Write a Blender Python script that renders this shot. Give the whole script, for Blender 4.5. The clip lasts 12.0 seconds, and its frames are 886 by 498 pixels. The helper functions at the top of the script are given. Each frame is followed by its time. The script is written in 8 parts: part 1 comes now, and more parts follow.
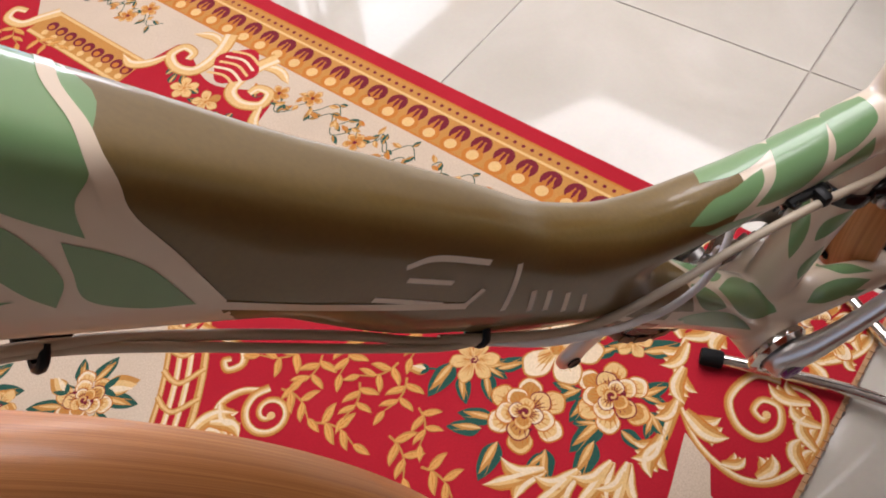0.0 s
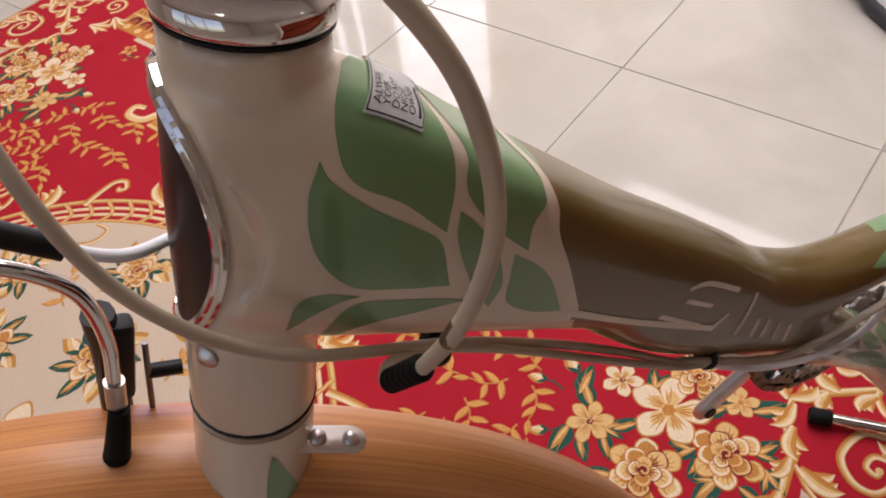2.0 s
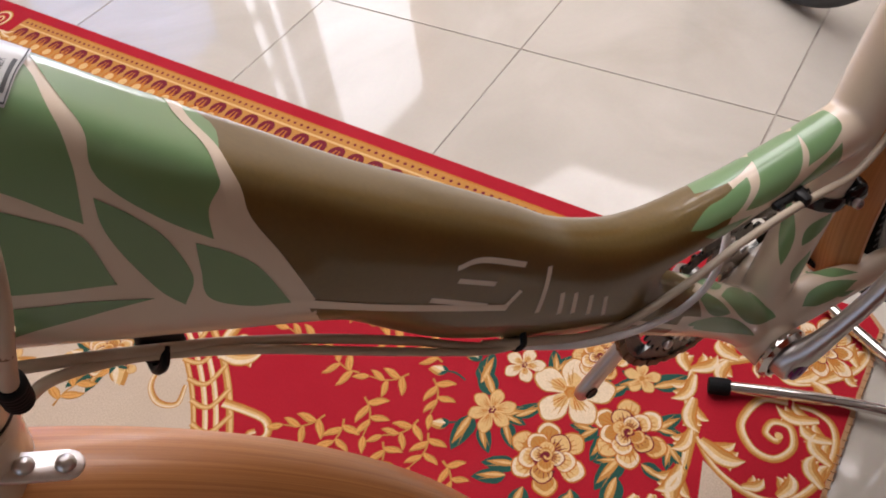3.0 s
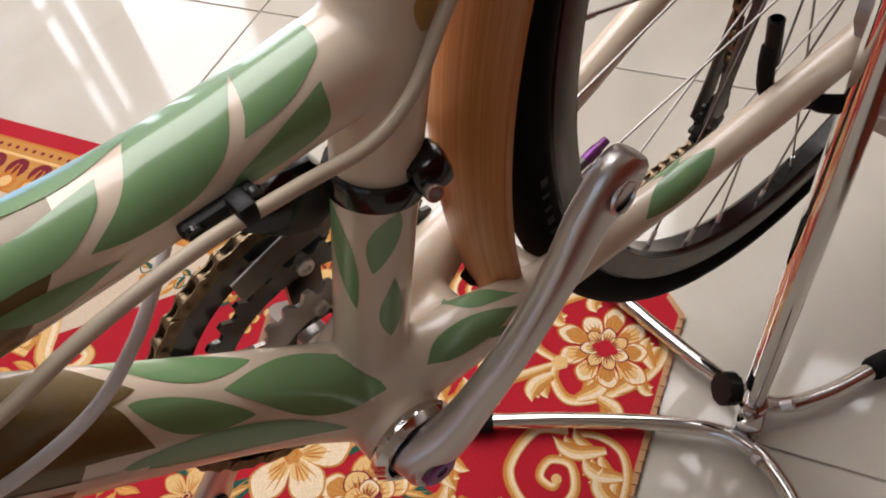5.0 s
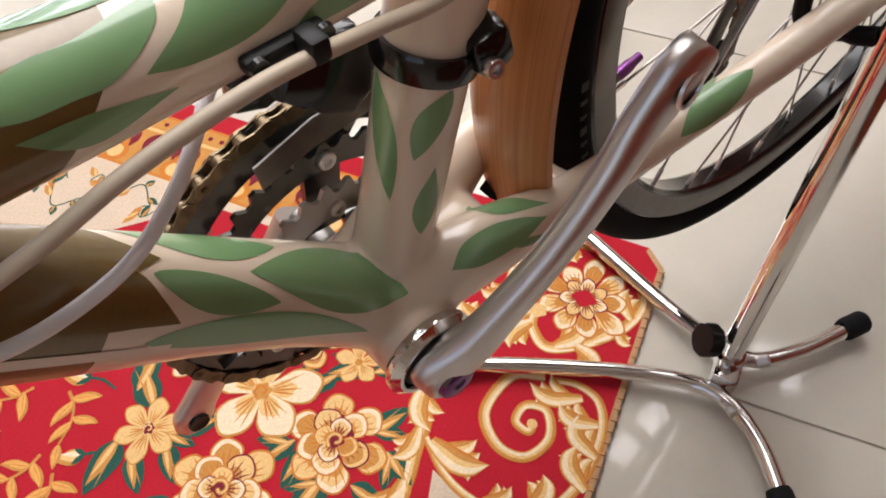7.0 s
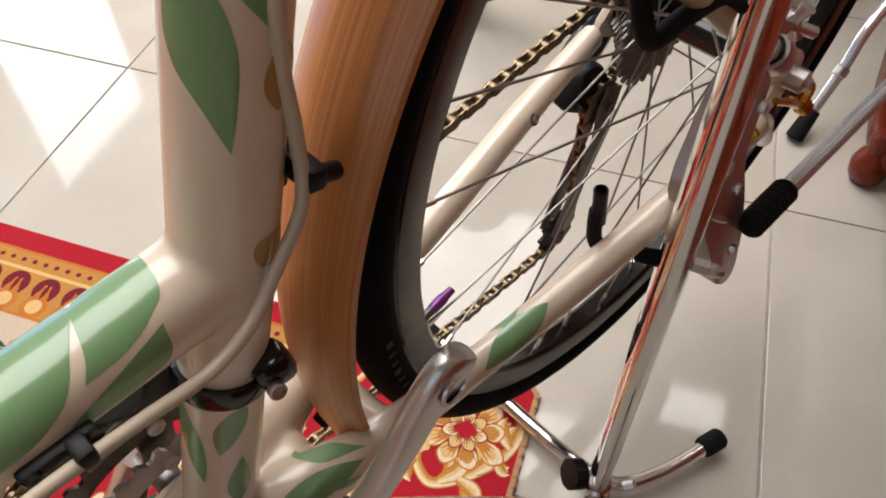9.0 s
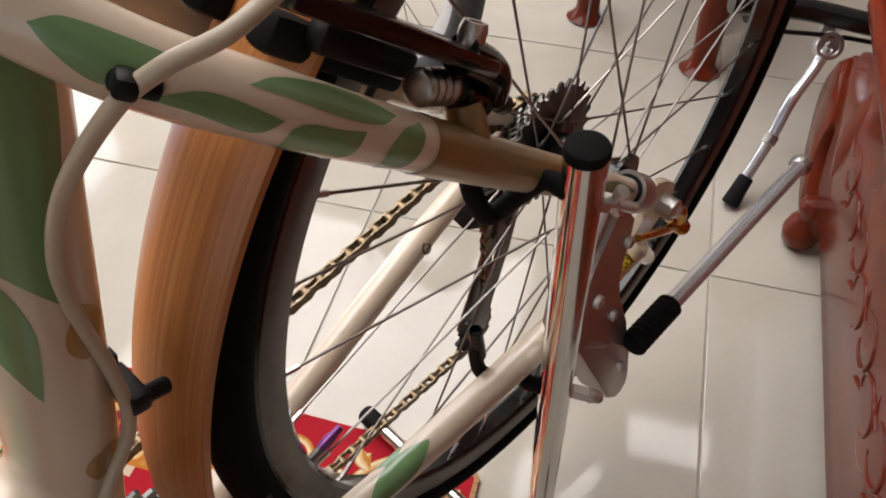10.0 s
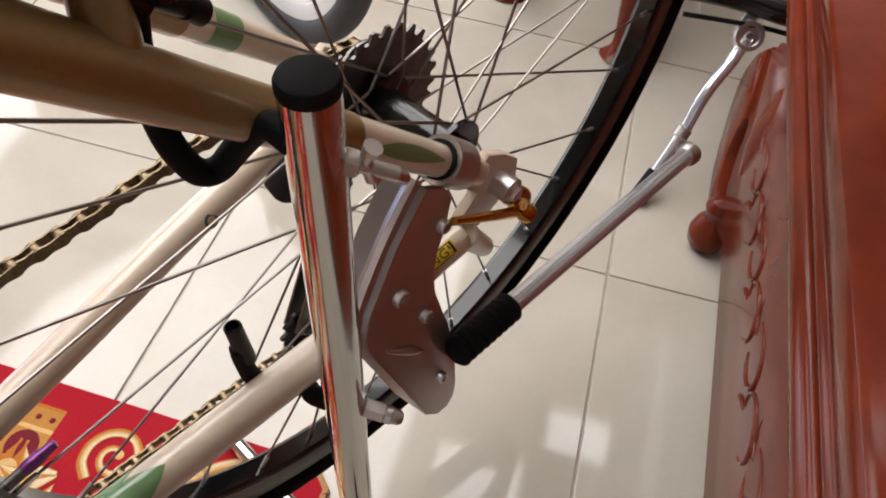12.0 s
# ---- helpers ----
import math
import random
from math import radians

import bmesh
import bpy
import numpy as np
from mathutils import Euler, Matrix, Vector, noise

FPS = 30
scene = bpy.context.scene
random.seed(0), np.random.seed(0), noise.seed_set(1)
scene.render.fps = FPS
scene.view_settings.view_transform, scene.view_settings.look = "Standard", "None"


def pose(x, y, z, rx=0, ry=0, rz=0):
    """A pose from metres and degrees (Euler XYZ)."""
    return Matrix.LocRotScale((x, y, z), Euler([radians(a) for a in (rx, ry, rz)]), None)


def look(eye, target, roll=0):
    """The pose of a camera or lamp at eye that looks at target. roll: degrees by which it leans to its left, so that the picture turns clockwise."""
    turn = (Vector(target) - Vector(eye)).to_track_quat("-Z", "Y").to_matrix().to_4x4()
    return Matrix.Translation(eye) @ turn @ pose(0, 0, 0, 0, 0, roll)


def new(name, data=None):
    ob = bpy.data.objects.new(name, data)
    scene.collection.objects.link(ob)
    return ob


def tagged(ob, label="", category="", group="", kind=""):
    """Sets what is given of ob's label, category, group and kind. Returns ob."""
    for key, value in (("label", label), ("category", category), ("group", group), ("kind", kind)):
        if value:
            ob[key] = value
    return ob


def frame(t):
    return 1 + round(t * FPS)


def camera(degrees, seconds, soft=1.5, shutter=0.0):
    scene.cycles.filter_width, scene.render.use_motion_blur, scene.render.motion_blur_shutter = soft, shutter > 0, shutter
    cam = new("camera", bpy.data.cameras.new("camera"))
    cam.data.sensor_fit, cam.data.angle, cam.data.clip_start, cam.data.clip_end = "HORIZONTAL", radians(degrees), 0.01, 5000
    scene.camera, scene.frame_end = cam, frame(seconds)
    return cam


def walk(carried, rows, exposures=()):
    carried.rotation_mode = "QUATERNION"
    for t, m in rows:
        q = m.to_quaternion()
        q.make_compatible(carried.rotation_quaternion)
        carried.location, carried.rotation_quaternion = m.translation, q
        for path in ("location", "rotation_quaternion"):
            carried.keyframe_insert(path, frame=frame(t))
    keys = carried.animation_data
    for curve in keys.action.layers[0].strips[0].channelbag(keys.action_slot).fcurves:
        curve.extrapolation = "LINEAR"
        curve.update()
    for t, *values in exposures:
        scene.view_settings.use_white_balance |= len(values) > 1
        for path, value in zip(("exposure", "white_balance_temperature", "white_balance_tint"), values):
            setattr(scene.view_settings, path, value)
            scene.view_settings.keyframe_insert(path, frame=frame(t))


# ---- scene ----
cam = camera(59.0, 12.0, 1.9)
PATH = [
    (0, (-0.32, -0.202, 0.95), (0.081, 0.871, -0.69), -7.5),
    (0.5, (-0.379, -0.212, 0.994), (0.083, 0.886, -0.612), -9.7),
    (1, (-0.425, -0.202, 0.998), (0.064, 0.952, -0.56), -7.0),
    (1.5, (-0.458, -0.189, 1.013), (0.01, 1.028, -0.504), -7.2),
    (2, (-0.462, -0.213, 1.011), (-0.029, 1.044, -0.484), -9.2),
    (2.5, (-0.435, -0.229, 0.992), (0.015, 1.017, -0.507), -10.4),
    (3, (-0.37, -0.242, 0.972), (0.151, 0.957, -0.541), -10.1),
    (3.5, (-0.271, -0.255, 0.921), (0.32, 0.897, -0.603), -9.8),
    (3.7, (-0.218, -0.251, 0.886), (0.397, 0.879, -0.645), -9.6),
    (5.3, (-0.057, -0.207, 0.742), (0.609, 0.817, -0.842), -10.3),
    (5.5, (-0.062, -0.207, 0.737), (0.598, 0.803, -0.858), -9.8),
    (6, (-0.093, -0.207, 0.723), (0.56, 0.773, -0.894), -8.1),
    (6.5, (-0.113, -0.201, 0.712), (0.584, 0.727, -0.917), -4.2),
    (6.7, (-0.111, -0.198, 0.715), (0.6, 0.722, -0.913), -3.3),
    (8.3, (-0.042, -0.17, 0.728), (0.835, 0.665, -0.863), 2.2),
    (8.5, (-0.037, -0.174, 0.747), (0.859, 0.661, -0.834), 2.3),
    (9, (-0.016, -0.193, 0.818), (0.896, 0.669, -0.739), 1.0),
    (9.5, (0.021, -0.207, 0.861), (0.957, 0.678, -0.669), -0.0),
    (10, (0.057, -0.218, 0.881), (1.027, 0.672, -0.625), -0.5),
    (10.5, (0.086, -0.233, 0.872), (1.083, 0.63, -0.632), 0.9),
    (11, (0.092, -0.242, 0.859), (1.112, 0.587, -0.648), 2.6),
    (11.5, (0.143, -0.24, 0.828), (1.185, 0.559, -0.68), 4.9),
    (12, (0.168, -0.242, 0.802), (1.211, 0.531, -0.719), 7.3),
]
walk(cam, [(t, look(eye, target, roll)) for t, eye, target, roll in PATH],
     [(0, 0.06, 6300, 17), (0.5, -0.06, 6400, 19), (1, -0.10, 6450, 20), (3.5, -0.16, 6450, 19), (5.3, 0.06, 6450, 14), (6.5, 0.36, 6350, 14), (8.3, 0.36, 6450, 12), (8.5, 0.34, 6450, 12), (9.5, 0.0, 6500, 13), (12, 0.10, 6500, 13)])

from mathutils.bvhtree import BVHTree

# ---------------------------------------------------------------- light
ANG = radians(26.0)
E1 = Vector((math.cos(ANG), math.sin(ANG), 0.0))     # across the room
E2 = Vector((-math.sin(ANG), math.cos(ANG), 0.0))    # towards the window wall
CORNER = Vector((0.403, 0.035, 0.0))                 # corner of the rug


def room(a, b, z=0.0):
    """A point of the room from its own axes, which run with the tiles and the rug."""
    return CORNER + E1 * a + E2 * b + Vector((0, 0, z))


world = bpy.data.worlds.new("sky")
scene.world = world
world.use_nodes = True
wt = world.node_tree
wt.nodes.clear()
sky = wt.nodes.new("ShaderNodeTexSky")
sky.sky_type = "NISHITA"
sky.sun_disc = False
sky.sun_elevation = radians(38)
sky.sun_rotation = radians(160)
bg = wt.nodes.new("ShaderNodeBackground")
bg.inputs["Strength"].default_value = 0.12
wo = wt.nodes.new("ShaderNodeOutputWorld")
wt.links.new(sky.outputs[0], bg.inputs[0])
wt.links.new(bg.outputs[0], wo.inputs[0])

sun = new("sun", bpy.data.lights.new("sun", "SUN"))
sun.data.energy, sun.data.angle, sun.data.color = 2.5, radians(0.6), (1.0, 0.95, 0.86)
sun.matrix_world = look((3.0, -8.0, 9.0), (0.0, 0.0, 0.0))


def opening_light(name, a, b, z, w, h, facing, watts, colour):
    """A rectangular lamp in one opening, real or added."""
    data = bpy.data.lights.new(name, "AREA")
    data.shape, data.size, data.size_y, data.energy, data.color = "RECTANGLE", w, h, watts, colour
    ob = new(name, data)
    eye = room(a, b, z)
    ob.matrix_world = look(eye, eye + facing)
    return ob


opening_light("daylight_garden", 1.46, 2.90, 1.22, 2.30, 2.40, -E2, 95, (0.93, 0.97, 1.0))
# weak warm fill from the west, added without a known source
opening_light("daylight_front", -2.86, 0.6, 1.5, 2.6, 1.7, E1, 4, (1.0, 0.95, 0.88))
# added overhead fill, no such source known; it shines through the ceiling openings
opening_light("daylight_roof", 1.00, 0.80, 3.03, 3.9, 3.7, Vector((0, 0, -1)), 250, (1.0, 0.985, 0.97))

# ---------------------------------------------------------------- materials
def material(name, base, rough=0.5, metal=0.0, vary=0.12, scale=30.0, bump=0.0, bump_scale=200.0, coat=0.0,
             stain=None, stain_scale=6.0, stain_amount=0.3, specular=0.5):
    """A surface with fine grain and broader blotches of a second tone."""
    m = bpy.data.materials.new(name)
    m.use_nodes = True
    nt = m.node_tree
    bs = nt.nodes["Principled BSDF"]
    tc = nt.nodes.new("ShaderNodeTexCoord")
    n1 = nt.nodes.new("ShaderNodeTexNoise")
    n1.inputs["Scale"].default_value, n1.inputs["Detail"].default_value = scale, 5
    n2 = nt.nodes.new("ShaderNodeTexNoise")
    n2.inputs["Scale"].default_value, n2.inputs["Detail"].default_value = stain_scale, 3
    r2 = nt.nodes.new("ShaderNodeValToRGB")
    r2.color_ramp.elements[0].position, r2.color_ramp.elements[1].position = 0.42, 0.68
    r2.color_ramp.elements[0].color = (0, 0, 0, 1)
    r2.color_ramp.elements[1].color = (stain_amount,) * 3 + (1,)
    mix = nt.nodes.new("ShaderNodeMix")
    mix.data_type = "RGBA"
    lo = tuple(c * (1 - vary) for c in base) + (1,)
    hi = tuple(min(1, c * (1 + vary)) for c in base) + (1,)
    ramp = nt.nodes.new("ShaderNodeValToRGB")
    ramp.color_ramp.elements[0].position, ramp.color_ramp.elements[1].position = 0.3, 0.7
    ramp.color_ramp.elements[0].color, ramp.color_ramp.elements[1].color = lo, hi
    second = stain or tuple(c * 0.75 for c in base)
    mix.inputs["B"].default_value = tuple(second) + (1,)
    for n in (n1, n2):
        nt.links.new(tc.outputs["Object"], n.inputs["Vector"])
    nt.links.new(n1.outputs["Fac"], ramp.inputs[0])
    nt.links.new(n2.outputs["Fac"], r2.inputs[0])
    nt.links.new(r2.outputs[0], mix.inputs["Factor"])
    nt.links.new(ramp.outputs[0], mix.inputs["A"])
    nt.links.new(mix.outputs["Result"], bs.inputs["Base Color"])
    bs.inputs["Metallic"].default_value = metal
    bs.inputs["Specular IOR Level"].default_value = specular
    bs.inputs["Coat Weight"].default_value = coat
    bs.inputs["Coat Roughness"].default_value = 0.04
    rr = nt.nodes.new("ShaderNodeMapRange")
    rr.inputs["To Min"].default_value, rr.inputs["To Max"].default_value = max(0.02, rough * 0.8), min(1, rough * 1.25)
    nt.links.new(n2.outputs["Fac"], rr.inputs["Value"])
    nt.links.new(rr.outputs[0], bs.inputs["Roughness"])
    if bump:
        nb = nt.nodes.new("ShaderNodeTexNoise")
        nb.inputs["Scale"].default_value, nb.inputs["Detail"].default_value = bump_scale, 4
        bn = nt.nodes.new("ShaderNodeBump")
        bn.inputs["Strength"].default_value, bn.inputs["Distance"].default_value = bump, 0.001
        nt.links.new(tc.outputs["Object"], nb.inputs["Vector"])
        nt.links.new(nb.outputs["Fac"], bn.inputs["Height"])
        nt.links.new(bn.outputs[0], bs.inputs["Normal"])
    return m


def grain_material(name, dark, mid, light, rough=0.35, coat=0.4, along=3.0, across=60.0, bump=0.15):
    """Wood whose grain runs along the first axis of the mesh's map."""
    m = bpy.data.materials.new(name)
    m.use_nodes = True
    nt = m.node_tree
    bs = nt.nodes["Principled BSDF"]
    uv = nt.nodes.new("ShaderNodeUVMap")
    mp = nt.nodes.new("ShaderNodeMapping")
    mp.inputs["Scale"].default_value = (along, across, 1)
    n1 = nt.nodes.new("ShaderNodeTexNoise")
    n1.inputs["Scale"].default_value, n1.inputs["Detail"].default_value, n1.inputs["Roughness"].default_value = 1.0, 6, 0.62
    n1.inputs["Distortion"].default_value = 0.6
    mp2 = nt.nodes.new("ShaderNodeMapping")
    mp2.inputs["Scale"].default_value = (along * 4, across * 5, 1)
    n2 = nt.nodes.new("ShaderNodeTexNoise")
    n2.inputs["Scale"].default_value, n2.inputs["Detail"].default_value = 1.0, 3
    ramp = nt.nodes.new("ShaderNodeValToRGB")
    els = ramp.color_ramp.elements
    els[0].position, els[0].color = 0.28, (*dark, 1)
    els[1].position, els[1].color = 0.72, (*light, 1)
    e = els.new(0.5)
    e.color = (*mid, 1)
    mx = nt.nodes.new("ShaderNodeMix")
    mx.data_type, mx.blend_type = "RGBA", "MULTIPLY"
    mx.inputs["Factor"].default_value = 0.45
    r2 = nt.nodes.new("ShaderNodeValToRGB")
    r2.color_ramp.elements[0].position, r2.color_ramp.elements[1].position = 0.3, 0.55
    r2.color_ramp.elements[0].color = (0.55, 0.45, 0.36, 1)
    bn = nt.nodes.new("ShaderNodeBump")
    bn.inputs["Strength"].default_value, bn.inputs["Distance"].default_value = bump, 0.0008
    for a, b in ((uv.outputs[0], mp.inputs[0]), (uv.outputs[0], mp2.inputs[0]), (mp.outputs[0], n1.inputs["Vector"]),
                 (mp2.outputs[0], n2.inputs["Vector"]), (n1.outputs["Fac"], ramp.inputs[0]), (n2.outputs["Fac"], r2.inputs[0]),
                 (ramp.outputs[0], mx.inputs["A"]), (r2.outputs[0], mx.inputs["B"]), (mx.outputs["Result"], bs.inputs["Base Color"]),
                 (n2.outputs["Fac"], bn.inputs["Height"]), (bn.outputs[0], bs.inputs["Normal"])):
        nt.links.new(a, b)
    bs.inputs["Roughness"].default_value = rough
    bs.inputs["Coat Weight"].default_value = coat
    bs.inputs["Coat Roughness"].default_value = 0.12
    return m


M = {
    "cream": material("cream_paint", (0.68, 0.565, 0.43), 0.34, vary=0.03, coat=0.85, stain=(0.62, 0.48, 0.345), stain_amount=0.25),
    "mint": material("mint_paint", (0.155, 0.288, 0.120), 0.34, vary=0.03, coat=0.85, stain=(0.135, 0.26, 0.115), stain_amount=0.25),
    "olive": material("olive_metallic_paint", (0.140, 0.088, 0.019), 0.36, metal=0.12, vary=0.08, scale=400, coat=0.7, stain=(0.12, 0.073, 0.018)),
    "tan": material("tan_metallic_paint", (0.29, 0.18, 0.068), 0.34, metal=0.25, vary=0.06, scale=400, coat=0.4, stain=(0.27, 0.165, 0.065)),
    "script": material("silver_script_paint", (0.80, 0.72, 0.60), 0.5, vary=0.05, coat=0.0),
    "gold_dot": material("ochre_paint", (0.42, 0.25, 0.07), 0.3, vary=0.06, coat=0.6),
    "bamboo": grain_material("bamboo", (0.36, 0.125, 0.032), (0.50, 0.20, 0.055), (0.60, 0.27, 0.09), 0.38, 0.25, 2.2, 22.0),
    "redwood": material("red_lacquered_wood", (0.150, 0.022, 0.008), 0.15, vary=0.22, scale=18, coat=0.0, specular=0.20, bump=0.03, bump_scale=60, stain=(0.085, 0.014, 0.008), stain_scale=5, stain_amount=0.6),
    "tyre": material("black_tyre_rubber", (0.004, 0.004, 0.004), 0.75, specular=0.08, vary=0.25, scale=80, bump=0.2, stain=(0.006, 0.006, 0.006)),
    "rubber": material("black_rubber", (0.006, 0.006, 0.006), 0.7, specular=0.15, vary=0.25, scale=80, bump=0.2, stain=(0.010, 0.010, 0.010)),
    "black": material("black_plastic", (0.006, 0.006, 0.006), 0.42, specular=0.22, vary=0.2, scale=60, stain=(0.012, 0.012, 0.012)),
    "gloss_black": material("black_gloss_paint", (0.006, 0.006, 0.006), 0.16, vary=0.1, coat=0.3, specular=0.35),
    "chrome": material("chrome", (0.72, 0.70, 0.68), 0.09, metal=1.0, vary=0.03, scale=20, stain=(0.6, 0.57, 0.54)),
    "alloy": material("brushed_alloy", (0.50, 0.48, 0.46), 0.30, metal=1.0, vary=0.10, scale=60, stain=(0.40, 0.38, 0.36)),
    "polished": material("polished_alloy", (0.66, 0.63, 0.61), 0.32, metal=1.0, vary=0.05, scale=30, stain=(0.56, 0.53, 0.51)),
    "bright_alloy": material("bright_alloy", (0.66, 0.68, 0.72), 0.17, metal=0.75, vary=0.05, scale=40, stain=(0.70, 0.70, 0.72)),
    "rim": material("rim_alloy", (0.15, 0.147, 0.14), 0.36, metal=0.9, vary=0.12, scale=90, stain=(0.22, 0.21, 0.2)),
    "steel": material("dark_steel", (0.16, 0.15, 0.14), 0.38, metal=0.9, vary=0.2, scale=120, stain=(0.09, 0.08, 0.07)),
    "chainring": material("grey_chainring", (0.115, 0.115, 0.11), 0.24, metal=0.85, vary=0.12, scale=80, stain=(0.09, 0.09, 0.085)),
    "chain": material("oiled_chain", (0.20, 0.145, 0.085), 0.32, metal=0.8, vary=0.3, scale=150, stain=(0.08, 0.055, 0.03), stain_scale=60, stain_amount=0.6),
    "spoke": material("spoke_steel", (0.27, 0.245, 0.225), 0.36, metal=1.0, vary=0.1, stain=(0.3, 0.28, 0.26)),
    "bracket": material("painted_bracket", (0.52, 0.46, 0.435), 0.30, metal=0.85, vary=0.06, scale=60, specular=0.4, stain=(0.37, 0.31, 0.285)),
    "housing": material("cream_cable_housing", (0.50, 0.42, 0.31), 0.42, vary=0.06, scale=50, stain=(0.38, 0.30, 0.22)),
    "white_housing": material("white_cable_housing", (0.82, 0.82, 0.83), 0.38, vary=0.04, stain=(0.62, 0.60, 0.58)),
    "purple": material("purple_anodised", (0.20, 0.06, 0.22), 0.3, metal=0.8, vary=0.1),
    "brass": material("gold_anodised", (0.60, 0.28, 0.03), 0.22, metal=0.9, vary=0.12, stain=(0.5, 0.2, 0.02)),
    "badge": material("dark_badge_enamel", (0.020, 0.008, 0.006), 0.35, vary=0.2, coat=0.1, specular=0.3),
    "yellow": material("yellow_vinyl", (0.75, 0.48, 0.02), 0.4, vary=0.05),
    "sticker": material("grey_vinyl", (0.50, 0.50, 0.48), 0.35, vary=0.04, coat=0.3),
    "ink": material("black_ink", (0.02, 0.02, 0.02), 0.5, vary=0.1),
    "plaster": material("wall_plaster", (0.44, 0.375, 0.315), 0.8, vary=0.04, bump=0.1, stain=(0.40, 0.335, 0.28)),
    "ceiling": material("ceiling_paint", (0.62, 0.60, 0.56), 0.8, vary=0.03),
    "frame_grey": material("window_frame_paint", (0.20, 0.19, 0.19), 0.4, vary=0.1),
    "curtain": material("peach_curtain", (0.62, 0.40, 0.28), 0.8, vary=0.08),
    "blue_pane": material("pale_blue_pane", (0.50, 0.62, 0.85), 0.5, vary=0.05, stain_scale=2.0),
    "grout": material("grout", (0.40, 0.36, 0.31), 0.8, vary=0.15, scale=60, stain=(0.22, 0.19, 0.16)),
    "tyre_grey": material("grey_tyre", (0.030, 0.030, 0.032), 0.6, vary=0.2, scale=60, bump=0.2),
    "sidewall": material("sidewall_grey", (0.016, 0.016, 0.017), 0.6, vary=0.2, scale=60),
    "white": material("white_gloss_paint", (0.70, 0.69, 0.67), 0.25, vary=0.03, coat=0.6),
}


def tile_material():
    m = bpy.data.materials.new("polished_porcelain")
    m.use_nodes = True
    nt = m.node_tree
    bs = nt.nodes["Principled BSDF"]
    tc = nt.nodes.new("ShaderNodeTexCoord")
    oi = nt.nodes.new("ShaderNodeObjectInfo")
    ad = nt.nodes.new("ShaderNodeVectorMath")
    ad.operation = "MULTIPLY_ADD"
    ad.inputs[1].default_value = (1, 1, 1)
    sc = nt.nodes.new("ShaderNodeVectorMath")
    sc.operation = "SCALE"
    sc.inputs["Scale"].default_value = 17.0
    n1 = nt.nodes.new("ShaderNodeTexNoise")
    n1.inputs["Scale"].default_value, n1.inputs["Detail"].default_value, n1.inputs["Distortion"].default_value = 3.5, 5, 1.4
    ramp = nt.nodes.new("ShaderNodeValToRGB")
    els = ramp.color_ramp.elements
    els[0].position, els[0].color = 0.3, (0.480, 0.440, 0.366, 1)
    els[1].position, els[1].color = 0.7, (0.560, 0.523, 0.450, 1)
    n2 = nt.nodes.new("ShaderNodeTexNoise")
    n2.inputs["Scale"].default_value, n2.inputs["Detail"].default_value = 140, 2
    mx = nt.nodes.new("ShaderNodeMix")
    mx.data_type, mx.blend_type = "RGBA", "MULTIPLY"
    mx.inputs["Factor"].default_value = 0.08
    vo = nt.nodes.new("ShaderNodeTexVoronoi")
    vo.inputs["Scale"].default_value = 3.2
    pit = nt.nodes.new("ShaderNodeValToRGB")
    pit.color_ramp.elements[0].position, pit.color_ramp.elements[0].color = 0.006, (0.35, 0.30, 0.24, 1)
    pit.color_ramp.elements[1].position = 0.010
    specks = nt.nodes.new("ShaderNodeMix")
    specks.data_type, specks.blend_type = "RGBA", "MULTIPLY"
    specks.inputs["Factor"].default_value = 1.0
    nt.links.new(ad.outputs[0], vo.inputs["Vector"])
    nt.links.new(vo.outputs["Distance"], pit.inputs[0])
    nt.links.new(mx.outputs["Result"], specks.inputs["A"])
    nt.links.new(pit.outputs[0], specks.inputs["B"])
    rr = nt.nodes.new("ShaderNodeMapRange")
    rr.inputs["To Min"].default_value, rr.inputs["To Max"].default_value = 0.04, 0.075
    for a, b in ((oi.outputs["Random"], sc.inputs[0]), (tc.outputs["Object"], ad.inputs[0]), (sc.outputs[0], ad.inputs[2]),
                 (ad.outputs[0], n1.inputs["Vector"]), (tc.outputs["Object"], n2.inputs["Vector"]), (n1.outputs["Fac"], ramp.inputs[0]),
                 (ramp.outputs[0], mx.inputs["A"]), (n2.outputs["Color"], mx.inputs["B"]), (specks.outputs["Result"], bs.inputs["Base Color"]),
                 (n1.outputs["Fac"], rr.inputs["Value"]), (rr.outputs[0], bs.inputs["Roughness"])):
        nt.links.new(a, b)
    return m


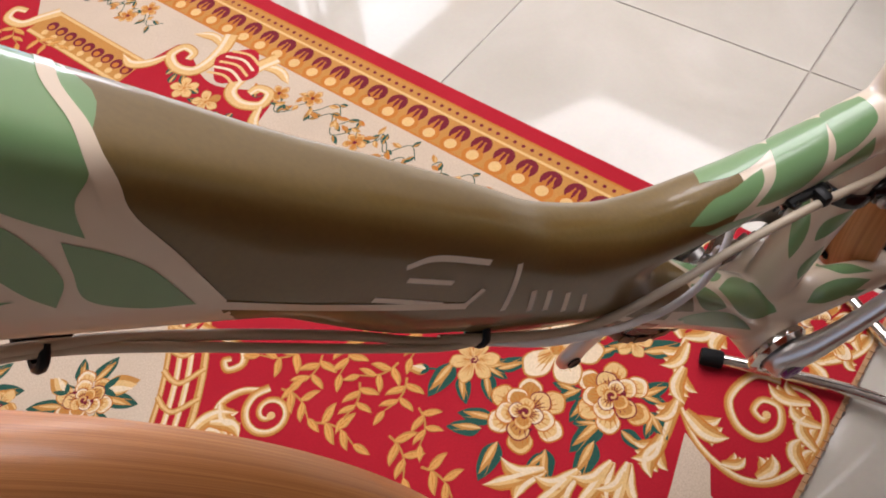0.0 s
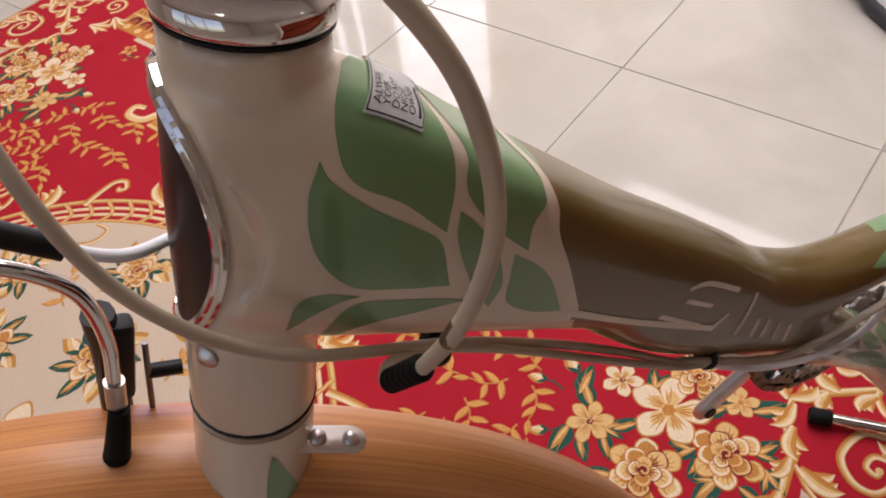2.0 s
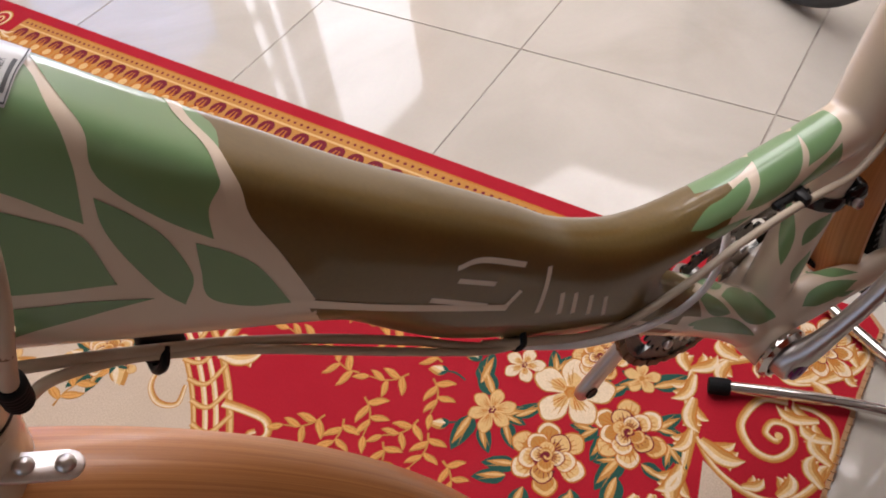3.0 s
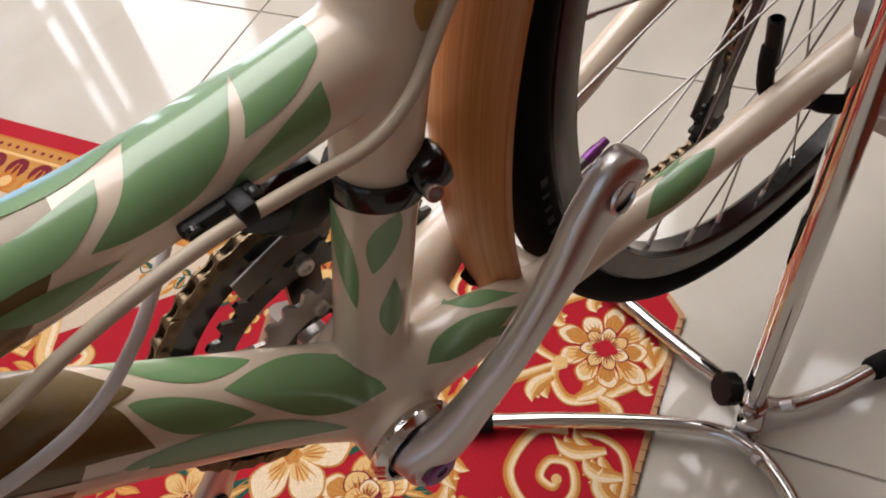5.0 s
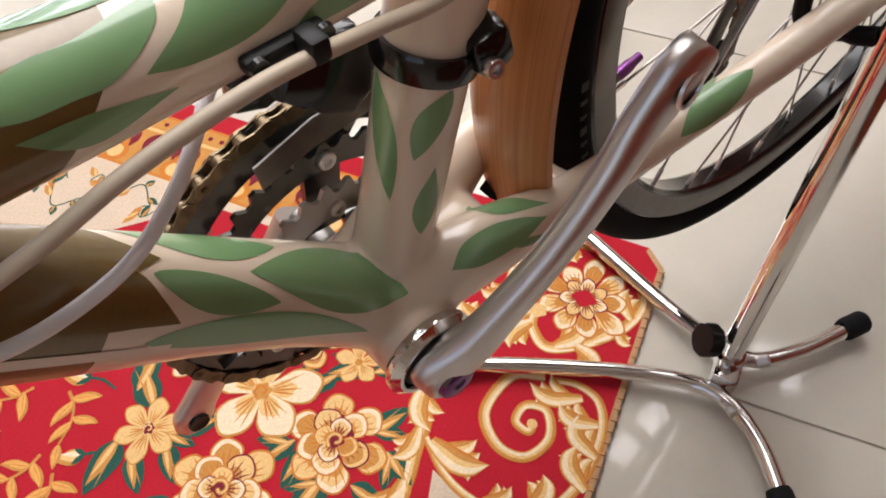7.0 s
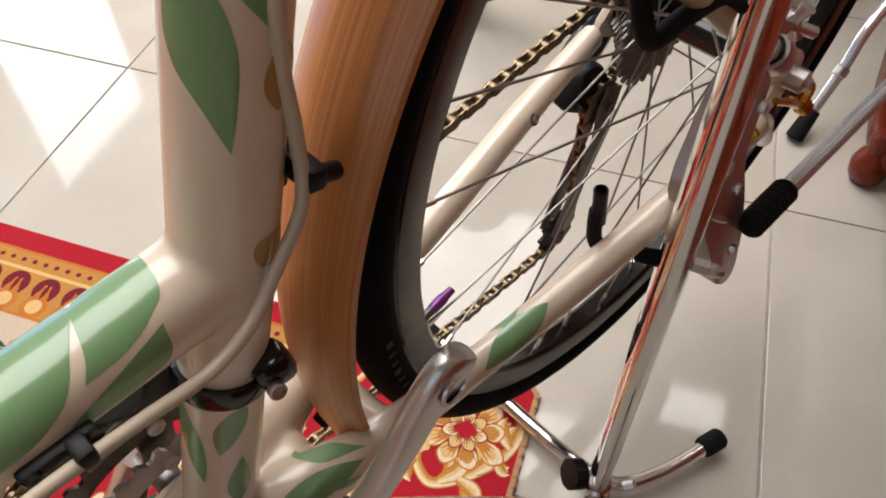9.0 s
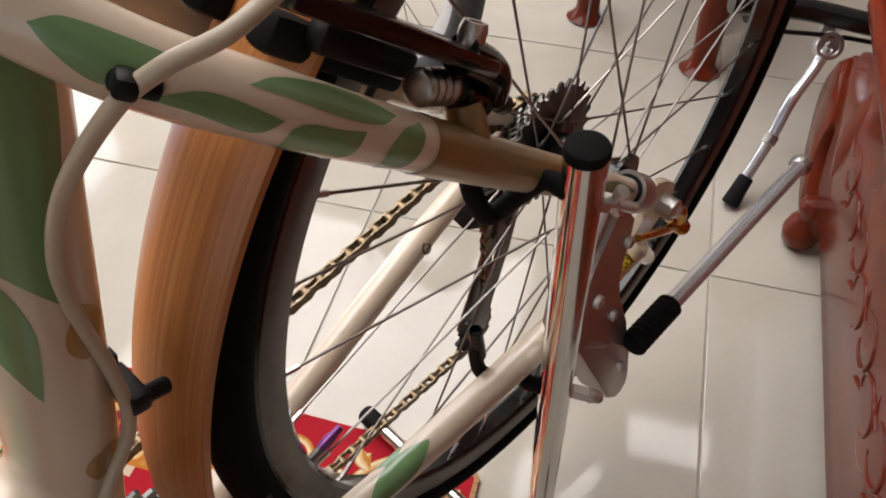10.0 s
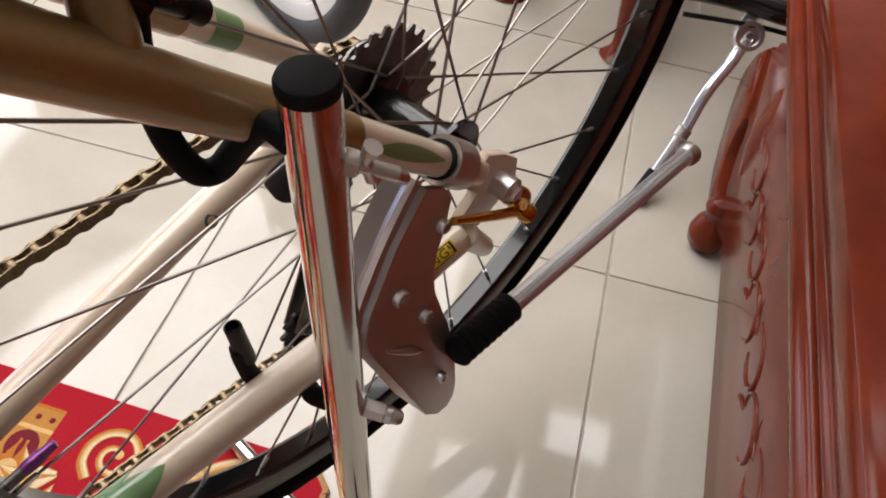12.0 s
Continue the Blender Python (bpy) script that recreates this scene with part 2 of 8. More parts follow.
for key, share in (("blue_pane", 0.75), ("curtain", 0.35)):
    nt = M[key].node_tree
    bs, out = nt.nodes["Principled BSDF"], nt.nodes["Material Output"]
    thin, mixed = nt.nodes.new("ShaderNodeBsdfTranslucent"), nt.nodes.new("ShaderNodeMixShader")
    mixed.inputs[0].default_value = share
    nt.links.new(bs.inputs["Base Color"].links[0].from_socket, thin.inputs["Color"])
    nt.links.new(bs.outputs[0], mixed.inputs[1])
    nt.links.new(thin.outputs[0], mixed.inputs[2])
    nt.links.new(mixed.outputs[0], out.inputs["Surface"])
M["tile"] = tile_material()
for key, base in (("rug_red", (0.37, 0.011, 0.021)), ("rug_beige", (0.54, 0.43, 0.32)), ("rug_gold", (0.46, 0.215, 0.052)),
                  ("rug_cream", (0.64, 0.41, 0.17)), ("rug_green", (0.02, 0.075, 0.055)), ("rug_maroon", (0.16, 0.015, 0.025)),
                  ("rug_edge", (0.42, 0.24, 0.12)), ("rug_orange", (0.46, 0.16, 0.026)), ("rug_white", (0.70, 0.56, 0.38)),
                  ("rug_apricot", (0.62, 0.31, 0.085))):
    M[key] = material(key, base, 0.9, vary=0.14, scale=500, bump=0.5, bump_scale=900, stain=tuple(c * 0.85 for c in base), stain_scale=9, specular=0.15)

# ---------------------------------------------------------------- builders
HOME = {}


def thing(name, label, category, at=(0, 0, 0), group="", kind=""):
    """A thing whose parts follow, standing at a point of its base."""
    ob = new(name)
    ob.empty_display_size = 0.05
    ob.location = at
    HOME[ob.name] = Vector(at)
    return tagged(ob, label, category, group, kind)


def mesh_of(bm, name, mat, smooth=True, shift=None):
    if shift is not None:
        bmesh.ops.translate(bm, verts=bm.verts, vec=-shift)
    me = bpy.data.meshes.new(name)
    bm.to_mesh(me)
    bm.free()
    me.materials.append(M[mat])
    me.polygons.foreach_set("use_smooth", [smooth] * len(me.polygons))
    if smooth:
        me.set_sharp_from_angle(angle=radians(38))
    return me


def part(name, bm, mat, parent, label="", smooth=True):
    """One mesh, given in world places, under a thing or a part."""
    home = HOME[parent.name]
    ob = new(name, mesh_of(bm, name, mat, smooth, home))
    ob.parent = parent
    HOME[ob.name] = home
    return tagged(ob, label)


def single(name, bm, mat, label, category, kind="", group="", smooth=True):
    ob = new(name, mesh_of(bm, name, mat, smooth))
    HOME[ob.name] = Vector((0, 0, 0))
    return tagged(ob, label, category, group, kind)


def curve_at(rows, u):
    """A smooth way through the rows, at u from 0 to 1."""
    n = len(rows) - 1
    k = min(max(u, 0.0), 1.0) * n
    i = min(int(k), n - 1)
    f = k - i
    p1, p2 = rows[i], rows[i + 1]
    p0 = rows[i - 1] if i else [2 * a - b for a, b in zip(p1, p2)]
    p3 = rows[i + 2] if i + 2 <= n else [2 * b - a for a, b in zip(p1, p2)]
    return [0.5 * (2 * b + (c - a) * f + (2 * a - 5 * b + 4 * c - d) * f * f + (3 * b - a - 3 * c + d) * f ** 3)
            for a, b, c, d in zip(p0, p1, p2, p3)]


class Loft:
    """A frame tube. Rows of x, y, z, half height, half width, squareness. v = 0 faces the near side, 0.25 is the top."""

    def __init__(self, rows):
        self.rows = rows

    def axes(self, u):
        row = curve_at(self.rows, u)
        a, b = curve_at(self.rows, max(0, u - 0.01)), curve_at(self.rows, min(1, u + 0.01))
        t = Vector([q - p for p, q in zip(a[:3], b[:3])]).normalized()
        up = t.cross(Vector((0, 1, 0))).normalized()
        side = up.cross(t).normalized()
        return row, up, side

    def point(self, u, v, lift=0.0):
        row, up, side = self.axes(u)
        c, s = math.cos(2 * math.pi * v), math.sin(2 * math.pi * v)
        r = (abs(c) ** row[5] + abs(s) ** row[5]) ** (-1.0 / row[5])
        h = r * s * (row[3] + lift)
        w = -r * c * (row[4] + lift)
        return Vector(row[:3]) + up * h + side * w

    def build(self, n=48, m=40, caps=True):
        bm = bmesh.new()
        uv = bm.loops.layers.uv.new("UVMap")
        rings = [[bm.verts.new(self.point(i / n, j / m)) for j in range(m)] for i in range(n + 1)]
        for i in range(n):
            for j in range(m):
                k = (j + 1) % m
                f = bm.faces.new((rings[i][j], rings[i][k], rings[i + 1][k], rings[i + 1][j]))
                for lp, (a, b) in zip(f.loops, ((i, j), (i, j + 1), (i + 1, j + 1), (i + 1, j))):
                    lp[uv].uv = (a / n, b / m)
        if caps:
            bm.faces.new(rings[0])
            bm.faces.new(rings[-1][::-1])
        bmesh.ops.recalc_face_normals(bm, faces=bm.faces)
        return bm

    def leaf(self, base, tip, wide, bend=0.0, blunt=0.5, lift=0.0005, n=26, m=14):
        """A leaf painted on the tube from base to tip, both (u, v); wide in v, bend sideways in v."""
        bm = bmesh.new()
        du, dv = tip[0] - base[0], tip[1] - base[1]
        # an even scale for along and around
        ru = self.length()
        row = curve_at(self.rows, (base[0] + tip[0]) / 2)
        rv = math.pi * (row[3] + row[4])
        along = Vector((du * ru, dv * rv))
        across = Vector((-along.y, along.x)).normalized()
        rows = []
        for i in range(n + 1):
            s = i / n
            half = wide * rv * (math.sin(math.pi * s ** blunt) ** 0.85 if 0 < s < 1 else 0.0) / 2
            off = bend * rv * math.sin(math.pi * s)
            line = []
            for j in range(m + 1):
                t = 2 * j / m - 1
                q = along * s + across * (off + half * t)
                line.append(bm.verts.new(self.point(base[0] + q.x / ru, base[1] + q.y / rv, lift)))
            rows.append(line)
        for i in range(n):
            for j in range(m):
                bm.faces.new((rows[i][j], rows[i][j + 1], rows[i + 1][j + 1], rows[i + 1][j]))
        bmesh.ops.remove_doubles(bm, verts=bm.verts, dist=1e-6)
        bmesh.ops.recalc_face_normals(bm, faces=bm.faces)
        c = Vector(curve_at(self.rows, (base[0] + tip[0]) / 2)[:3])
        if sum(((f.calc_center_median() - c).dot(f.normal) for f in bm.faces)) < 0:
            bmesh.ops.reverse_faces(bm, faces=bm.faces)
        return bm

    def blade(self, base, tip, one, other, lift=0.0005, n=40, m=22):
        """A leaf painted on the tube between two curved edges that run from base to tip, all in (u, v)."""
        bm = bmesh.new()
        ea, eb = [base] + list(one) + [tip], [base] + list(other) + [tip]
        rows = []
        for i in range(n + 1):
            s = (1 - math.cos(math.pi * i / n)) / 2
            a, b = curve_at(ea, s), curve_at(eb, s)
            rows.append([bm.verts.new(self.point(a[0] + (b[0] - a[0]) * j / m, a[1] + (b[1] - a[1]) * j / m, lift)) for j in range(m + 1)])
        for i in range(n):
            for j in range(m):
                bm.faces.new((rows[i][j], rows[i][j + 1], rows[i + 1][j + 1], rows[i + 1][j]))
        bmesh.ops.remove_doubles(bm, verts=bm.verts, dist=1e-6)
        bmesh.ops.recalc_face_normals(bm, faces=bm.faces)
        c = Vector(curve_at(self.rows, max(0.0, min(1.0, (base[0] + tip[0]) / 2)))[:3])
        if sum(((f.calc_center_median() - c).dot(f.normal) for f in bm.faces)) < 0:
            bmesh.ops.reverse_faces(bm, faces=bm.faces)
        return bm

    def patch(self, u0, u1, v0, v1, lift=0.0005, n=24, m=24, edge0=None, edge1=None):
        """A painted field between two ends; edge0 and edge1 give the ends as functions of v."""
        bm = bmesh.new()
        rows = []
        for i in range(n + 1):
            line = []
            for j in range(m + 1):
                v = v0 + (v1 - v0) * j / m
                a = edge0(v) if edge0 else u0
                b = edge1(v) if edge1 else u1
                line.append(bm.verts.new(self.point(a + (b - a) * i / n, v, lift)))
            rows.append(line)
        for i in range(n):
            for j in range(m):
                bm.faces.new((rows[i][j], rows[i + 1][j], rows[i + 1][j + 1], rows[i][j + 1]))
        c = Vector(curve_at(self.rows, (u0 + u1) / 2)[:3])
        if sum(((f.calc_center_median() - c).dot(f.normal) for f in bm.faces)) < 0:
            bmesh.ops.reverse_faces(bm, faces=bm.faces)
        return bm

    def ribbon(self, way, width, lift=0.0005, n=60):
        """A painted stripe of even width along a way of (u, v)."""
        bm = bmesh.new()
        rows = [tuple(p) for p in way]
        pts = [Vector(curve_at(rows, i / n)) if len(rows) > 2 else Vector(rows[0]).lerp(Vector(rows[1]), i / n) for i in range(n + 1)]
        ru = self.length()
        prev = None
        for i, p in enumerate(pts):
            row = curve_at(self.rows, p.x)
            rv = math.pi * (row[3] + row[4])
            a, b = pts[max(0, i - 1)], pts[min(n, i + 1)]
            d = Vector(((b.x - a.x) * ru, (b.y - a.y) * rv)).normalized()
            o = Vector((-d.y, d.x)) * width / 2
            pair = [bm.verts.new(self.point(p.x + k * o.x / ru, p.y + k * o.y / rv, lift)) for k in (1, 0, -1)]
            if prev:
                for k in (0, 1):
                    f = bm.faces.new((prev[k], prev[k + 1], pair[k + 1], pair[k]))
            prev = pair
        c = Vector(curve_at(self.rows, sum(p.x for p in pts) / len(pts))[:3])
        if sum(((f.calc_center_median() - c).dot(f.normal) for f in bm.faces)) < 0:
            bmesh.ops.reverse_faces(bm, faces=bm.faces)
        return bm

    def length(self):
        pts = [Vector(curve_at(self.rows, i / 20)[:3]) for i in range(21)]
        return sum((b - a).length for a, b in zip(pts, pts[1:]))


def add_tube(bm, points, radius, n=10, steps=None, caps=True, smooth=True):
    """A round bar along a smooth way through the points; radius may be a function of 0 to 1."""
    rows = [tuple(p) for p in points]
    steps = steps or (max(1, 8 * (len(rows) - 1)) if smooth and len(rows) > 2 else len(rows) - 1)
    path = [Vector(curve_at(rows, i / steps)) if smooth and len(rows) > 2 else Vector(rows[0]).lerp(Vector(rows[-1]), i / steps) if len(rows) == 2 else Vector(rows[i])
            for i in range(steps + 1)]
    t0 = (path[1] - path[0]).normalized()
    ref = Vector((0, 0, 1)) if abs(t0.z) < 0.9 else Vector((0, 1, 0))
    x = t0.cross(ref).normalized()
    rings = []
    for i, p in enumerate(path):
        t = (path[min(i + 1, steps)] - path[max(i - 1, 0)]).normalized()
        x = (x - t * x.dot(t)).normalized()
        y = t.cross(x)
        r = radius(i / steps) if callable(radius) else radius
        rings.append([bm.verts.new(p + (x * math.cos(k * 2 * math.pi / n) + y * math.sin(k * 2 * math.pi / n)) * r) for k in range(n)])
    for a, b in zip(rings, rings[1:]):
        for k in range(n):
            bm.faces.new((a[k], a[(k + 1) % n], b[(k + 1) % n], b[k]))
    if caps:
        bm.faces.new(rings[0][::-1])
        bm.faces.new(rings[-1])
    return bm


def tube(points, radius, n=10, steps=None, caps=True, smooth=True):
    bm = add_tube(bmesh.new(), points, radius, n, steps, caps, smooth)
    bmesh.ops.recalc_face_normals(bm, faces=bm.faces)
    return bm


def lathe(profile, centre, axis, n=48, start=0.0, sweep=2 * math.pi, closed=False, bm=None):
    """Turns a profile of (radius, along) about an axis through centre. closed: the profile is a loop."""
    bm = bm or bmesh.new()
    uv = bm.loops.layers.uv.verify()
    c, ax = Vector(centre), Vector(axis).normalized()
    ref = Vector((1, 0, 0)) if abs(ax.x) < 0.9 else Vector((0, 0, 1))
    x = (ref - ax * ref.dot(ax)).normalized()
    y = ax.cross(x)
    full = abs(sweep - 2 * math.pi) < 1e-6
    cols = n if full else n + 1
    rings = []
    for i in range(cols):
        g = start + sweep * i / n
        d = x * math.cos(g) + y * math.sin(g)
        rings.append([bm.verts.new(c + d * r + ax * h) for r, h in profile])
    k = len(profile)
    for i in range(n):
        a, b = rings[i], rings[(i + 1) % cols]
        for j in range(k if closed else k - 1):
            q = (j + 1) % k
            f = bm.faces.new((a[j], a[q], b[q], b[j]))
            for lp, (s, t) in zip(f.loops, ((i, j), (i, j + 1), (i + 1, j + 1), (i + 1, j))):
                lp[uv].uv = (s / n, t / k)
    if not full and closed:
        bm.faces.new(rings[0])
        bm.faces.new(rings[-1][::-1])
    bmesh.ops.remove_doubles(bm, verts=bm.verts, dist=1e-6)
    bmesh.ops.recalc_face_normals(bm, faces=bm.faces)
    return bm


def rod(a, b, r0, r1=None, n=20, round_end=0.0):
    """A turned bar from a to b with small rounded ends."""
    a, b = Vector(a), Vector(b)
    r1 = r0 if r1 is None else r1
    L = (b - a).length
    e = round_end or min(r0, r1) * 0.15
    return lathe([(0, 0), (r0 - e, 0), (r0, e), (r1, L - e), (r1 - e, L), (0, L)], a, b - a, n)


def add_box(bm, m, size, bevel=0.0):
    """A block of a size at a pose, its edges rounded."""
    r = bmesh.ops.create_cube(bm, size=1.0, matrix=m @ Matrix.Diagonal((*size, 1)))
    if bevel:
        es = list({e for v in r["verts"] for e in v.link_edges})
        bmesh.ops.bevel(bm, geom=es, offset=bevel, segments=2, affect="EDGES", profile=0.5)
    return bm


def box(m, size, bevel=0.0):
    return add_box(bmesh.new(), m, size, bevel)


def slab(outline, thick, m=None, bevel=0.0):
    """A plate from an outline of (x, y), thick along z, at a pose."""
    bm = bmesh.new()
    lo = [bm.verts.new((x, y, -thick / 2)) for x, y in outline]
    hi = [bm.verts.new((x, y, thick / 2)) for x, y in outline]
    n = len(outline)
    bm.faces.new(lo[::-1])
    bm.faces.new(hi)
    for i in range(n):
        bm.faces.new((lo[i], lo[(i + 1) % n], hi[(i + 1) % n], hi[i]))
    if bevel:
        es = [e for e in bm.edges if abs(e.verts[0].co.z - e.verts[1].co.z) < 1e-9]
        bmesh.ops.bevel(bm, geom=es, offset=bevel, segments=2, affect="EDGES", profile=0.5)
    bmesh.ops.recalc_face_normals(bm, faces=bm.faces)
    if m is not None:
        bmesh.ops.transform(bm, matrix=m, verts=bm.verts)
    return bm


def bolt(at, way, r=0.004, h=0.004):
    """A socket bolt's head: a rounded cylinder with a hexagonal hole."""
    way = Vector(way).normalized()
    return lathe([(0, h * 0.4), (r * 0.45, h * 0.4), (r * 0.5, h), (r * 0.85, h), (r, h * 0.75), (r, 0), (0, 0)], at, way, 14)


def stretch(a, b):
    """The pose that carries the x axis from a towards b, with its z axis upwards as far as it can."""
    a, b = Vector(a), Vector(b)
    x = (b - a).normalized()
    z = (Vector((0, 0, 1)) - x * x.z).normalized() if abs(x.z) < 0.99 else Vector((0, 1, 0))
    y = z.cross(x)
    return Matrix.Translation(a) @ Matrix((x, y, z)).transposed().to_4x4()

# ---------------------------------------------------------------- the room
ROT = Matrix.Rotation(ANG, 4, "Z")
A0, A1, B0, B1, HIGH, T = -2.8, 3.0, -2.6, 2.8, 2.9, 0.15


def wall_panel(bm, a0, a1, b0, b1, z0, z1):
    """A block of wall between two corners in the room's axes."""
    m = Matrix.Translation(room((a0 + a1) / 2, (b0 + b1) / 2, (z0 + z1) / 2)) @ ROT
    return add_box(bm, m, (a1 - a0, b1 - b0, z1 - z0))


def wall_with_hole(name, along, lo, hi, at0, at1, o0, o1, z0, z1, label):
    """A wall along one axis of the room, with one opening from o0 to o1 and z0 to z1."""
    bm = bmesh.new()
    spans = [(lo, o0, 0, HIGH), (o1, hi, 0, HIGH), (o0, o1, z1, HIGH)] + ([(o0, o1, 0, z0)] if z0 > 0 else [])
    for s0, s1, q0, q1 in spans:
        if along == "a":
            wall_panel(bm, s0, s1, at0, at1, q0, q1)
        else:
            wall_panel(bm, at0, at1, s0, s1, q0, q1)
    return single(name, bm, "plaster", label, "wall", kind="structure", smooth=False)


wall_with_hole("wall_north", "a", A0, A1, B1, B1 + T, 0.32, 2.60, 0.0, 2.42, "cream plaster wall with a tall glazed garden door")
# the west opening is added, out of view, to hold the west fill
wall_with_hole("wall_west", "b", B0, B1, A0 - T, A0, -0.7, 1.9, 0.65, 2.35, "cream plaster wall with an added wide opening")
bm = bmesh.new()
wall_panel(bm, A0, A1, B0 - T, B0, 0, HIGH)
single("wall_south", bm, "plaster", "plain cream plaster wall", "wall", kind="structure", smooth=False)
bm = bmesh.new()
wall_panel(bm, A1, A1 + T, B0, B1, 0, HIGH)
single("wall_east", bm, "plaster", "plain cream plaster wall", "wall", kind="structure", smooth=False)
bm = bmesh.new()
SK = (-0.90, 2.90, 0.22, 2.50)      # unseen opening added for the overhead fill, kept to the far side
FILL_HOLES = [SK, (1.66, 1.95, -0.88, -0.44), (0.98, 1.57, -0.36, 0.08)]     # and two small ones added beside it for pale patches on the floor
acuts = sorted({A0 - T, A1 + T} | {p[k] for p in FILL_HOLES for k in (0, 1)})
bcuts = sorted({B0 - T, B1 + T} | {p[k] for p in FILL_HOLES for k in (2, 3)})
for a0, a1 in zip(acuts, acuts[1:]):
    for b0, b1 in zip(bcuts, bcuts[1:]):
        if not any(p[0] <= a0 and a1 <= p[1] and p[2] <= b0 and b1 <= p[3] for p in FILL_HOLES):
            wall_panel(bm, a0, a1, b0, b1, HIGH, HIGH + 0.12)
single("ceiling", bm, "ceiling", "plain white ceiling", "ceiling", kind="structure", smooth=False)


def window_bars(name, along, lo, hi, at, z0, z1, bars, rails, label):
    """The frame of an opening: jambs, upright bars and cross rails, each of its own."""
    ob = thing(name, label, "window", room((lo + hi) / 2 if along == "a" else at, at if along == "a" else (lo + hi) / 2, z0), kind="structure")
    w = 0.05
    for s in [lo + w / 2] + bars + [hi - w / 2]:
        bm = bmesh.new()
        if along == "a":
            wall_panel(bm, s - w / 2, s + w / 2, at - 0.03, at + 0.03, z0, z1)
        else:
            wall_panel(bm, at - 0.03, at + 0.03, s - w / 2, s + w / 2, z0, z1)
        part("window_bar", bm, "frame_grey", ob, smooth=False)
    for z in [z0 + w / 2] + rails + [z1 - w / 2]:
        bm = bmesh.new()
        if along == "a":
            wall_panel(bm, lo + w, hi - w, at - 0.024, at + 0.024, z - w / 2, z + w / 2)
        else:
            wall_panel(bm, at - 0.024, at + 0.024, lo + w, hi - w, z - w / 2, z + w / 2)
        part("window_rail", bm, "frame_grey", ob, smooth=False)
    return ob


garden = thing("window_1", "tall glazed garden door with dark grey bars and a pale blue panel", "window", room(1.46, B1 + 0.04, 0.0), kind="structure")
for a0, a1, z0, z1, name, mat in ((0.32, 0.37, 0.0, 2.42, "window_bar", "frame_grey"), (1.10, 1.19, 0.0, 2.37, "window_bar", "frame_grey"), (1.22, 1.285, 0.0, 1.72, "window_bar", "frame_grey"),
                                  (1.372, 1.418, 0.0, 1.72, "window_bar", "frame_grey"), (1.50, 1.685, 0.0, 2.37, "window_bar", "frame_grey"), (2.56, 2.60, 0.0, 2.37, "window_bar", "frame_grey"),
                                  (0.37, 2.60, 2.37, 2.42, "window_rail", "frame_grey"), (1.285, 1.372, 1.355, 1.415, "window_rail", "frame_grey"), (1.285, 1.372, 1.035, 1.075, "window_rail", "frame_grey"),
                                  (1.418, 1.50, 0.88, 0.92, "window_rail", "frame_grey"), (1.685, 2.56, 0.0, 0.06, "window_rail", "frame_grey"), (1.19, 1.50, 1.72, 2.37, "door_panel", "frame_grey"),
                                  (0.37, 1.10, 0.0, 1.02, "blue_panel", "blue_pane"), (0.37, 1.10, 1.02, 2.37, "door_panel", "frame_grey")):
    bm = bmesh.new()
    deep = 0.03 if name == "window_bar" else 0.024 if name == "window_rail" else 0.010
    wall_panel(bm, a0, a1, B1 + 0.04 - deep, B1 + 0.04 + deep, z0, z1)
    part(name, bm, mat, garden, smooth=False)
bm = bmesh.new()
folds = [[bm.verts.new(room(2.40 + 0.22 * k / 40, B1 - 0.05 + 0.018 * math.sin(2 * math.pi * k / 8), z)) for z in (0.02, 0.8, 1.6, 2.46)] for k in range(41)]
for c0, c1 in zip(folds, folds[1:]):
    for j in range(3):
        bm.faces.new((c0[j], c1[j], c1[j + 1], c0[j + 1]))
bmesh.ops.solidify(bm, geom=bm.faces[:], thickness=0.002)
drape = thing("curtain", "peach curtain drawn aside at the garden door", "curtain", tuple(room(2.51, B1 - 0.05, 0.0)))
part("cloth", bm, "curtain", drape)
part("curtain_rod", tube([room(1.60, B1 - 0.05, 2.475), room(2.72, B1 - 0.05, 2.475)], 0.012, 12), "frame_grey", drape)
for a in (1.62, 2.70):
    part("rod_bracket", tube([room(a, B1 - 0.05, 2.475), room(a, B1 + 0.001, 2.475)], 0.007, 8), "frame_grey", drape)
# bars for the added west opening
window_bars("added_window", "b", -0.7, 1.9, A0 - 0.04, 0.65, 2.35, [0.15, 1.0], [], "added wide window with dark grey bars, out of view")

# frame of the added ceiling opening, out of view
lit = thing("fill_opening", "added ceiling opening in a grey frame for the overhead fill", "window", room(1.00, 1.36, HIGH), kind="structure")
for a0, a1, b0, b1 in ((SK[0], SK[0] + 0.05, SK[2] + 0.05, SK[3] - 0.05), (SK[1] - 0.05, SK[1], SK[2] + 0.05, SK[3] - 0.05), (SK[0], SK[1], SK[2], SK[2] + 0.05), (SK[0], SK[1], SK[3] - 0.05, SK[3])):
    bm = bmesh.new()
    wall_panel(bm, a0, a1, b0, b1, HIGH + 0.005, HIGH + 0.05)
    part("window_bar", bm, "frame_grey", lit, smooth=False)
# unseen opaque sheet that shuts out the sky above the fill lamp
bm = bmesh.new()
wall_panel(bm, A0, A1, -1.10, SK[3] + 0.15, HIGH + 0.16, HIGH + 0.172)
part("frosted_pane", bm, "white", lit, "added white sheet above the overhead fill", smooth=False)

# ---------------------------------------------------------------- the bicycle on its display stand
Y0 = -0.006
BB = Vector((0.006, Y0, 0.380))
REAR = Vector((0.441, Y0, 0.491))
FRONT = Vector((-0.630, Y0, 0.348))
bike = thing("bicycle", "cream step-through city bicycle with a mint leaf pattern", "bicycle", (0, 0, 0))

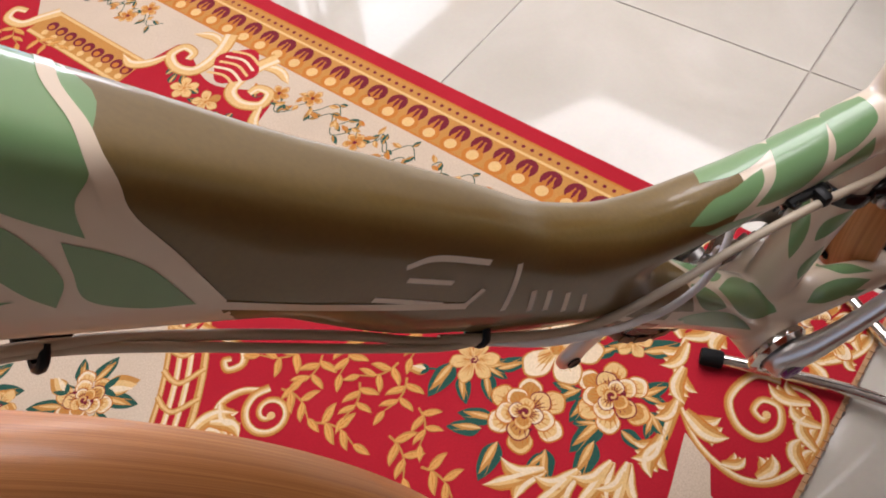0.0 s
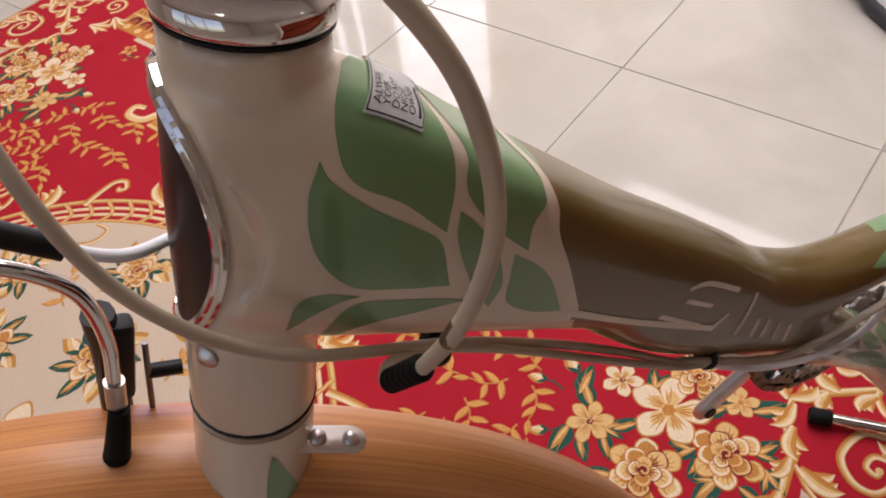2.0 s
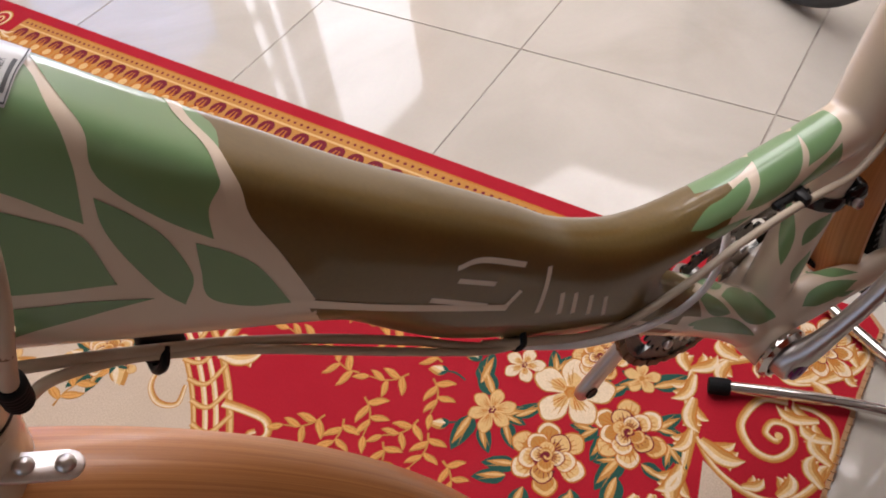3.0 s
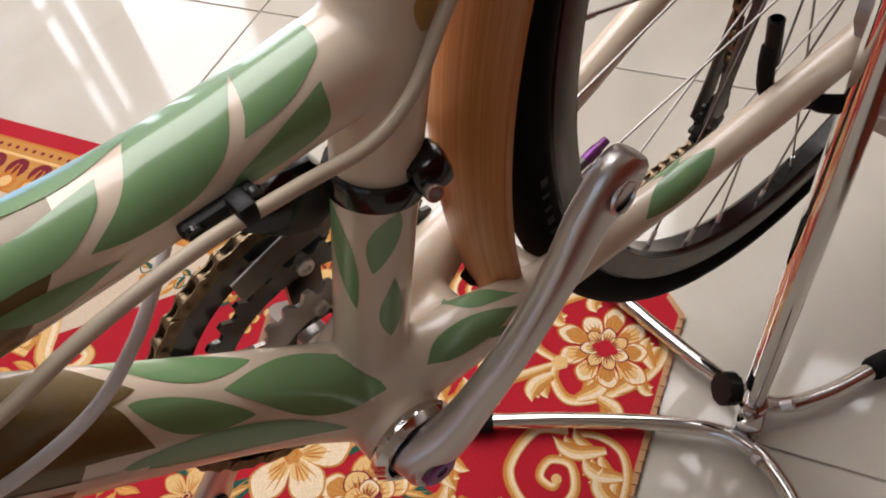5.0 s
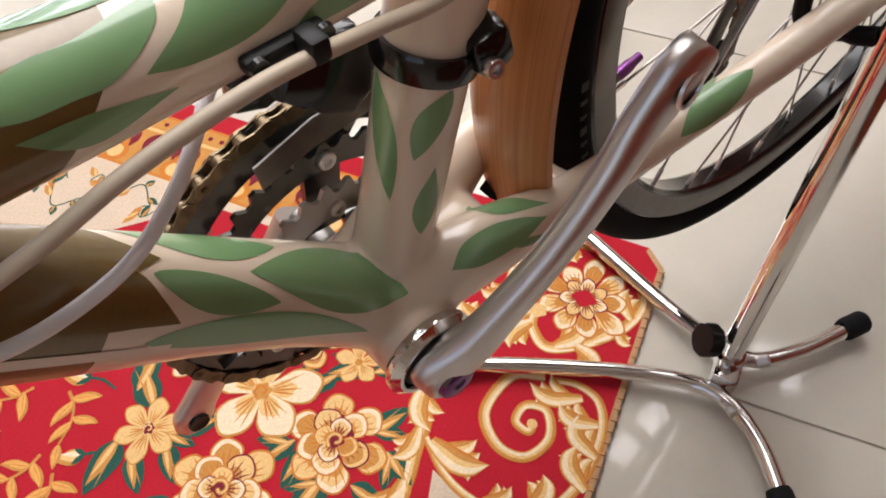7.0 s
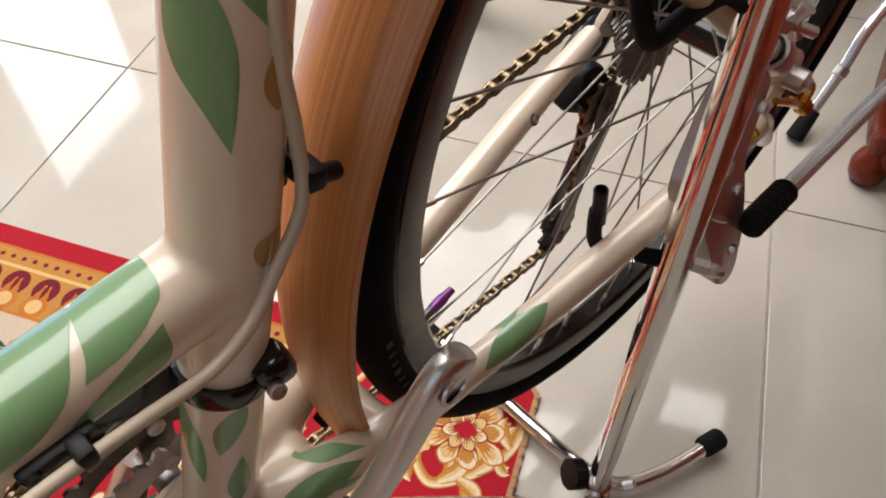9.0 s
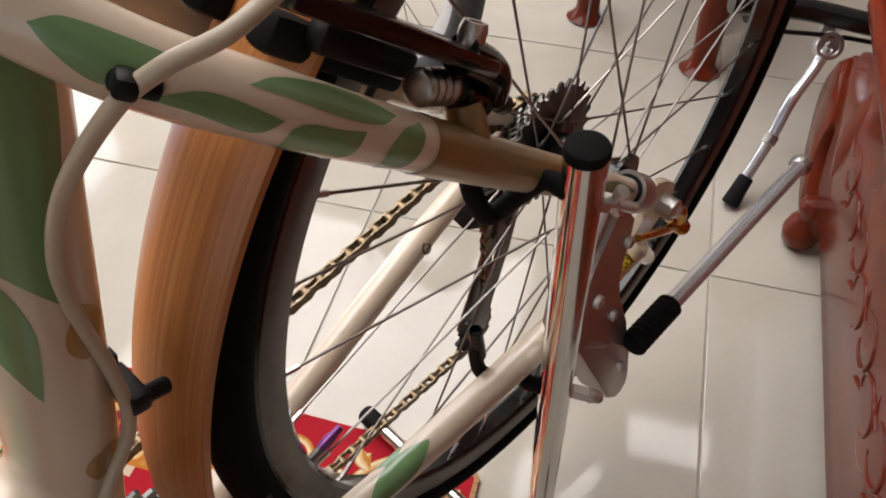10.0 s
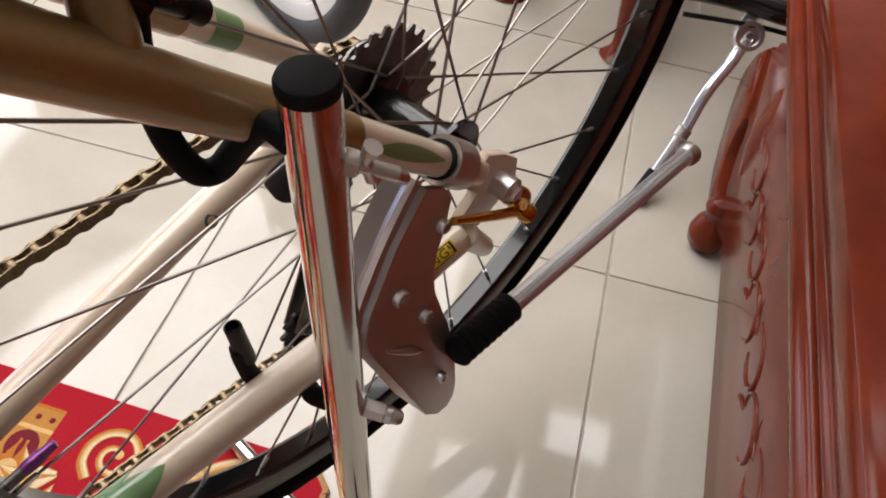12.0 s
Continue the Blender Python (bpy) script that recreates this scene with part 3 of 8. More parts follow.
HT0, HT1 = Vector((-0.4860, -0.0033, 0.7245)), Vector((-0.4368, 0.003, 0.890))
HAX = (HT1 - HT0).normalized()
# the handlebar stands turned: fork, front wheel and their fittings swing about the head
STEER = Matrix.Translation(HT0) @ Matrix.Rotation(math.radians(-17.4), 4, HAX) @ Matrix.Translation(-HT0)


def steered(ob):
    ob.matrix_basis = STEER @ ob.matrix_basis
    return ob



def seat_x(z):
    return 0.0178 + (z - 0.42) * 0.2606


# the welded frame: lofted tubes, run together with soft fillets
beam = Loft([(-0.460, Y0, 0.836, 0.040, 0.020, 2.4), (-0.452, Y0, 0.834, 0.050, 0.0255, 3.4), (-0.427, Y0, 0.811, 0.0500, 0.0275, 4.6), (-0.396, Y0, 0.7840, 0.0442, 0.0280, 5.0), (-0.3582, Y0, 0.7520, 0.0390, 0.0272, 4.8),
             (-0.318, Y0, 0.717, 0.0345, 0.0265, 4.0), (-0.273, Y0, 0.677, 0.0330, 0.026, 3.6), (-0.222, Y0, 0.627, 0.0320, 0.025, 2.8), (-0.172, Y0, 0.568, 0.0265, 0.024, 2.6),
             (-0.122, Y0, 0.515, 0.0240, 0.023, 2.4), (-0.070, Y0, 0.465, 0.0225, 0.022, 2.3), (-0.030, Y0, 0.425, 0.0225, 0.024, 2.2), (0.004, Y0, 0.386, 0.024, 0.029, 2.2)])
arm = Loft([(-0.318, Y0, 0.704, 0.026, 0.0240, 2.8), (-0.262, Y0, 0.650, 0.036, 0.0252, 3.0), (-0.214, Y0, 0.6130, 0.0370, 0.0246, 2.8), (-0.172, Y0, 0.5925, 0.0310, 0.0236, 2.5), (-0.136, Y0, 0.5840, 0.0240, 0.0224, 2.3), (-0.100, Y0, 0.5800, 0.0200, 0.0212, 2.2),
            (-0.050, Y0, 0.5775, 0.0180, 0.0200, 2.1), (0.000, Y0, 0.5785, 0.0182, 0.0196, 2.1), (0.058, Y0, 0.5815, 0.0205, 0.0195, 2.1)])
throat = Loft([(-0.235, Y0, 0.610, 0.030, 0.0225, 2.6), (-0.190, Y0, 0.582, 0.036, 0.0220, 2.5), (-0.155, Y0, 0.565, 0.030, 0.0205, 2.4), (-0.134, Y0, 0.557, 0.022, 0.0185, 2.3), (-0.122, Y0, 0.554, 0.010, 0.0150, 2.2)])
seat = Loft([(seat_x(0.38), Y0, 0.38, 0.0195, 0.0195, 2), (seat_x(0.44), Y0, 0.44, 0.0188, 0.0188, 2), (seat_x(0.50), Y0, 0.50, 0.0188, 0.0188, 2), (seat_x(0.55), Y0, 0.55, 0.0196, 0.0196, 2),
             (seat_x(0.60), Y0, 0.60, 0.0206, 0.0206, 2), (seat_x(0.70), Y0, 0.70, 0.0206, 0.0206, 2), (seat_x(0.80), Y0, 0.80, 0.0206, 0.0206, 2), (seat_x(0.95), Y0, 0.95, 0.0206, 0.0206, 2)])
STAY_L = [(0.004, -0.014, 0.390, 0.0260, 0.0180, 2.2), (0.042, -0.024, 0.4015, 0.0235, 0.0170, 2.3), (0.072, -0.030, 0.4055, 0.0185, 0.0150, 2.2), (0.100, -0.036, 0.4085, 0.0145, 0.0122, 2.1), (0.165, -0.046, 0.419, 0.0112, 0.0105, 2), (0.240, -0.056, 0.433, 0.0108, 0.0108, 2),
          (0.330, -0.067, 0.452, 0.0106, 0.0106, 2), (0.412, -0.074, 0.470, 0.0095, 0.0090, 2)]
SEAT_L = [(0.104, -0.014, 0.785, 0.0120, 0.0100, 2), (0.128, -0.040, 0.760, 0.0122, 0.0112, 2), (0.160, -0.053, 0.733, 0.0120, 0.0116, 2), (0.200, -0.057, 0.698, 0.0116, 0.0116, 2), (0.260, -0.060, 0.646, 0.0110, 0.0110, 2),
          (0.330, -0.063, 0.587, 0.0100, 0.0100, 2), (0.385, -0.066, 0.541, 0.0088, 0.0088, 2), (0.424, -0.068, 0.508, 0.0080, 0.0080, 2)]


def mirrored(rows):
    return [(x, 2 * Y0 - y, z, a, b, p) for x, y, z, a, b, p in rows]


stay_l = Loft(STAY_L)
stay_r = Loft([(x, y + (0.002 if x < 0.11 else 0.0), z, a * (1.14 if x < 0.11 else 1.0), b * (1.18 if x < 0.11 else 1.0), p) for x, y, z, a, b, p in mirrored(STAY_L)])
web = Loft([(0.000, Y0, 0.386, 0.020, 0.022, 2.2), (0.034, Y0, 0.395, 0.0185, 0.027, 2.3), (0.056, Y0, 0.400, 0.0160, 0.027, 2.3), (0.068, Y0, 0.402, 0.0120, 0.024, 2.2), (0.073, Y0, 0.403, 0.0050, 0.016, 2.0)])
sst_l, sst_r = Loft(SEAT_L), Loft(mirrored(SEAT_L))


def fused(bms, name, voxel, rounds):
    """Runs several closed forms into one skin with soft joints."""
    me = bpy.data.meshes.new(name)
    whole = bmesh.new()
    for b in bms:
        tmp = bpy.data.meshes.new("tmp")
        b.to_mesh(tmp)
        b.free()
        whole.from_mesh(tmp)
        bpy.data.meshes.remove(tmp)
    whole.to_mesh(me)
    whole.free()
    ob = new(name, me)
    r = ob.modifiers.new("skin", "REMESH")
    r.mode, r.voxel_size = "VOXEL", voxel
    sm = ob.modifiers.new("soft", "SMOOTH")
    sm.factor, sm.iterations = 0.5, rounds
    done = bpy.data.meshes.new_from_object(ob.evaluated_get(bpy.context.evaluated_depsgraph_get()))
    bpy.data.objects.remove(ob)
    out = bmesh.new()
    out.from_mesh(done)
    bpy.data.meshes.remove(done)
    return out


def cylinder(a, b, r, n=40):
    return tube([a, b], r, n)


skin = fused([beam.build(100, 48), arm.build(60, 40), throat.build(30, 32), seat.build(60, 40), stay_l.build(50, 28), stay_r.build(50, 28), web.build(24, 28),
              cylinder(HT0, HT1, 0.0263, 48), cylinder(BB + Vector((0, -0.036, 0)), BB + Vector((0, 0.036, 0)), 0.0228)], "frame_skin", 0.0021, 9)
for k in range(70):
    near_fork = [v for v in skin.verts if -0.36 + 0.0016 * k < v.co.x < -0.09 - 0.0008 * k and v.co.z > 0.5 and (v.co.x < -0.15 or v.co.z > 0.53)]
    bmesh.ops.smooth_vert(skin, verts=near_fork, factor=0.5, use_axis_x=True, use_axis_y=True, use_axis_z=True)
SKIN = BVHTree.FromBMesh(skin)
BD = Vector((0.742, 0.0, -0.670))        # down the main beam
BN = Vector((0.670, 0.0, 0.742))         # up from it
ARM_END, ARM_CUT, LOW_END = Vector((-0.090, 0, 0.571)), Vector((1.0, 0.0, -1.1)).normalized(), -0.418
for at, way in ((ARM_END, ARM_CUT), (BD * LOW_END, BD)):
    bmesh.ops.bisect_plane(skin, geom=skin.verts[:] + skin.edges[:] + skin.faces[:], plane_co=at, plane_no=way, dist=1e-6)
frame_body = part("frame", skin, "cream", bike, "cream frame with olive main beam and mint leaves")
frame_body.data.materials.append(M["olive"])


EDGE = [(0.284, 0.37), (0.281, 0.283), (0.289, 0.196), (0.294, 0.142), (0.303, 0.108), (0.314, 0.075), (0.347, 0.021), (0.387, -0.067)]
EDGE_LINE = sorted((beam.point(u, v).dot(BN), beam.point(u, v).dot(BD)) for u, v in EDGE[2:])


def olive_start(h):
    """How far down the beam the olive begins at a height on its flank."""
    for (h0, s0), (h1, s1) in zip(EDGE_LINE, EDGE_LINE[1:]):
        if h < h1:
            return s0 + (s1 - s0) * (h - h0) / (h1 - h0)
    return EDGE_LINE[-1][1]


def olive_zone(p):
    """Whether the frame is painted olive at a point."""
    s, h = p.dot(BD), p.dot(BN)
    on_arm = p.z > 0.549 - max(0.0, -0.13 - p.x) * 1.2
    if on_arm and p.x > -0.16:
        return (p - ARM_END).dot(ARM_CUT) < 0
    head = olive_start(h)
    return head < s < LOW_END and p.x < 0


for poly in frame_body.data.polygons:
    if olive_zone(poly.center):
        poly.material_index = 1


def painted(bm, lift=0.00028):
    """Lays a thin coat on the frame's skin."""
    for v in bm.verts:
        at, n, _, _ = SKIN.find_nearest(v.co)
        if at is not None and (at - v.co).length < 0.02:
            v.co = at + n * lift
    return bm


seat_stay = part("seat_stay", sst_l.build(60, 28), "cream", bike, "seat stay in cream, mint and olive")
seat_stay_far = part("seat_stay", sst_r.build(60, 28), "cream", bike)
SST = BVHTree.FromPolygons([v.co[:] for v in seat_stay.data.vertices], [p.vertices[:] for p in seat_stay.data.polygons])

# ---- wheels and mudguards
def wheel(name, c, label, phase):
    """Rim with tyre, hub, spokes and nipples. The rim carries the rest."""
    rim = part(name, lathe([(0.2840, -0.007), (0.2870, -0.0105), (0.3050, -0.0120), (0.3080, -0.0105), (0.3040, -0.0090), (0.2980, -0.006), (0.2980, 0.006), (0.3040, 0.0090),
                            (0.3080, 0.0105), (0.3050, 0.0120), (0.2870, 0.0105), (0.2840, 0.007)], c, (0, 1, 0), 120, closed=True), "gloss_black", bike, label)
    prof = []
    for k in range(21):
        g = math.radians(-152 + 304 * k / 20)
        prof.append((0.3165 + 0.0135 * math.cos(g), 0.0165 * math.sin(g)))
    part("tyre", lathe(prof, c, (0, 1, 0), 140), "tyre", rim, "black road tyre")
    for side in (-1, 1):
        part("brake_track", lathe([(0.2862, side * 0.0098), (0.2885, side * 0.0112), (0.3035, side * 0.0123), (0.3048, side * 0.0119)], c, (0, 1, 0), 120), "rim", rim)
        for k in range(16):
            g = math.radians(185 + 2.0 * (k % 8) + 180 * (k // 8))
            at = c + Vector((0.3172 * math.cos(g), side * 0.0163, 0.3172 * math.sin(g)))
            part("sidewall_mark", box(Matrix.Translation(at) @ pose(0, 0, 0, 0, -math.degrees(g), 0), (0.0045, 0.0006, 0.003 if k % 3 else 0.006), 0.0), "sidewall", rim)
    hub = [(0, -0.052), (0.006, -0.052), (0.006, -0.040), (0.011, -0.040), (0.011, -0.034), (0.021, -0.034), (0.021, -0.031), (0.012, -0.029), (0.012, 0.022), (0.021, 0.024), (0.021, 0.027), (0.012, 0.028), (0.012, 0.050), (0, 0.050)]
    part("hub", lathe(hub, c, (0, 1, 0), 32), "gloss_black", rim, "black hub")
    for k in range(32):
        side = -1 if k % 2 else 1
        g = phase + 2 * math.pi * k / 32
        lag = (1 if (k // 2) % 2 else -1) * math.radians(62)
        h = g + lag
        a = c + Vector((math.cos(h) * 0.019, side * 0.0285 if side < 0 else 0.0255, math.sin(h) * 0.019))
        b = c + Vector((math.cos(g) * 0.2850, side * 0.002, math.sin(g) * 0.2850))
        part("spoke", tube([a, b], 0.00095, 6), "spoke", rim)
        d = (b - a).normalized()
        part("nipple", tube([b - d * 0.013, b], 0.0018, 6), "polished", rim)
    return rim


rear_wheel = wheel("rear_wheel", REAR, "alloy spoked rear wheel", 0.05)
steered(wheel("front_wheel", FRONT, "alloy spoked front wheel", 0.0))
vd = Vector((0.186 - REAR.x, 0, 0.433 - REAR.z)).normalized()
va = REAR + vd * 0.285
part("valve", tube([va, va - vd * 0.022], 0.003, 10), "steel", rear_wheel)
part("valve_cap", lathe([(0, 0), (0.0032, 0), (0.0036, 0.002), (0.0036, 0.010), (0.0028, 0.012), (0.0026, 0.018), (0, 0.019)], va - vd * 0.010, -vd, 12), "purple", rear_wheel, "purple valve cap")


def mudguard(name, c, radius, half, a0, a1, label, spread=0.0):
    """A bent bamboo mudguard, shallow in section, its ends rounded."""
    n, m = 90, 12
    bm = bmesh.new()
    uv = bm.loops.layers.uv.new("UVMap")
    top, low = [], []
    for i in range(n + 1):
        s = i / n
        g = math.radians(a0 + (a1 - a0) * s)
        d = Vector((math.cos(g), 0, math.sin(g)))
        end = min(s, 1 - s) * (math.radians(abs(a1 - a0)) * radius) / 0.022
        w = half * (math.sqrt(max(0.0, 1 - (1 - min(1, end)) ** 2)) * 0.75 + 0.25)
        up, dn = [], []
        for j in range(m + 1):
            t = 2 * j / m - 1
            drop = 0.010 * t * t
            p = c + d * (radius - drop + spread * max(0.0, 1 - s / 0.35)) + Vector((0, w * t, 0))
            up.append(bm.verts.new(p))
            dn.append(bm.verts.new(p - d * 0.0035))
        top.append(up)
        low.append(dn)
    for i in range(n):
        for j in range(m):
            f = bm.faces.new((top[i][j], top[i][j + 1], top[i + 1][j + 1], top[i + 1][j]))
            for lp, (a, b) in zip(f.loops, ((i, j), (i, j + 1), (i + 1, j + 1), (i + 1, j))):
                lp[uv].uv = (a / n, b / m)
            f = bm.faces.new((low[i][j], low[i + 1][j], low[i + 1][j + 1], low[i][j + 1]))
            for lp, (a, b) in zip(f.loops, ((i, j), (i + 1, j), (i + 1, j + 1), (i, j + 1))):
                lp[uv].uv = (a / n, b / m + 0.5)
        for j, flip in ((0, 1), (m, 0)):
            bm.faces.new((top[i][j], top[i + 1][j], low[i + 1][j], low[i][j]))
    for i in (0, n):
        for j in range(m):
            bm.faces.new((top[i][j], top[i][j + 1], low[i][j + 1], low[i][j]))
    bmesh.ops.recalc_face_normals(bm, faces=bm.faces)
    return part(name, bm, "bamboo", bike, label)


mudguard("rear_mudguard", REAR, 0.347, 0.027, 201, 20, "bamboo rear mudguard with orange-brown grain", 0.0196)
steered(mudguard("front_mudguard", FRONT, 0.374, 0.027, 150, -20, "bamboo front mudguard with orange-brown grain"))

# ---- fork
crown = steered(part("fork_crown", lathe([(0, 0.0), (0.0250, 0.0), (0.0262, -0.002), (0.0261, -0.010), (0.0240, -0.030), (0, -0.034)], HT0 - HAX * 0.0015, HAX, 40), "cream", bike, "cream fork crown with a mint leaf"))
BLADE = ((0.004, 0.001), (0.035, 0.004), (0.065, 0.009), (0.095, 0.0165))
for side in (-1, 1):
    legs = [HT0 - HAX * along + Vector((0, side * wide, 0)) for along, wide in BLADE + ((0.140, 0.029), (0.200, 0.042))] + [FRONT + Vector((0, side * 0.050, 0))]
    steered(part("fork_blade", tube(legs, lambda s: 0.0259 - 0.018 * max(0.0, s - 0.45) / 0.55, 28, 70), "cream", bike))


# ---- cranks
left = Loft([(0.003, -0.052, 0.3735, 0.0165, 0.0125, 2.2), (0.0065, -0.0525, 0.3785, 0.0190, 0.0128, 2.2), (0.018, -0.059, 0.391, 0.0160, 0.0105, 2.5), (0.0325, -0.0645, 0.410, 0.0122, 0.0078, 3), (0.0580, -0.0705, 0.443, 0.0100, 0.0070, 3), (0.0815, -0.0735, 0.476, 0.0106, 0.0068, 3),
             (0.0965, -0.0738, 0.4970, 0.0132, 0.0068, 3), (0.1075, -0.0750, 0.5110, 0.0154, 0.0070, 3), (0.1135, -0.0758, 0.5185, 0.0154, 0.0070, 2.8), (0.1180, -0.0763, 0.5240, 0.0128, 0.0068, 2.6), (0.1200, -0.0765, 0.5262, 0.0085, 0.0060, 2.4)])
crank = part("crank_arm", left.build(48, 28), "polished", bike, "polished alloy crank arm without a pedal")

part("pedal_hole", lathe([(0.0, -0.0030), (0.0068, -0.0030), (0.0068, 0.0008), (0.0066, 0.0010)], (0.1095, -0.0822, 0.5125), (0.10, -0.99, 0.08), 24), "black", crank)
part("hole_rim", lathe([(0.0066, 0.0004), (0.0071, 0.0016), (0.0082, 0.0014), (0.0088, 0.0)], (0.1095, -0.0822, 0.5125), (0.10, -0.99, 0.08), 24), "polished", crank)
part("crank_bolt_cap", lathe([(0, 0.001), (0.003, 0.001), (0.0035, 0.003), (0.0085, 0.003), (0.010, 0.002), (0.0105, -0.002)], (0.0065, -0.0640, 0.3775), (0, -1, 0), 24), "purple", crank, "purple crank bolt cap")
part("crank_boss", lathe([(0, -0.012), (0.0165, -0.012), (0.0172, -0.008), (0.0165, 0.010), (0.0150, 0.022), (0.0130, 0.024), (0, 0.024)], (0.0065, -0.0390, 0.3785), (0, -1, 0), 36), "polished", crank)
cup = part("bottom_bracket_cup", lathe([(0, 0), (0.0245, 0), (0.0258, 0.002), (0.0258, 0.0050), (0.0235, 0.0070), (0.0220, 0.0085), (0.0200, 0.0085), (0.0190, 0.0060), (0.0185, 0.004), (0, 0.004)], BB + Vector((0, -0.0355, 0)), (0, -1, 0), 48), "chrome", bike, "chrome bottom bracket cup")
part("cup_seal", lathe([(0.0184, 0.0044), (0.0180, 0.0068), (0.0140, 0.0066), (0.0125, 0.0120), (0, 0.0120)], BB + Vector((0, -0.0355, 0)), (0, -1, 0), 40), "black", cup)
part("stay_bridge", tube([(0.112, -0.036, 0.410), (0.108, -0.020, 0.4085), (0.108, 0.008, 0.4085), (0.112, 0.024, 0.410)], 0.0085, 18, 20), "cream", bike)
part("cable_guide", box(stretch((0.030, -0.016, 0.362), (0.085, -0.030, 0.383)) @ Matrix.Translation((0.034, 0, 0)), (0.070, 0.010, 0.008), 0.0015), "black", bike)

# ---- head fittings
part("headset_seal", lathe([(0.0255, 0.0), (0.0270, 0.0004), (0.0270, 0.0016), (0.0255, 0.002)], HT1, HAX, 48), "black", bike)
part("headset_cup", lathe([(0.0255, 0.0016), (0.0268, 0.0020), (0.0277, 0.0032), (0.0279, 0.0050), (0.0279, 0.0090), (0.0272, 0.0100), (0.0266, 0.0104), (0.0246, 0.0122), (0.0226, 0.0145), (0.0222, 0.016), (0, 0.016)], HT1, HAX, 56), "chrome", bike, "chrome headset cup")
part("stem", lathe([(0, 0.015), (0.0198, 0.015), (0.0202, 0.016), (0.0202, 0.16), (0, 0.16)], HT1, HAX, 40), "gloss_black", bike, "black stem")
part("crown_seal", lathe([(0.0258, -0.0010), (0.0267, -0.0007), (0.0267, 0.0004), (0.0258, 0.0007)], HT0 + HAX * 0.003, HAX, 48), "black", bike)
FRONTWARD = Vector((0, 1, 0)).cross(HAX).normalized() * -1.0
if FRONTWARD.x > 0:
    FRONTWARD = -FRONTWARD


def on_head(angle, along, out=0.0):
    """A point of the head tube: the angle from straight ahead, the way up along it."""
    d = FRONTWARD * math.cos(angle) + Vector((0, -1, 0)) * math.sin(angle)
    return HT0 + HAX * along + d * (0.0262 + out)


def oval(mid, half, high, out0, out1, name, mat, parent, label="", n=56):
    bm = bmesh.new()
    rings = []
    for i in range(n):
        g = 2 * math.pi * i / n
        ring = []
        for w, o in ((1.0, out0), (0.985, out1 * 0.7), (0.955, out1), (0.91, out1 * 0.75), (0.88, out1 * 1.05), (0.845, out1 * 0.8), (0.83, out0)):
            ring.append(bm.verts.new(on_head(half * w * math.cos(g) - 0.22, mid + high * w * math.sin(g), o)))
        rings.append(ring)
    for i in range(n):
        a, b = rings[i], rings[(i + 1) % n]
        for j in range(6):
            bm.faces.new((a[j], a[j + 1], b[j + 1], b[j]))
    bmesh.ops.recalc_face_normals(bm, faces=bm.faces)
    return part(name, bm, mat, parent, label)


badge = oval(0.102, 1.28, 0.056, -0.0004, 0.0032, "badge_rim", "chrome", bike, "chrome oval badge rim")
bm = bmesh.new()
for k in range(72):
    g = math.radians(95 + 170 * k / 71)
    bmesh.ops.create_icosphere(bm, subdivisions=1, radius=0.0010, matrix=Matrix.Translation(on_head(1.28 * math.cos(g) - 0.22, 0.102 + 0.056 * math.sin(g), 0.0008)))
part("rim_beading", bm, "chrome", badge)
bm = bmesh.new()
rows = []
for i in range(9):
    w = 0.85 * i / 8
    rows.append([bm.verts.new(on_head(1.28 * w * math.cos(2 * math.pi * k / 40) - 0.22, 0.102 + 0.056 * w * math.sin(2 * math.pi * k / 40), 0.0012 + 0.0012 * (1 - w))) for k in range(40)])
for a, b in zip(rows, rows[1:]):
    for k in range(40):
        bm.faces.new((a[k], a[(k + 1) % 40], b[(k + 1) % 40], b[k]))
bmesh.ops.remove_doubles(bm, verts=bm.verts, dist=1e-6)
bmesh.ops.recalc_face_normals(bm, faces=bm.faces)
part("badge_plate", bm, "badge", badge, "dark brown badge plate")
part("badge_rivet", lathe([(0, 0.003), (0.003, 0.0026), (0.005, 0.0008), (0.005, 0)], on_head(0.62, 0.047), (on_head(0.62, 0.047, 0.01) - on_head(0.62, 0.047)), 20), "polished", badge)

# ---- front mudguard bracket and front brake
bk = STEER @ stretch((-0.4815, -0.0167, 0.7065), (-0.4446, -0.0167, 0.6905))
out = [((0.0131 if math.cos(g) > 0 else -0.0131) + 0.0070 * math.cos(g), 0.0070 * math.sin(g)) for g in [2 * math.pi * k / 24 for k in range(24)]]
bracket_f = part("mudguard_bracket", slab(out, 0.002, bk @ Matrix.Translation((0.0201, 0, 0)), 0.0005), "polished", bike, "alloy bracket with two rivets")
for dx in (0.018, 0.033):
    part("rivet", lathe([(0, 0.0042), (0.002, 0.0040), (0.0038, 0.0026), (0.0042, 0.001), (0.0042, -0.001), (0.0020, -0.0012), (0.0020, -0.005), (0, -0.005)], bk @ Vector((dx, 0, 0)), bk.to_3x3() @ Vector((0, 0, 1)), 16), "polished", bracket_f)
noodle = part("brake_noodle", tube([(-0.560, 0.010, 0.842), (-0.540, 0.008, 0.831), (-0.5275, 0.008, 0.815), (-0.5235, 0.008, 0.800), (-0.526, 0.008, 0.777), (-0.534, 0.008, 0.752)], 0.0030, 14, 40), "chrome", bike, "chrome brake noodle")
part("noodle_tip", tube([(-0.533, 0.008, 0.755), (-0.538, 0.008, 0.740)], 0.0042, 14), "alloy", noodle)


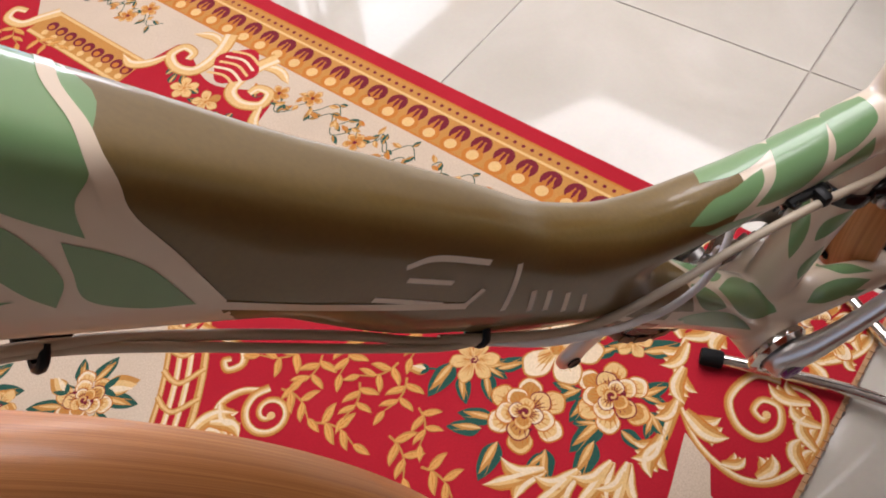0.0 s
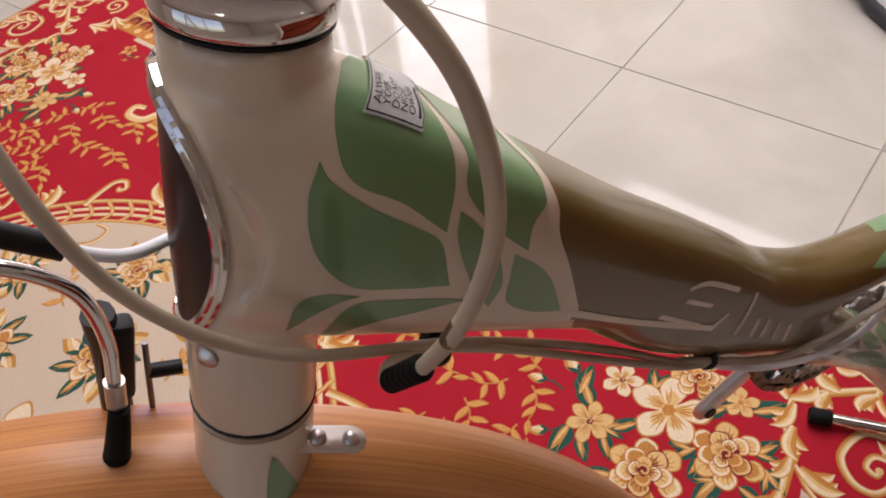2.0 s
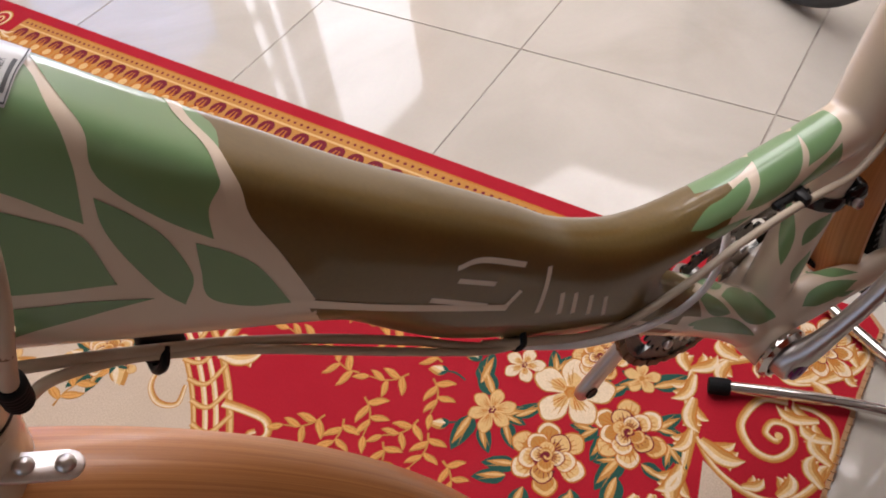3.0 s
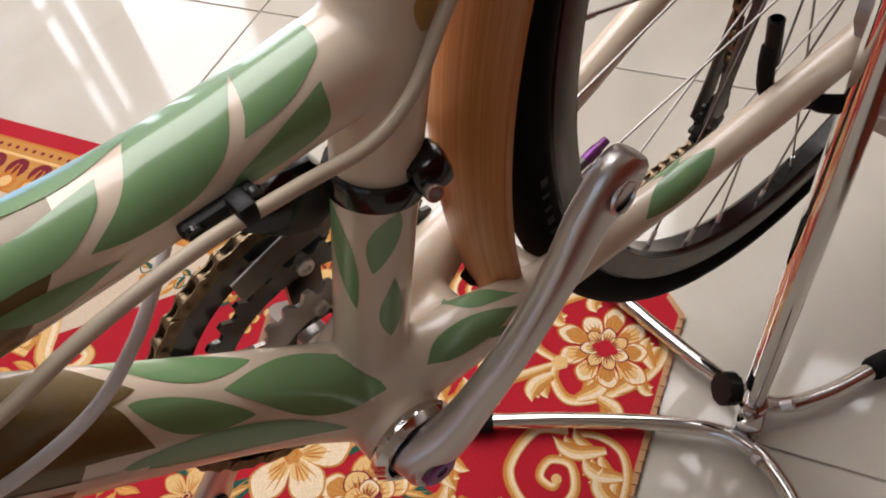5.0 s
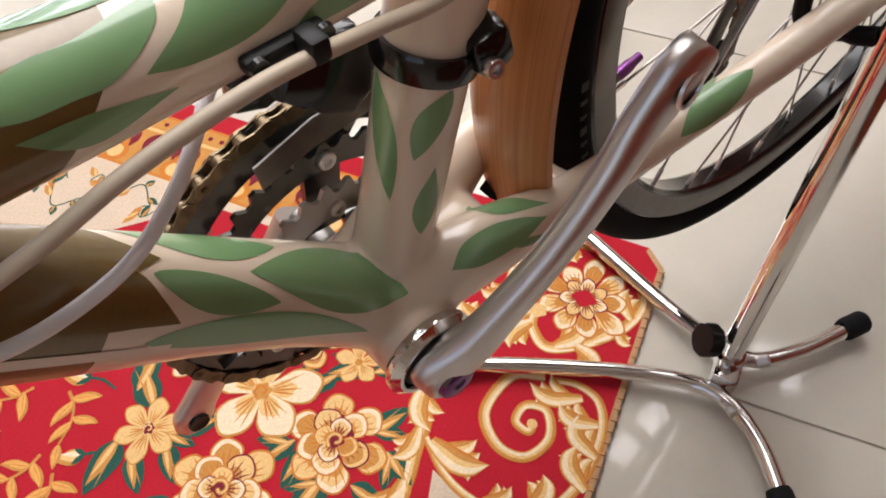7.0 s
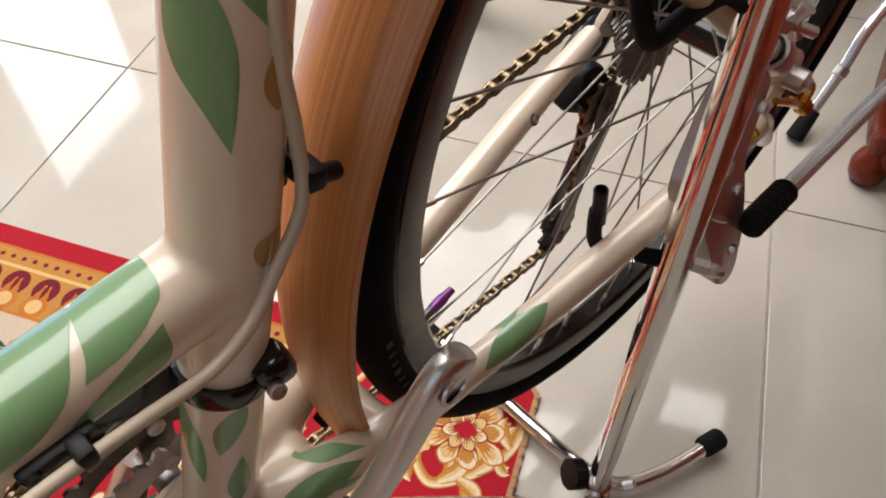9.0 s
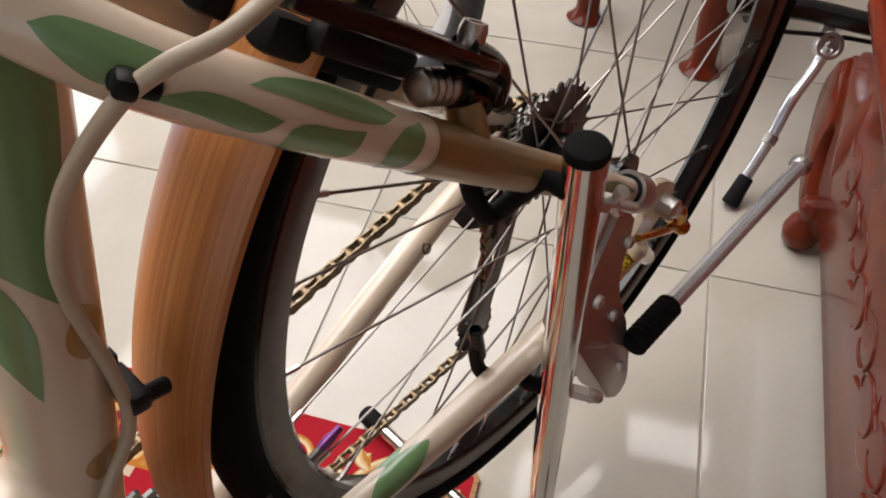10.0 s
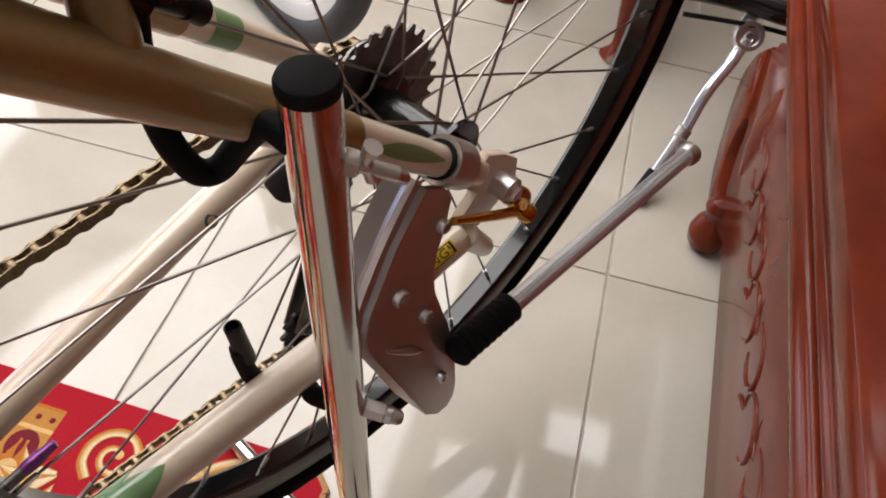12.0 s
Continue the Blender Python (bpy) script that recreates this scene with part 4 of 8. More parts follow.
def ribbed(a, b, r, ribs, seg=None):
    """A rubber sleeve with ribs."""
    a, b = Vector(a), Vector(b)
    L = (b - a).length
    prof = [(0, 0), (r * 0.7, 0)]
    for k in range(ribs):
        s = (k + 0.1) / ribs
        prof += [(r * 0.82, L * s), (r, L * (s + 0.25 / ribs)), (r, L * (s + 0.55 / ribs)), (r * 0.82, L * (s + 0.75 / ribs))]
    prof += [(r * 0.7, L), (0, L)]
    return lathe(prof, a, b - a, 20)


part("rubber_boot", ribbed((-0.549, 0.005, 0.715), (-0.5625, 0.004, 0.686), 0.0060, 6), "rubber", noodle, "black ribbed rubber boot")
part("boot_neck", tube([(-0.5375, 0.006, 0.740), (-0.543, 0.005, 0.728), (-0.5495, 0.005, 0.714)], lambda s: 0.0044 + 0.0014 * s, 14), "rubber", noodle)
part("boot_tip", tube([(-0.562, 0.004, 0.687), (-0.5655, 0.004, 0.6785)], lambda s: 0.0040 - 0.0017 * s, 14), "rubber", noodle)
for side, yy in ((1, 0.034),):
    arm_b = part("brake_arm", tube([(-0.530, yy, 0.768), (-0.538, yy * 1.15, 0.735), (-0.552, yy * 1.2, 0.69), (-0.568, yy * 1.2, 0.63)], 0.0070, 10), "black", bike, "black brake arm")
    if side > 0:
        part("arm_yoke", box(stretch((-0.545, yy, 0.712), (-0.524, yy, 0.765)) @ Matrix.Translation((0.028, 0, 0)), (0.048, 0.011, 0.015), 0.003), "black", arm_b)
        part("arm_bolt", tube([(-0.526, yy - 0.002, 0.724), (-0.512, yy - 0.004, 0.720)], 0.0036, 10), "black", arm_b)
        part("adjuster_screw", tube([(-0.520, yy - 0.004, 0.745), (-0.534, yy - 0.004, 0.700)], 0.0014, 8), "steel", arm_b)
    part("brake_pad", box(stretch((-0.60, yy * 0.72, 0.655), (-0.53, yy * 0.72, 0.668)) @ Matrix.Translation((0.03, 0, 0)), (0.055, 0.012, 0.010), 0.002), "rubber", arm_b)

# ---- cables
big = part("brake_cable", tube([(-0.462, -0.056, 0.992), (-0.440, -0.076, 0.966), (-0.424, -0.088, 0.942), (-0.413, -0.093, 0.920), (-0.4080, -0.095, 0.899), (-0.4065, -0.095, 0.880), (-0.4080, -0.094, 0.862), (-0.4140, -0.093, 0.844), (-0.4215, -0.090, 0.827), (-0.4305, -0.081, 0.8046)], 0.0027, 16, 90), "housing", bike, "cream brake cable housing with a rusty chip")
part("rubber_boot", ribbed((-0.4295, -0.0822, 0.8075), (-0.4375, -0.0640, 0.7800), 0.0046, 6), "rubber", big, "black ribbed rubber boot")
part("rust_chip", tube([(-0.4185, -0.0912, 0.8335), (-0.4225, -0.0893, 0.8250)], 0.00285, 12), "chain", big)
part("gear_cable", tube([(-0.510, -0.020, 0.935), (-0.507, -0.040, 0.890), (-0.502, -0.045, 0.858), (-0.492, -0.047, 0.832), (-0.478, -0.047, 0.809), (-0.461, -0.046, 0.790), (-0.442, -0.041, 0.771), (-0.422, -0.031, 0.747), (-0.403, -0.021, 0.723), (-0.380, -0.019, 0.705), (-0.340, -0.021, 0.675), (-0.300, -0.022, 0.639), (-0.278, -0.024, 0.618), (-0.258, -0.026, 0.601)], 0.0024, 12, 110), "housing", bike, "cream gear cable housing")
part("gear_cable", tube([(-0.4370, -0.0655, 0.7815), (-0.4385, -0.0580, 0.7720), (-0.4330, -0.0440, 0.7600), (-0.4180, -0.0290, 0.7380), (-0.4000, -0.0210, 0.7170), (-0.370, -0.024, 0.697), (-0.330, -0.026, 0.662), (-0.290, -0.027, 0.626), (-0.262, -0.028, 0.603), (-0.240, -0.028, 0.590)], 0.0022, 12, 80), "housing", bike)
back = part("gear_cable", tube([(-0.545, 0.004, 0.862), (-0.524, 0.0, 0.842), (-0.504, 0.002, 0.821), (-0.485, 0.020, 0.804), (-0.46, 0.036, 0.79)], 0.0024, 12, 40), "white_housing", bike)
part("cable_ferrule", tube([(-0.548, 0.004, 0.864), (-0.517, 0.0, 0.8345)], 0.0045, 12), "black", back)
part("rear_brake_cable", tube([(-0.262, -0.024, 0.604), (-0.228, -0.030, 0.586), (-0.192, -0.031, 0.561), (-0.160, -0.032, 0.551), (-0.113, -0.034, 0.558), (-0.077, -0.035, 0.568), (-0.037, -0.036, 0.5735), (0.000, -0.035, 0.5705), (0.030, -0.034, 0.567), (0.052, -0.032, 0.574), (0.068, -0.030, 0.590),
                               (0.0845, -0.029, 0.612), (0.0890, -0.026, 0.640), (0.0885, -0.026, 0.668), (0.0900, -0.030, 0.700), (0.0995, -0.036, 0.728), (0.116, -0.050, 0.755), (0.129, -0.059, 0.766), (0.146, -0.066, 0.771), (0.170, -0.060, 0.773), (0.195, -0.044, 0.772), (0.220, -0.022, 0.776)], 0.0028, 14, 150), "housing", bike, "cream rear brake cable housing")
part("derailleur_cable", tube([(-0.244, -0.026, 0.590), (-0.205, -0.034, 0.566), (-0.165, -0.036, 0.546), (-0.140, -0.036, 0.5375), (-0.117, -0.035, 0.532), (-0.090, -0.030, 0.5315), (-0.068, -0.020, 0.5365), (-0.050, -0.006, 0.541), (-0.036, 0.006, 0.545), (-0.020, 0.016, 0.540)], 0.0025, 12, 70), "white_housing", bike, "white front derailleur cable")


def cable_clip(at, way, label=""):
    """A black plastic clip: a foot against the tube and a jaw round the cable."""
    m = stretch(at, Vector(at) + Vector(way))
    bm = bmesh.new()
    add_box(bm, m, (0.020, 0.013, 0.006), 0.0015)
    add_box(bm, m @ Matrix.Translation((0, -0.002, -0.005)), (0.010, 0.012, 0.009), 0.002)
    c = part("cable_clip", bm, "black", bike, label)
    part("clip_hook", tube([m @ Vector((0, -0.008, 0.001)), m @ Vector((0, -0.013, -0.004)), m @ Vector((0, -0.010, -0.010)), m @ Vector((0, -0.002, -0.011))], 0.0022, 8, 16), "black", c)
    return c


cable_clip((-0.4015, -0.0125, 0.7215), BD, "black plastic cable clip")
cable_clip((-0.237, -0.018, 0.597), BD)
bm = bmesh.new()
m = stretch((-0.037, -0.0285, 0.574), (0.003, -0.0285, 0.574))
add_box(bm, m @ Matrix.Translation((0.013, 0.001, 0)), (0.028, 0.006, 0.0055), 0.0018)
add_box(bm, m @ Matrix.Translation((0.019, -0.005, 0.001)), (0.007, 0.011, 0.009), 0.002)
clip_m = part("cable_clip", bm, "black", bike, "black screwed cable clip under the arm")
for dx in (0.003, 0.025):
    part("clip_screw", lathe([(0, 0.002), (0.003, 0.0018), (0.0036, 0)], m @ Vector((dx, -0.0018, 0)), (0, -1, 0), 12), "gloss_black", clip_m)
bm = bmesh.new()
m = stretch((seat_x(0.618) + 0.020, -0.012, 0.612), (seat_x(0.650) + 0.020, -0.012, 0.644))
add_box(bm, m @ Matrix.Translation((0.006, 0.003, 0)), (0.026, 0.008, 0.005), 0.0015)
add_box(bm, m @ Matrix.Translation((0.008, -0.009, 0)), (0.010, 0.022, 0.009), 0.002)
clip_s = part("cable_clip", bm, "black", bike, "black cable clip behind the seat tube")
part("clip_knob", rod((0.094, -0.027, 0.618), (0.104, -0.025, 0.612), 0.0038, n=14), "black", clip_s)

bm = bmesh.new()
m = stretch((0.118, -0.046, 0.764), (0.136, -0.056, 0.752))
add_box(bm, m @ Matrix.Translation((0.009, 0, 0)), (0.014, 0.008, 0.006), 0.002)
add_box(bm, m @ Matrix.Translation((0.006, -0.005, 0.002)), (0.007, 0.008, 0.007), 0.002)
part("cable_clip", bm, "black", bike, "black cable clip on the seat stay")

# ---- front derailleur
zc = 0.523
axis_s = Vector((0.2606, 0, 1)).normalized()
ringc = Vector((seat_x(zc), Y0, zc))
fd = part("front_derailleur", lathe([(0.0188, -0.0055), (0.0215, -0.0060), (0.0222, -0.004), (0.0222, 0.004), (0.0215, 0.0060), (0.0188, 0.0055)], ringc, axis_s, 40, closed=True), "gloss_black", bike, "black front derailleur clamped to the seat tube")
part("clamp_lug", box(Matrix.Translation((0.0575, -0.0245, 0.528)) @ pose(0, 0, 0, 0, -14, -12), (0.018, 0.016, 0.020), 0.005), "gloss_black", fd)
part("clamp_bolt", bolt((0.0525, -0.0330, 0.525), (-0.15, -1, 0.30), 0.0042, 0.004), "polished", fd)
body_side = [(-0.020, 0.004), (-0.012, 0.016), (0.006, 0.021), (0.020, 0.016), (0.026, 0.000), (0.022, -0.018), (0.008, -0.024), (-0.006, -0.014)]
part("derailleur_body", slab(body_side, 0.020, Matrix.Translation((0.009, 0.022, 0.512)) @ Matrix.Rotation(radians(90), 4, "X") @ Matrix.Rotation(radians(6), 4, "Z"), 0.004), "gloss_black", fd)
link_side = [(-0.034, -0.006), (-0.030, 0.006), (-0.014, 0.012), (0.010, 0.010), (0.024, 0.002), (0.020, -0.010), (0.000, -0.012), (-0.022, -0.014)]
part("derailleur_link", slab(link_side, 0.012, Matrix.Translation((0.009, 0.036, 0.516)) @ Matrix.Rotation(radians(90), 4, "X") @ Matrix.Rotation(radians(12), 4, "Z"), 0.003), "gloss_black", fd)
part("pivot_pin", tube([(0.000, 0.024, 0.519), (0.000, 0.044, 0.517)], 0.0056, 18), "black", fd)
part("link_screw", bolt((-0.001, 0.0235, 0.519), (0, -1, 0.1), 0.0026, 0.0016), "polished", fd)
for yy in (0.030, 0.049):
    cage = [(-0.030, -0.012), (0.0, 0.002), (0.040, 0.010), (0.062, 0.004), (0.062, -0.012), (0.038, -0.004), (0.0, -0.014), (-0.026, -0.026)]
    part("cage_plate", slab(cage, 0.0016, Matrix.Translation((0.008, yy, 0.480)) @ Matrix.Rotation(radians(90), 4, "X") @ Matrix.Rotation(radians(-10), 4, "Z"), 0.0004), "steel", fd)

# ---- chainset
def toothed(c, y, r_out, r_in, teeth, thick, name, mat, parent, label=""):
    """A flat toothed ring."""
    bm = bmesh.new()
    n = teeth * 4
    lists = []
    for face in (-thick / 2, thick / 2):
        outer, inner = [], []
        for k in range(n):
            g = 2 * math.pi * k / n
            ro = r_out + (0.0030 if k % 4 in (1, 2) else -0.0022)
            outer.append(bm.verts.new(c + Vector((math.cos(g) * ro, y + face, math.sin(g) * ro))))
            inner.append(bm.verts.new(c + Vector((math.cos(g) * r_in, y + face, math.sin(g) * r_in))))
        lists.append((outer, inner))
    (o0, i0), (o1, i1) = lists
    for k in range(n):
        q = (k + 1) % n
        bm.faces.new((o0[k], o0[q], i0[q], i0[k]))
        bm.faces.new((o1[k], i1[k], i1[q], o1[q]))
        bm.faces.new((o0[k], o1[k], o1[q], o0[q]))
        bm.faces.new((i0[k], i0[q], i1[q], i1[k]))
    bmesh.ops.recalc_face_normals(bm, faces=bm.faces)
    return part(name, bm, mat, parent, label, smooth=False)


BC = Vector((BB.x, 0, BB.z))
chainset = part("right_crank", Loft([(BB.x, 0.066, BB.z, 0.016, 0.010, 2.4), (-0.020, 0.070, 0.346, 0.0120, 0.0075, 3), (-0.050, 0.075, 0.306, 0.0100, 0.0068, 3), (-0.085, 0.080, 0.260, 0.0115, 0.0066, 3), (-0.097, 0.081, 0.243, 0.0135, 0.0066, 3), (-0.104, 0.082, 0.234, 0.0085, 0.0060, 2.4)]).build(40, 24), "polished", bike, "polished alloy drive-side crank arm")
part("pedal_hole", lathe([(0, 0.001), (0.0056, 0.001), (0.0070, 0.0016), (0.0074, 0)], (-0.096, 0.0740, 0.244), (0, -1, 0), 20), "black", chainset)
toothed(BC, 0.046, 0.0955, 0.0775, 46, 0.0028, "outer_chainring", "chainring", chainset, label="dark grey outer chainring")
toothed(BC, 0.0385, 0.0735, 0.0600, 36, 0.0026, "middle_chainring", "chainring", chainset)
toothed(BC, 0.0310, 0.0520, 0.0345, 26, 0.0026, "inner_chainring", "alloy", chainset)
for k in range(5):
    g = radians(83) + 2 * math.pi * k / 5
    d, e = Vector((math.cos(g), 0, math.sin(g))), Vector((-math.sin(g), 0, math.cos(g)))
    bm = bmesh.new()
    pts = [(0.015, 0.013), (0.030, 0.010), (0.055, 0.0105), (0.070, 0.016), (0.085, 0.026), (0.085, -0.026), (0.070, -0.016), (0.055, -0.0105), (0.030, -0.010), (0.015, -0.013)]
    for yy in (0.0415, 0.0452):
        pass
    lo = [bm.verts.new(BC + d * a + e * b + Vector((0, 0.0405, 0))) for a, b in pts]
    hi = [bm.verts.new(BC + d * a + e * b + Vector((0, 0.0446, 0))) for a, b in pts]
    bm.faces.new(lo)
    bm.faces.new(hi[::-1])
    for i in range(len(pts)):
        j = (i + 1) % len(pts)
        bm.faces.new((lo[i], hi[i], hi[j], lo[j]))
    bmesh.ops.recalc_face_normals(bm, faces=bm.faces)
    sp = part("spider_arm", bm, "chainring", chainset, smooth=False)
    part("chainring_bolt", bolt(BC + d * 0.066 + Vector((0, 0.0372, 0)), (0, -1, 0), 0.0050, 0.003), "polished", sp)
    part("chainring_bolt", bolt(BC + d * 0.040 + Vector((0, 0.0297, 0)), (0, -1, 0), 0.0046, 0.003), "polished", sp)
part("spindle", tube([BB + Vector((0, -0.06, 0)), (BB.x, 0.066, BB.z)], 0.0085, 20), "steel", chainset)

# ---- cassette and rear derailleur
RC = Vector((REAR.x + 0.002, 0, REAR.z - 0.005))
toothed(RC, 0.0270, 0.0505, 0.020, 28, 0.0020, "cassette", "steel", rear_wheel, label="dark steel cassette")
for k, r in enumerate((0.0450, 0.0405, 0.0365, 0.0325, 0.0290, 0.0255, 0.0220)):
    toothed(RC, 0.0310 + 0.0040 * k, r, 0.012, int(r * 500), 0.0018, "sprocket", "steel", rear_wheel)
P1, P2 = Vector((0.423, 0.052, 0.405)), Vector((0.388, 0.050, 0.277))
rd = part("rear_derailleur", tube([(0.447, 0.072, 0.468), (0.440, 0.080, 0.445), (0.418, 0.078, 0.432), (0.405, 0.072, 0.420)], lambda s: 0.0105 + 0.004 * math.sin(3.1 * s), 14, 24), "gloss_black", bike, "black rear derailleur")
part("derailleur_body", box(Matrix.Translation((0.405, 0.066, 0.418)) @ pose(0, 0, 0, 10, 35, 0), (0.034, 0.024, 0.030), 0.006), "black", rd)
part("derailleur_knuckle", lathe([(0, 0.004), (0.008, 0.004), (0.010, 0.003), (0.0165, 0.002), (0.0185, -0.002), (0.0185, -0.016), (0, -0.016)], (0.411, 0.056, 0.425), (-0.1, -1, 0.2), 28), "black", rd)
for yy in (0.0445, 0.0575):
    pts = [(-0.010, 0.020), (0.012, 0.016), (0.014, -0.030), (0.010, -0.090), (0.012, -0.128), (0.0, -0.140), (-0.014, -0.130), (-0.009, -0.090), (-0.004, -0.030), (-0.014, 0.0)]
    m = Matrix.Translation((P1.x, yy, P1.z)) @ Matrix.Rotation(radians(90), 4, "X") @ Matrix.Rotation(math.atan2(P2.x - P1.x, P1.z - P2.z), 4, "Z")
    part("pulley_cage", slab(pts, 0.0018, m, 0.0004), "steel", rd)
for p in (P1, P2):
    w = toothed(Vector((p.x, 0, p.z)), p.y, 0.0195, 0.004, 11, 0.0030, "jockey_wheel", "black", rd)
    part("pulley_bolt", bolt((p.x, 0.0430, p.z), (0, -1, 0), 0.0045, 0.003), "steel", rd)

# ---- chain
def chain_way():
    pts = []
    for k in range(0, 41):
        g = radians(-82 - 190 * k / 40)
        pts.append(Vector((BB.x + 0.0968 * math.cos(g), 0.046, BB.z + 0.0968 * math.sin(g))))
    for k in range(0, 21):
        g = radians(92 - 180 * k / 20)
        pts.append(Vector((REAR.x + 0.0232 * math.cos(g), 0.0530, REAR.z + 0.0232 * math.sin(g))))
    for k in range(0, 9):
        g = radians(60 + 130 * k / 8)
        pts.append(Vector((P1.x + 0.0205 * math.cos(g), 0.051, P1.z + 0.0205 * math.sin(g))))
    for k in range(0, 13):
        g = radians(10 - 105 * k / 12)
        pts.append(Vector((P2.x + 0.0205 * math.cos(g), 0.050, P2.z + 0.0205 * math.sin(g))))
    pts.append(pts[0])
    out, left = [pts[0].copy()], 0.0127
    for a, b in zip(pts, pts[1:]):
        d, at = (b - a).length, 0.0
        while d - at >= left:
            at += left
            out.append(a.lerp(b, at / d))
            left = 0.0127
        left -= d - at
    return out


PINS = chain_way()
bm = bmesh.new()
for p in PINS:
    add_tube(bm, [p + Vector((0, -0.0036, 0)), p + Vector((0, 0.0036, 0))], 0.0018, 8)
    add_tube(bm, [p + Vector((0, -0.0016, 0)), p + Vector((0, 0.0016, 0))], 0.0039, 10)
chain = part("chain", bm, "chain", bike, "oily bronze-coloured roller chain")


def link_mesh(out):
    """The two side plates of one link, waisted between their round ends."""
    bm = bmesh.new()
    n = 7
    prof = [(0.0042 * math.cos(radians(90 + 180 * k / n)), 0.0042 * math.sin(radians(90 + 180 * k / n))) for k in range(n + 1)] + [(0.00635, -0.0031)]
    prof += [(0.0127 + 0.0042 * math.cos(radians(-90 + 180 * k / n)), 0.0042 * math.sin(radians(-90 + 180 * k / n))) for k in range(n + 1)] + [(0.00635, 0.0031)]
    for y in (-out, out):
        lo = [bm.verts.new((x, y - 0.0005, z)) for x, z in prof]
        hi = [bm.verts.new((x, y + 0.0005, z)) for x, z in prof]
        bm.faces.new(lo)
        bm.faces.new(hi[::-1])
        for i in range(len(prof)):
            j = (i + 1) % len(prof)
            bm.faces.new((lo[i], hi[i], hi[j], lo[j]))
    bmesh.ops.recalc_face_normals(bm, faces=bm.faces)
    return mesh_of(bm, "chain_link", "chain", False)


LINKS = (link_mesh(0.0021), link_mesh(0.0031))
for k, (a, b) in enumerate(zip(PINS, PINS[1:])):
    ob = new("chain_link", LINKS[k % 2])
    ob.parent = chain
    x = (b - a).normalized()
    y = Vector((0, 1, 0))
    y = (y - x * y.dot(x)).normalized()
    ob.matrix_basis = Matrix.Translation(a) @ Matrix((x, y, x.cross(y))).transposed().to_4x4()

# ---- dropout, quick release and rear brake
pts = [(-0.030, 0.014), (-0.012, 0.028), (0.004, 0.018), (0.018, 0.006), (0.020, -0.012), (0.006, -0.018), (-0.010, -0.030), (-0.034, -0.020), (-0.030, -0.008), (-0.016, 0.002)]
for side, yy in ((-1, -0.0685), (1, 0.0600)):
    part("dropout", slab(pts, 0.006, Matrix.Translation((REAR.x, yy, REAR.z)) @ Matrix.Rotation(radians(90), 4, "X"), 0.001), "cream", bike)
part("axle_nut", lathe([(0, 0.016), (0.004, 0.016), (0.005, 0.014), (0.008, 0.012), (0.0085, 0.0), (0, 0.0)], (REAR.x, -0.071, REAR.z), (0, -1, 0), 20), "polished", bike)
qr = part("quick_release_lever", tube([(0.441, -0.082, 0.491), (0.452, -0.084, 0.482), (0.456, -0.083, 0.470)], 0.0042, 14, 16), "brass", bike, "gold anodised quick release lever")
part("lever_handle", tube([(0.384, -0.086, 0.512), (0.420, -0.086, 0.489), (0.446, -0.083, 0.470)], lambda s: 0.0024 + 0.0012 * s, 12, 20), "brass", qr)
part("lever_fork", tube([(0.448, -0.076, 0.478), (0.456, -0.080, 0.466), (0.462, -0.086, 0.458)], lambda s: 0.0055 - 0.001 * math.sin(6 * s), 12, 16), "brass", qr)
part("stay_end", rod((0.412, -0.0745, 0.470), (0.436, -0.074, 0.440), 0.0085, 0.0065), "cream", bike)
# warning label round the lower stay
wl = part("warning_label", stay_l.patch(0.899, 0.981, 0.085, 0.225, 0.0006, 10, 6), "yellow", bike, "yellow and black warning label")


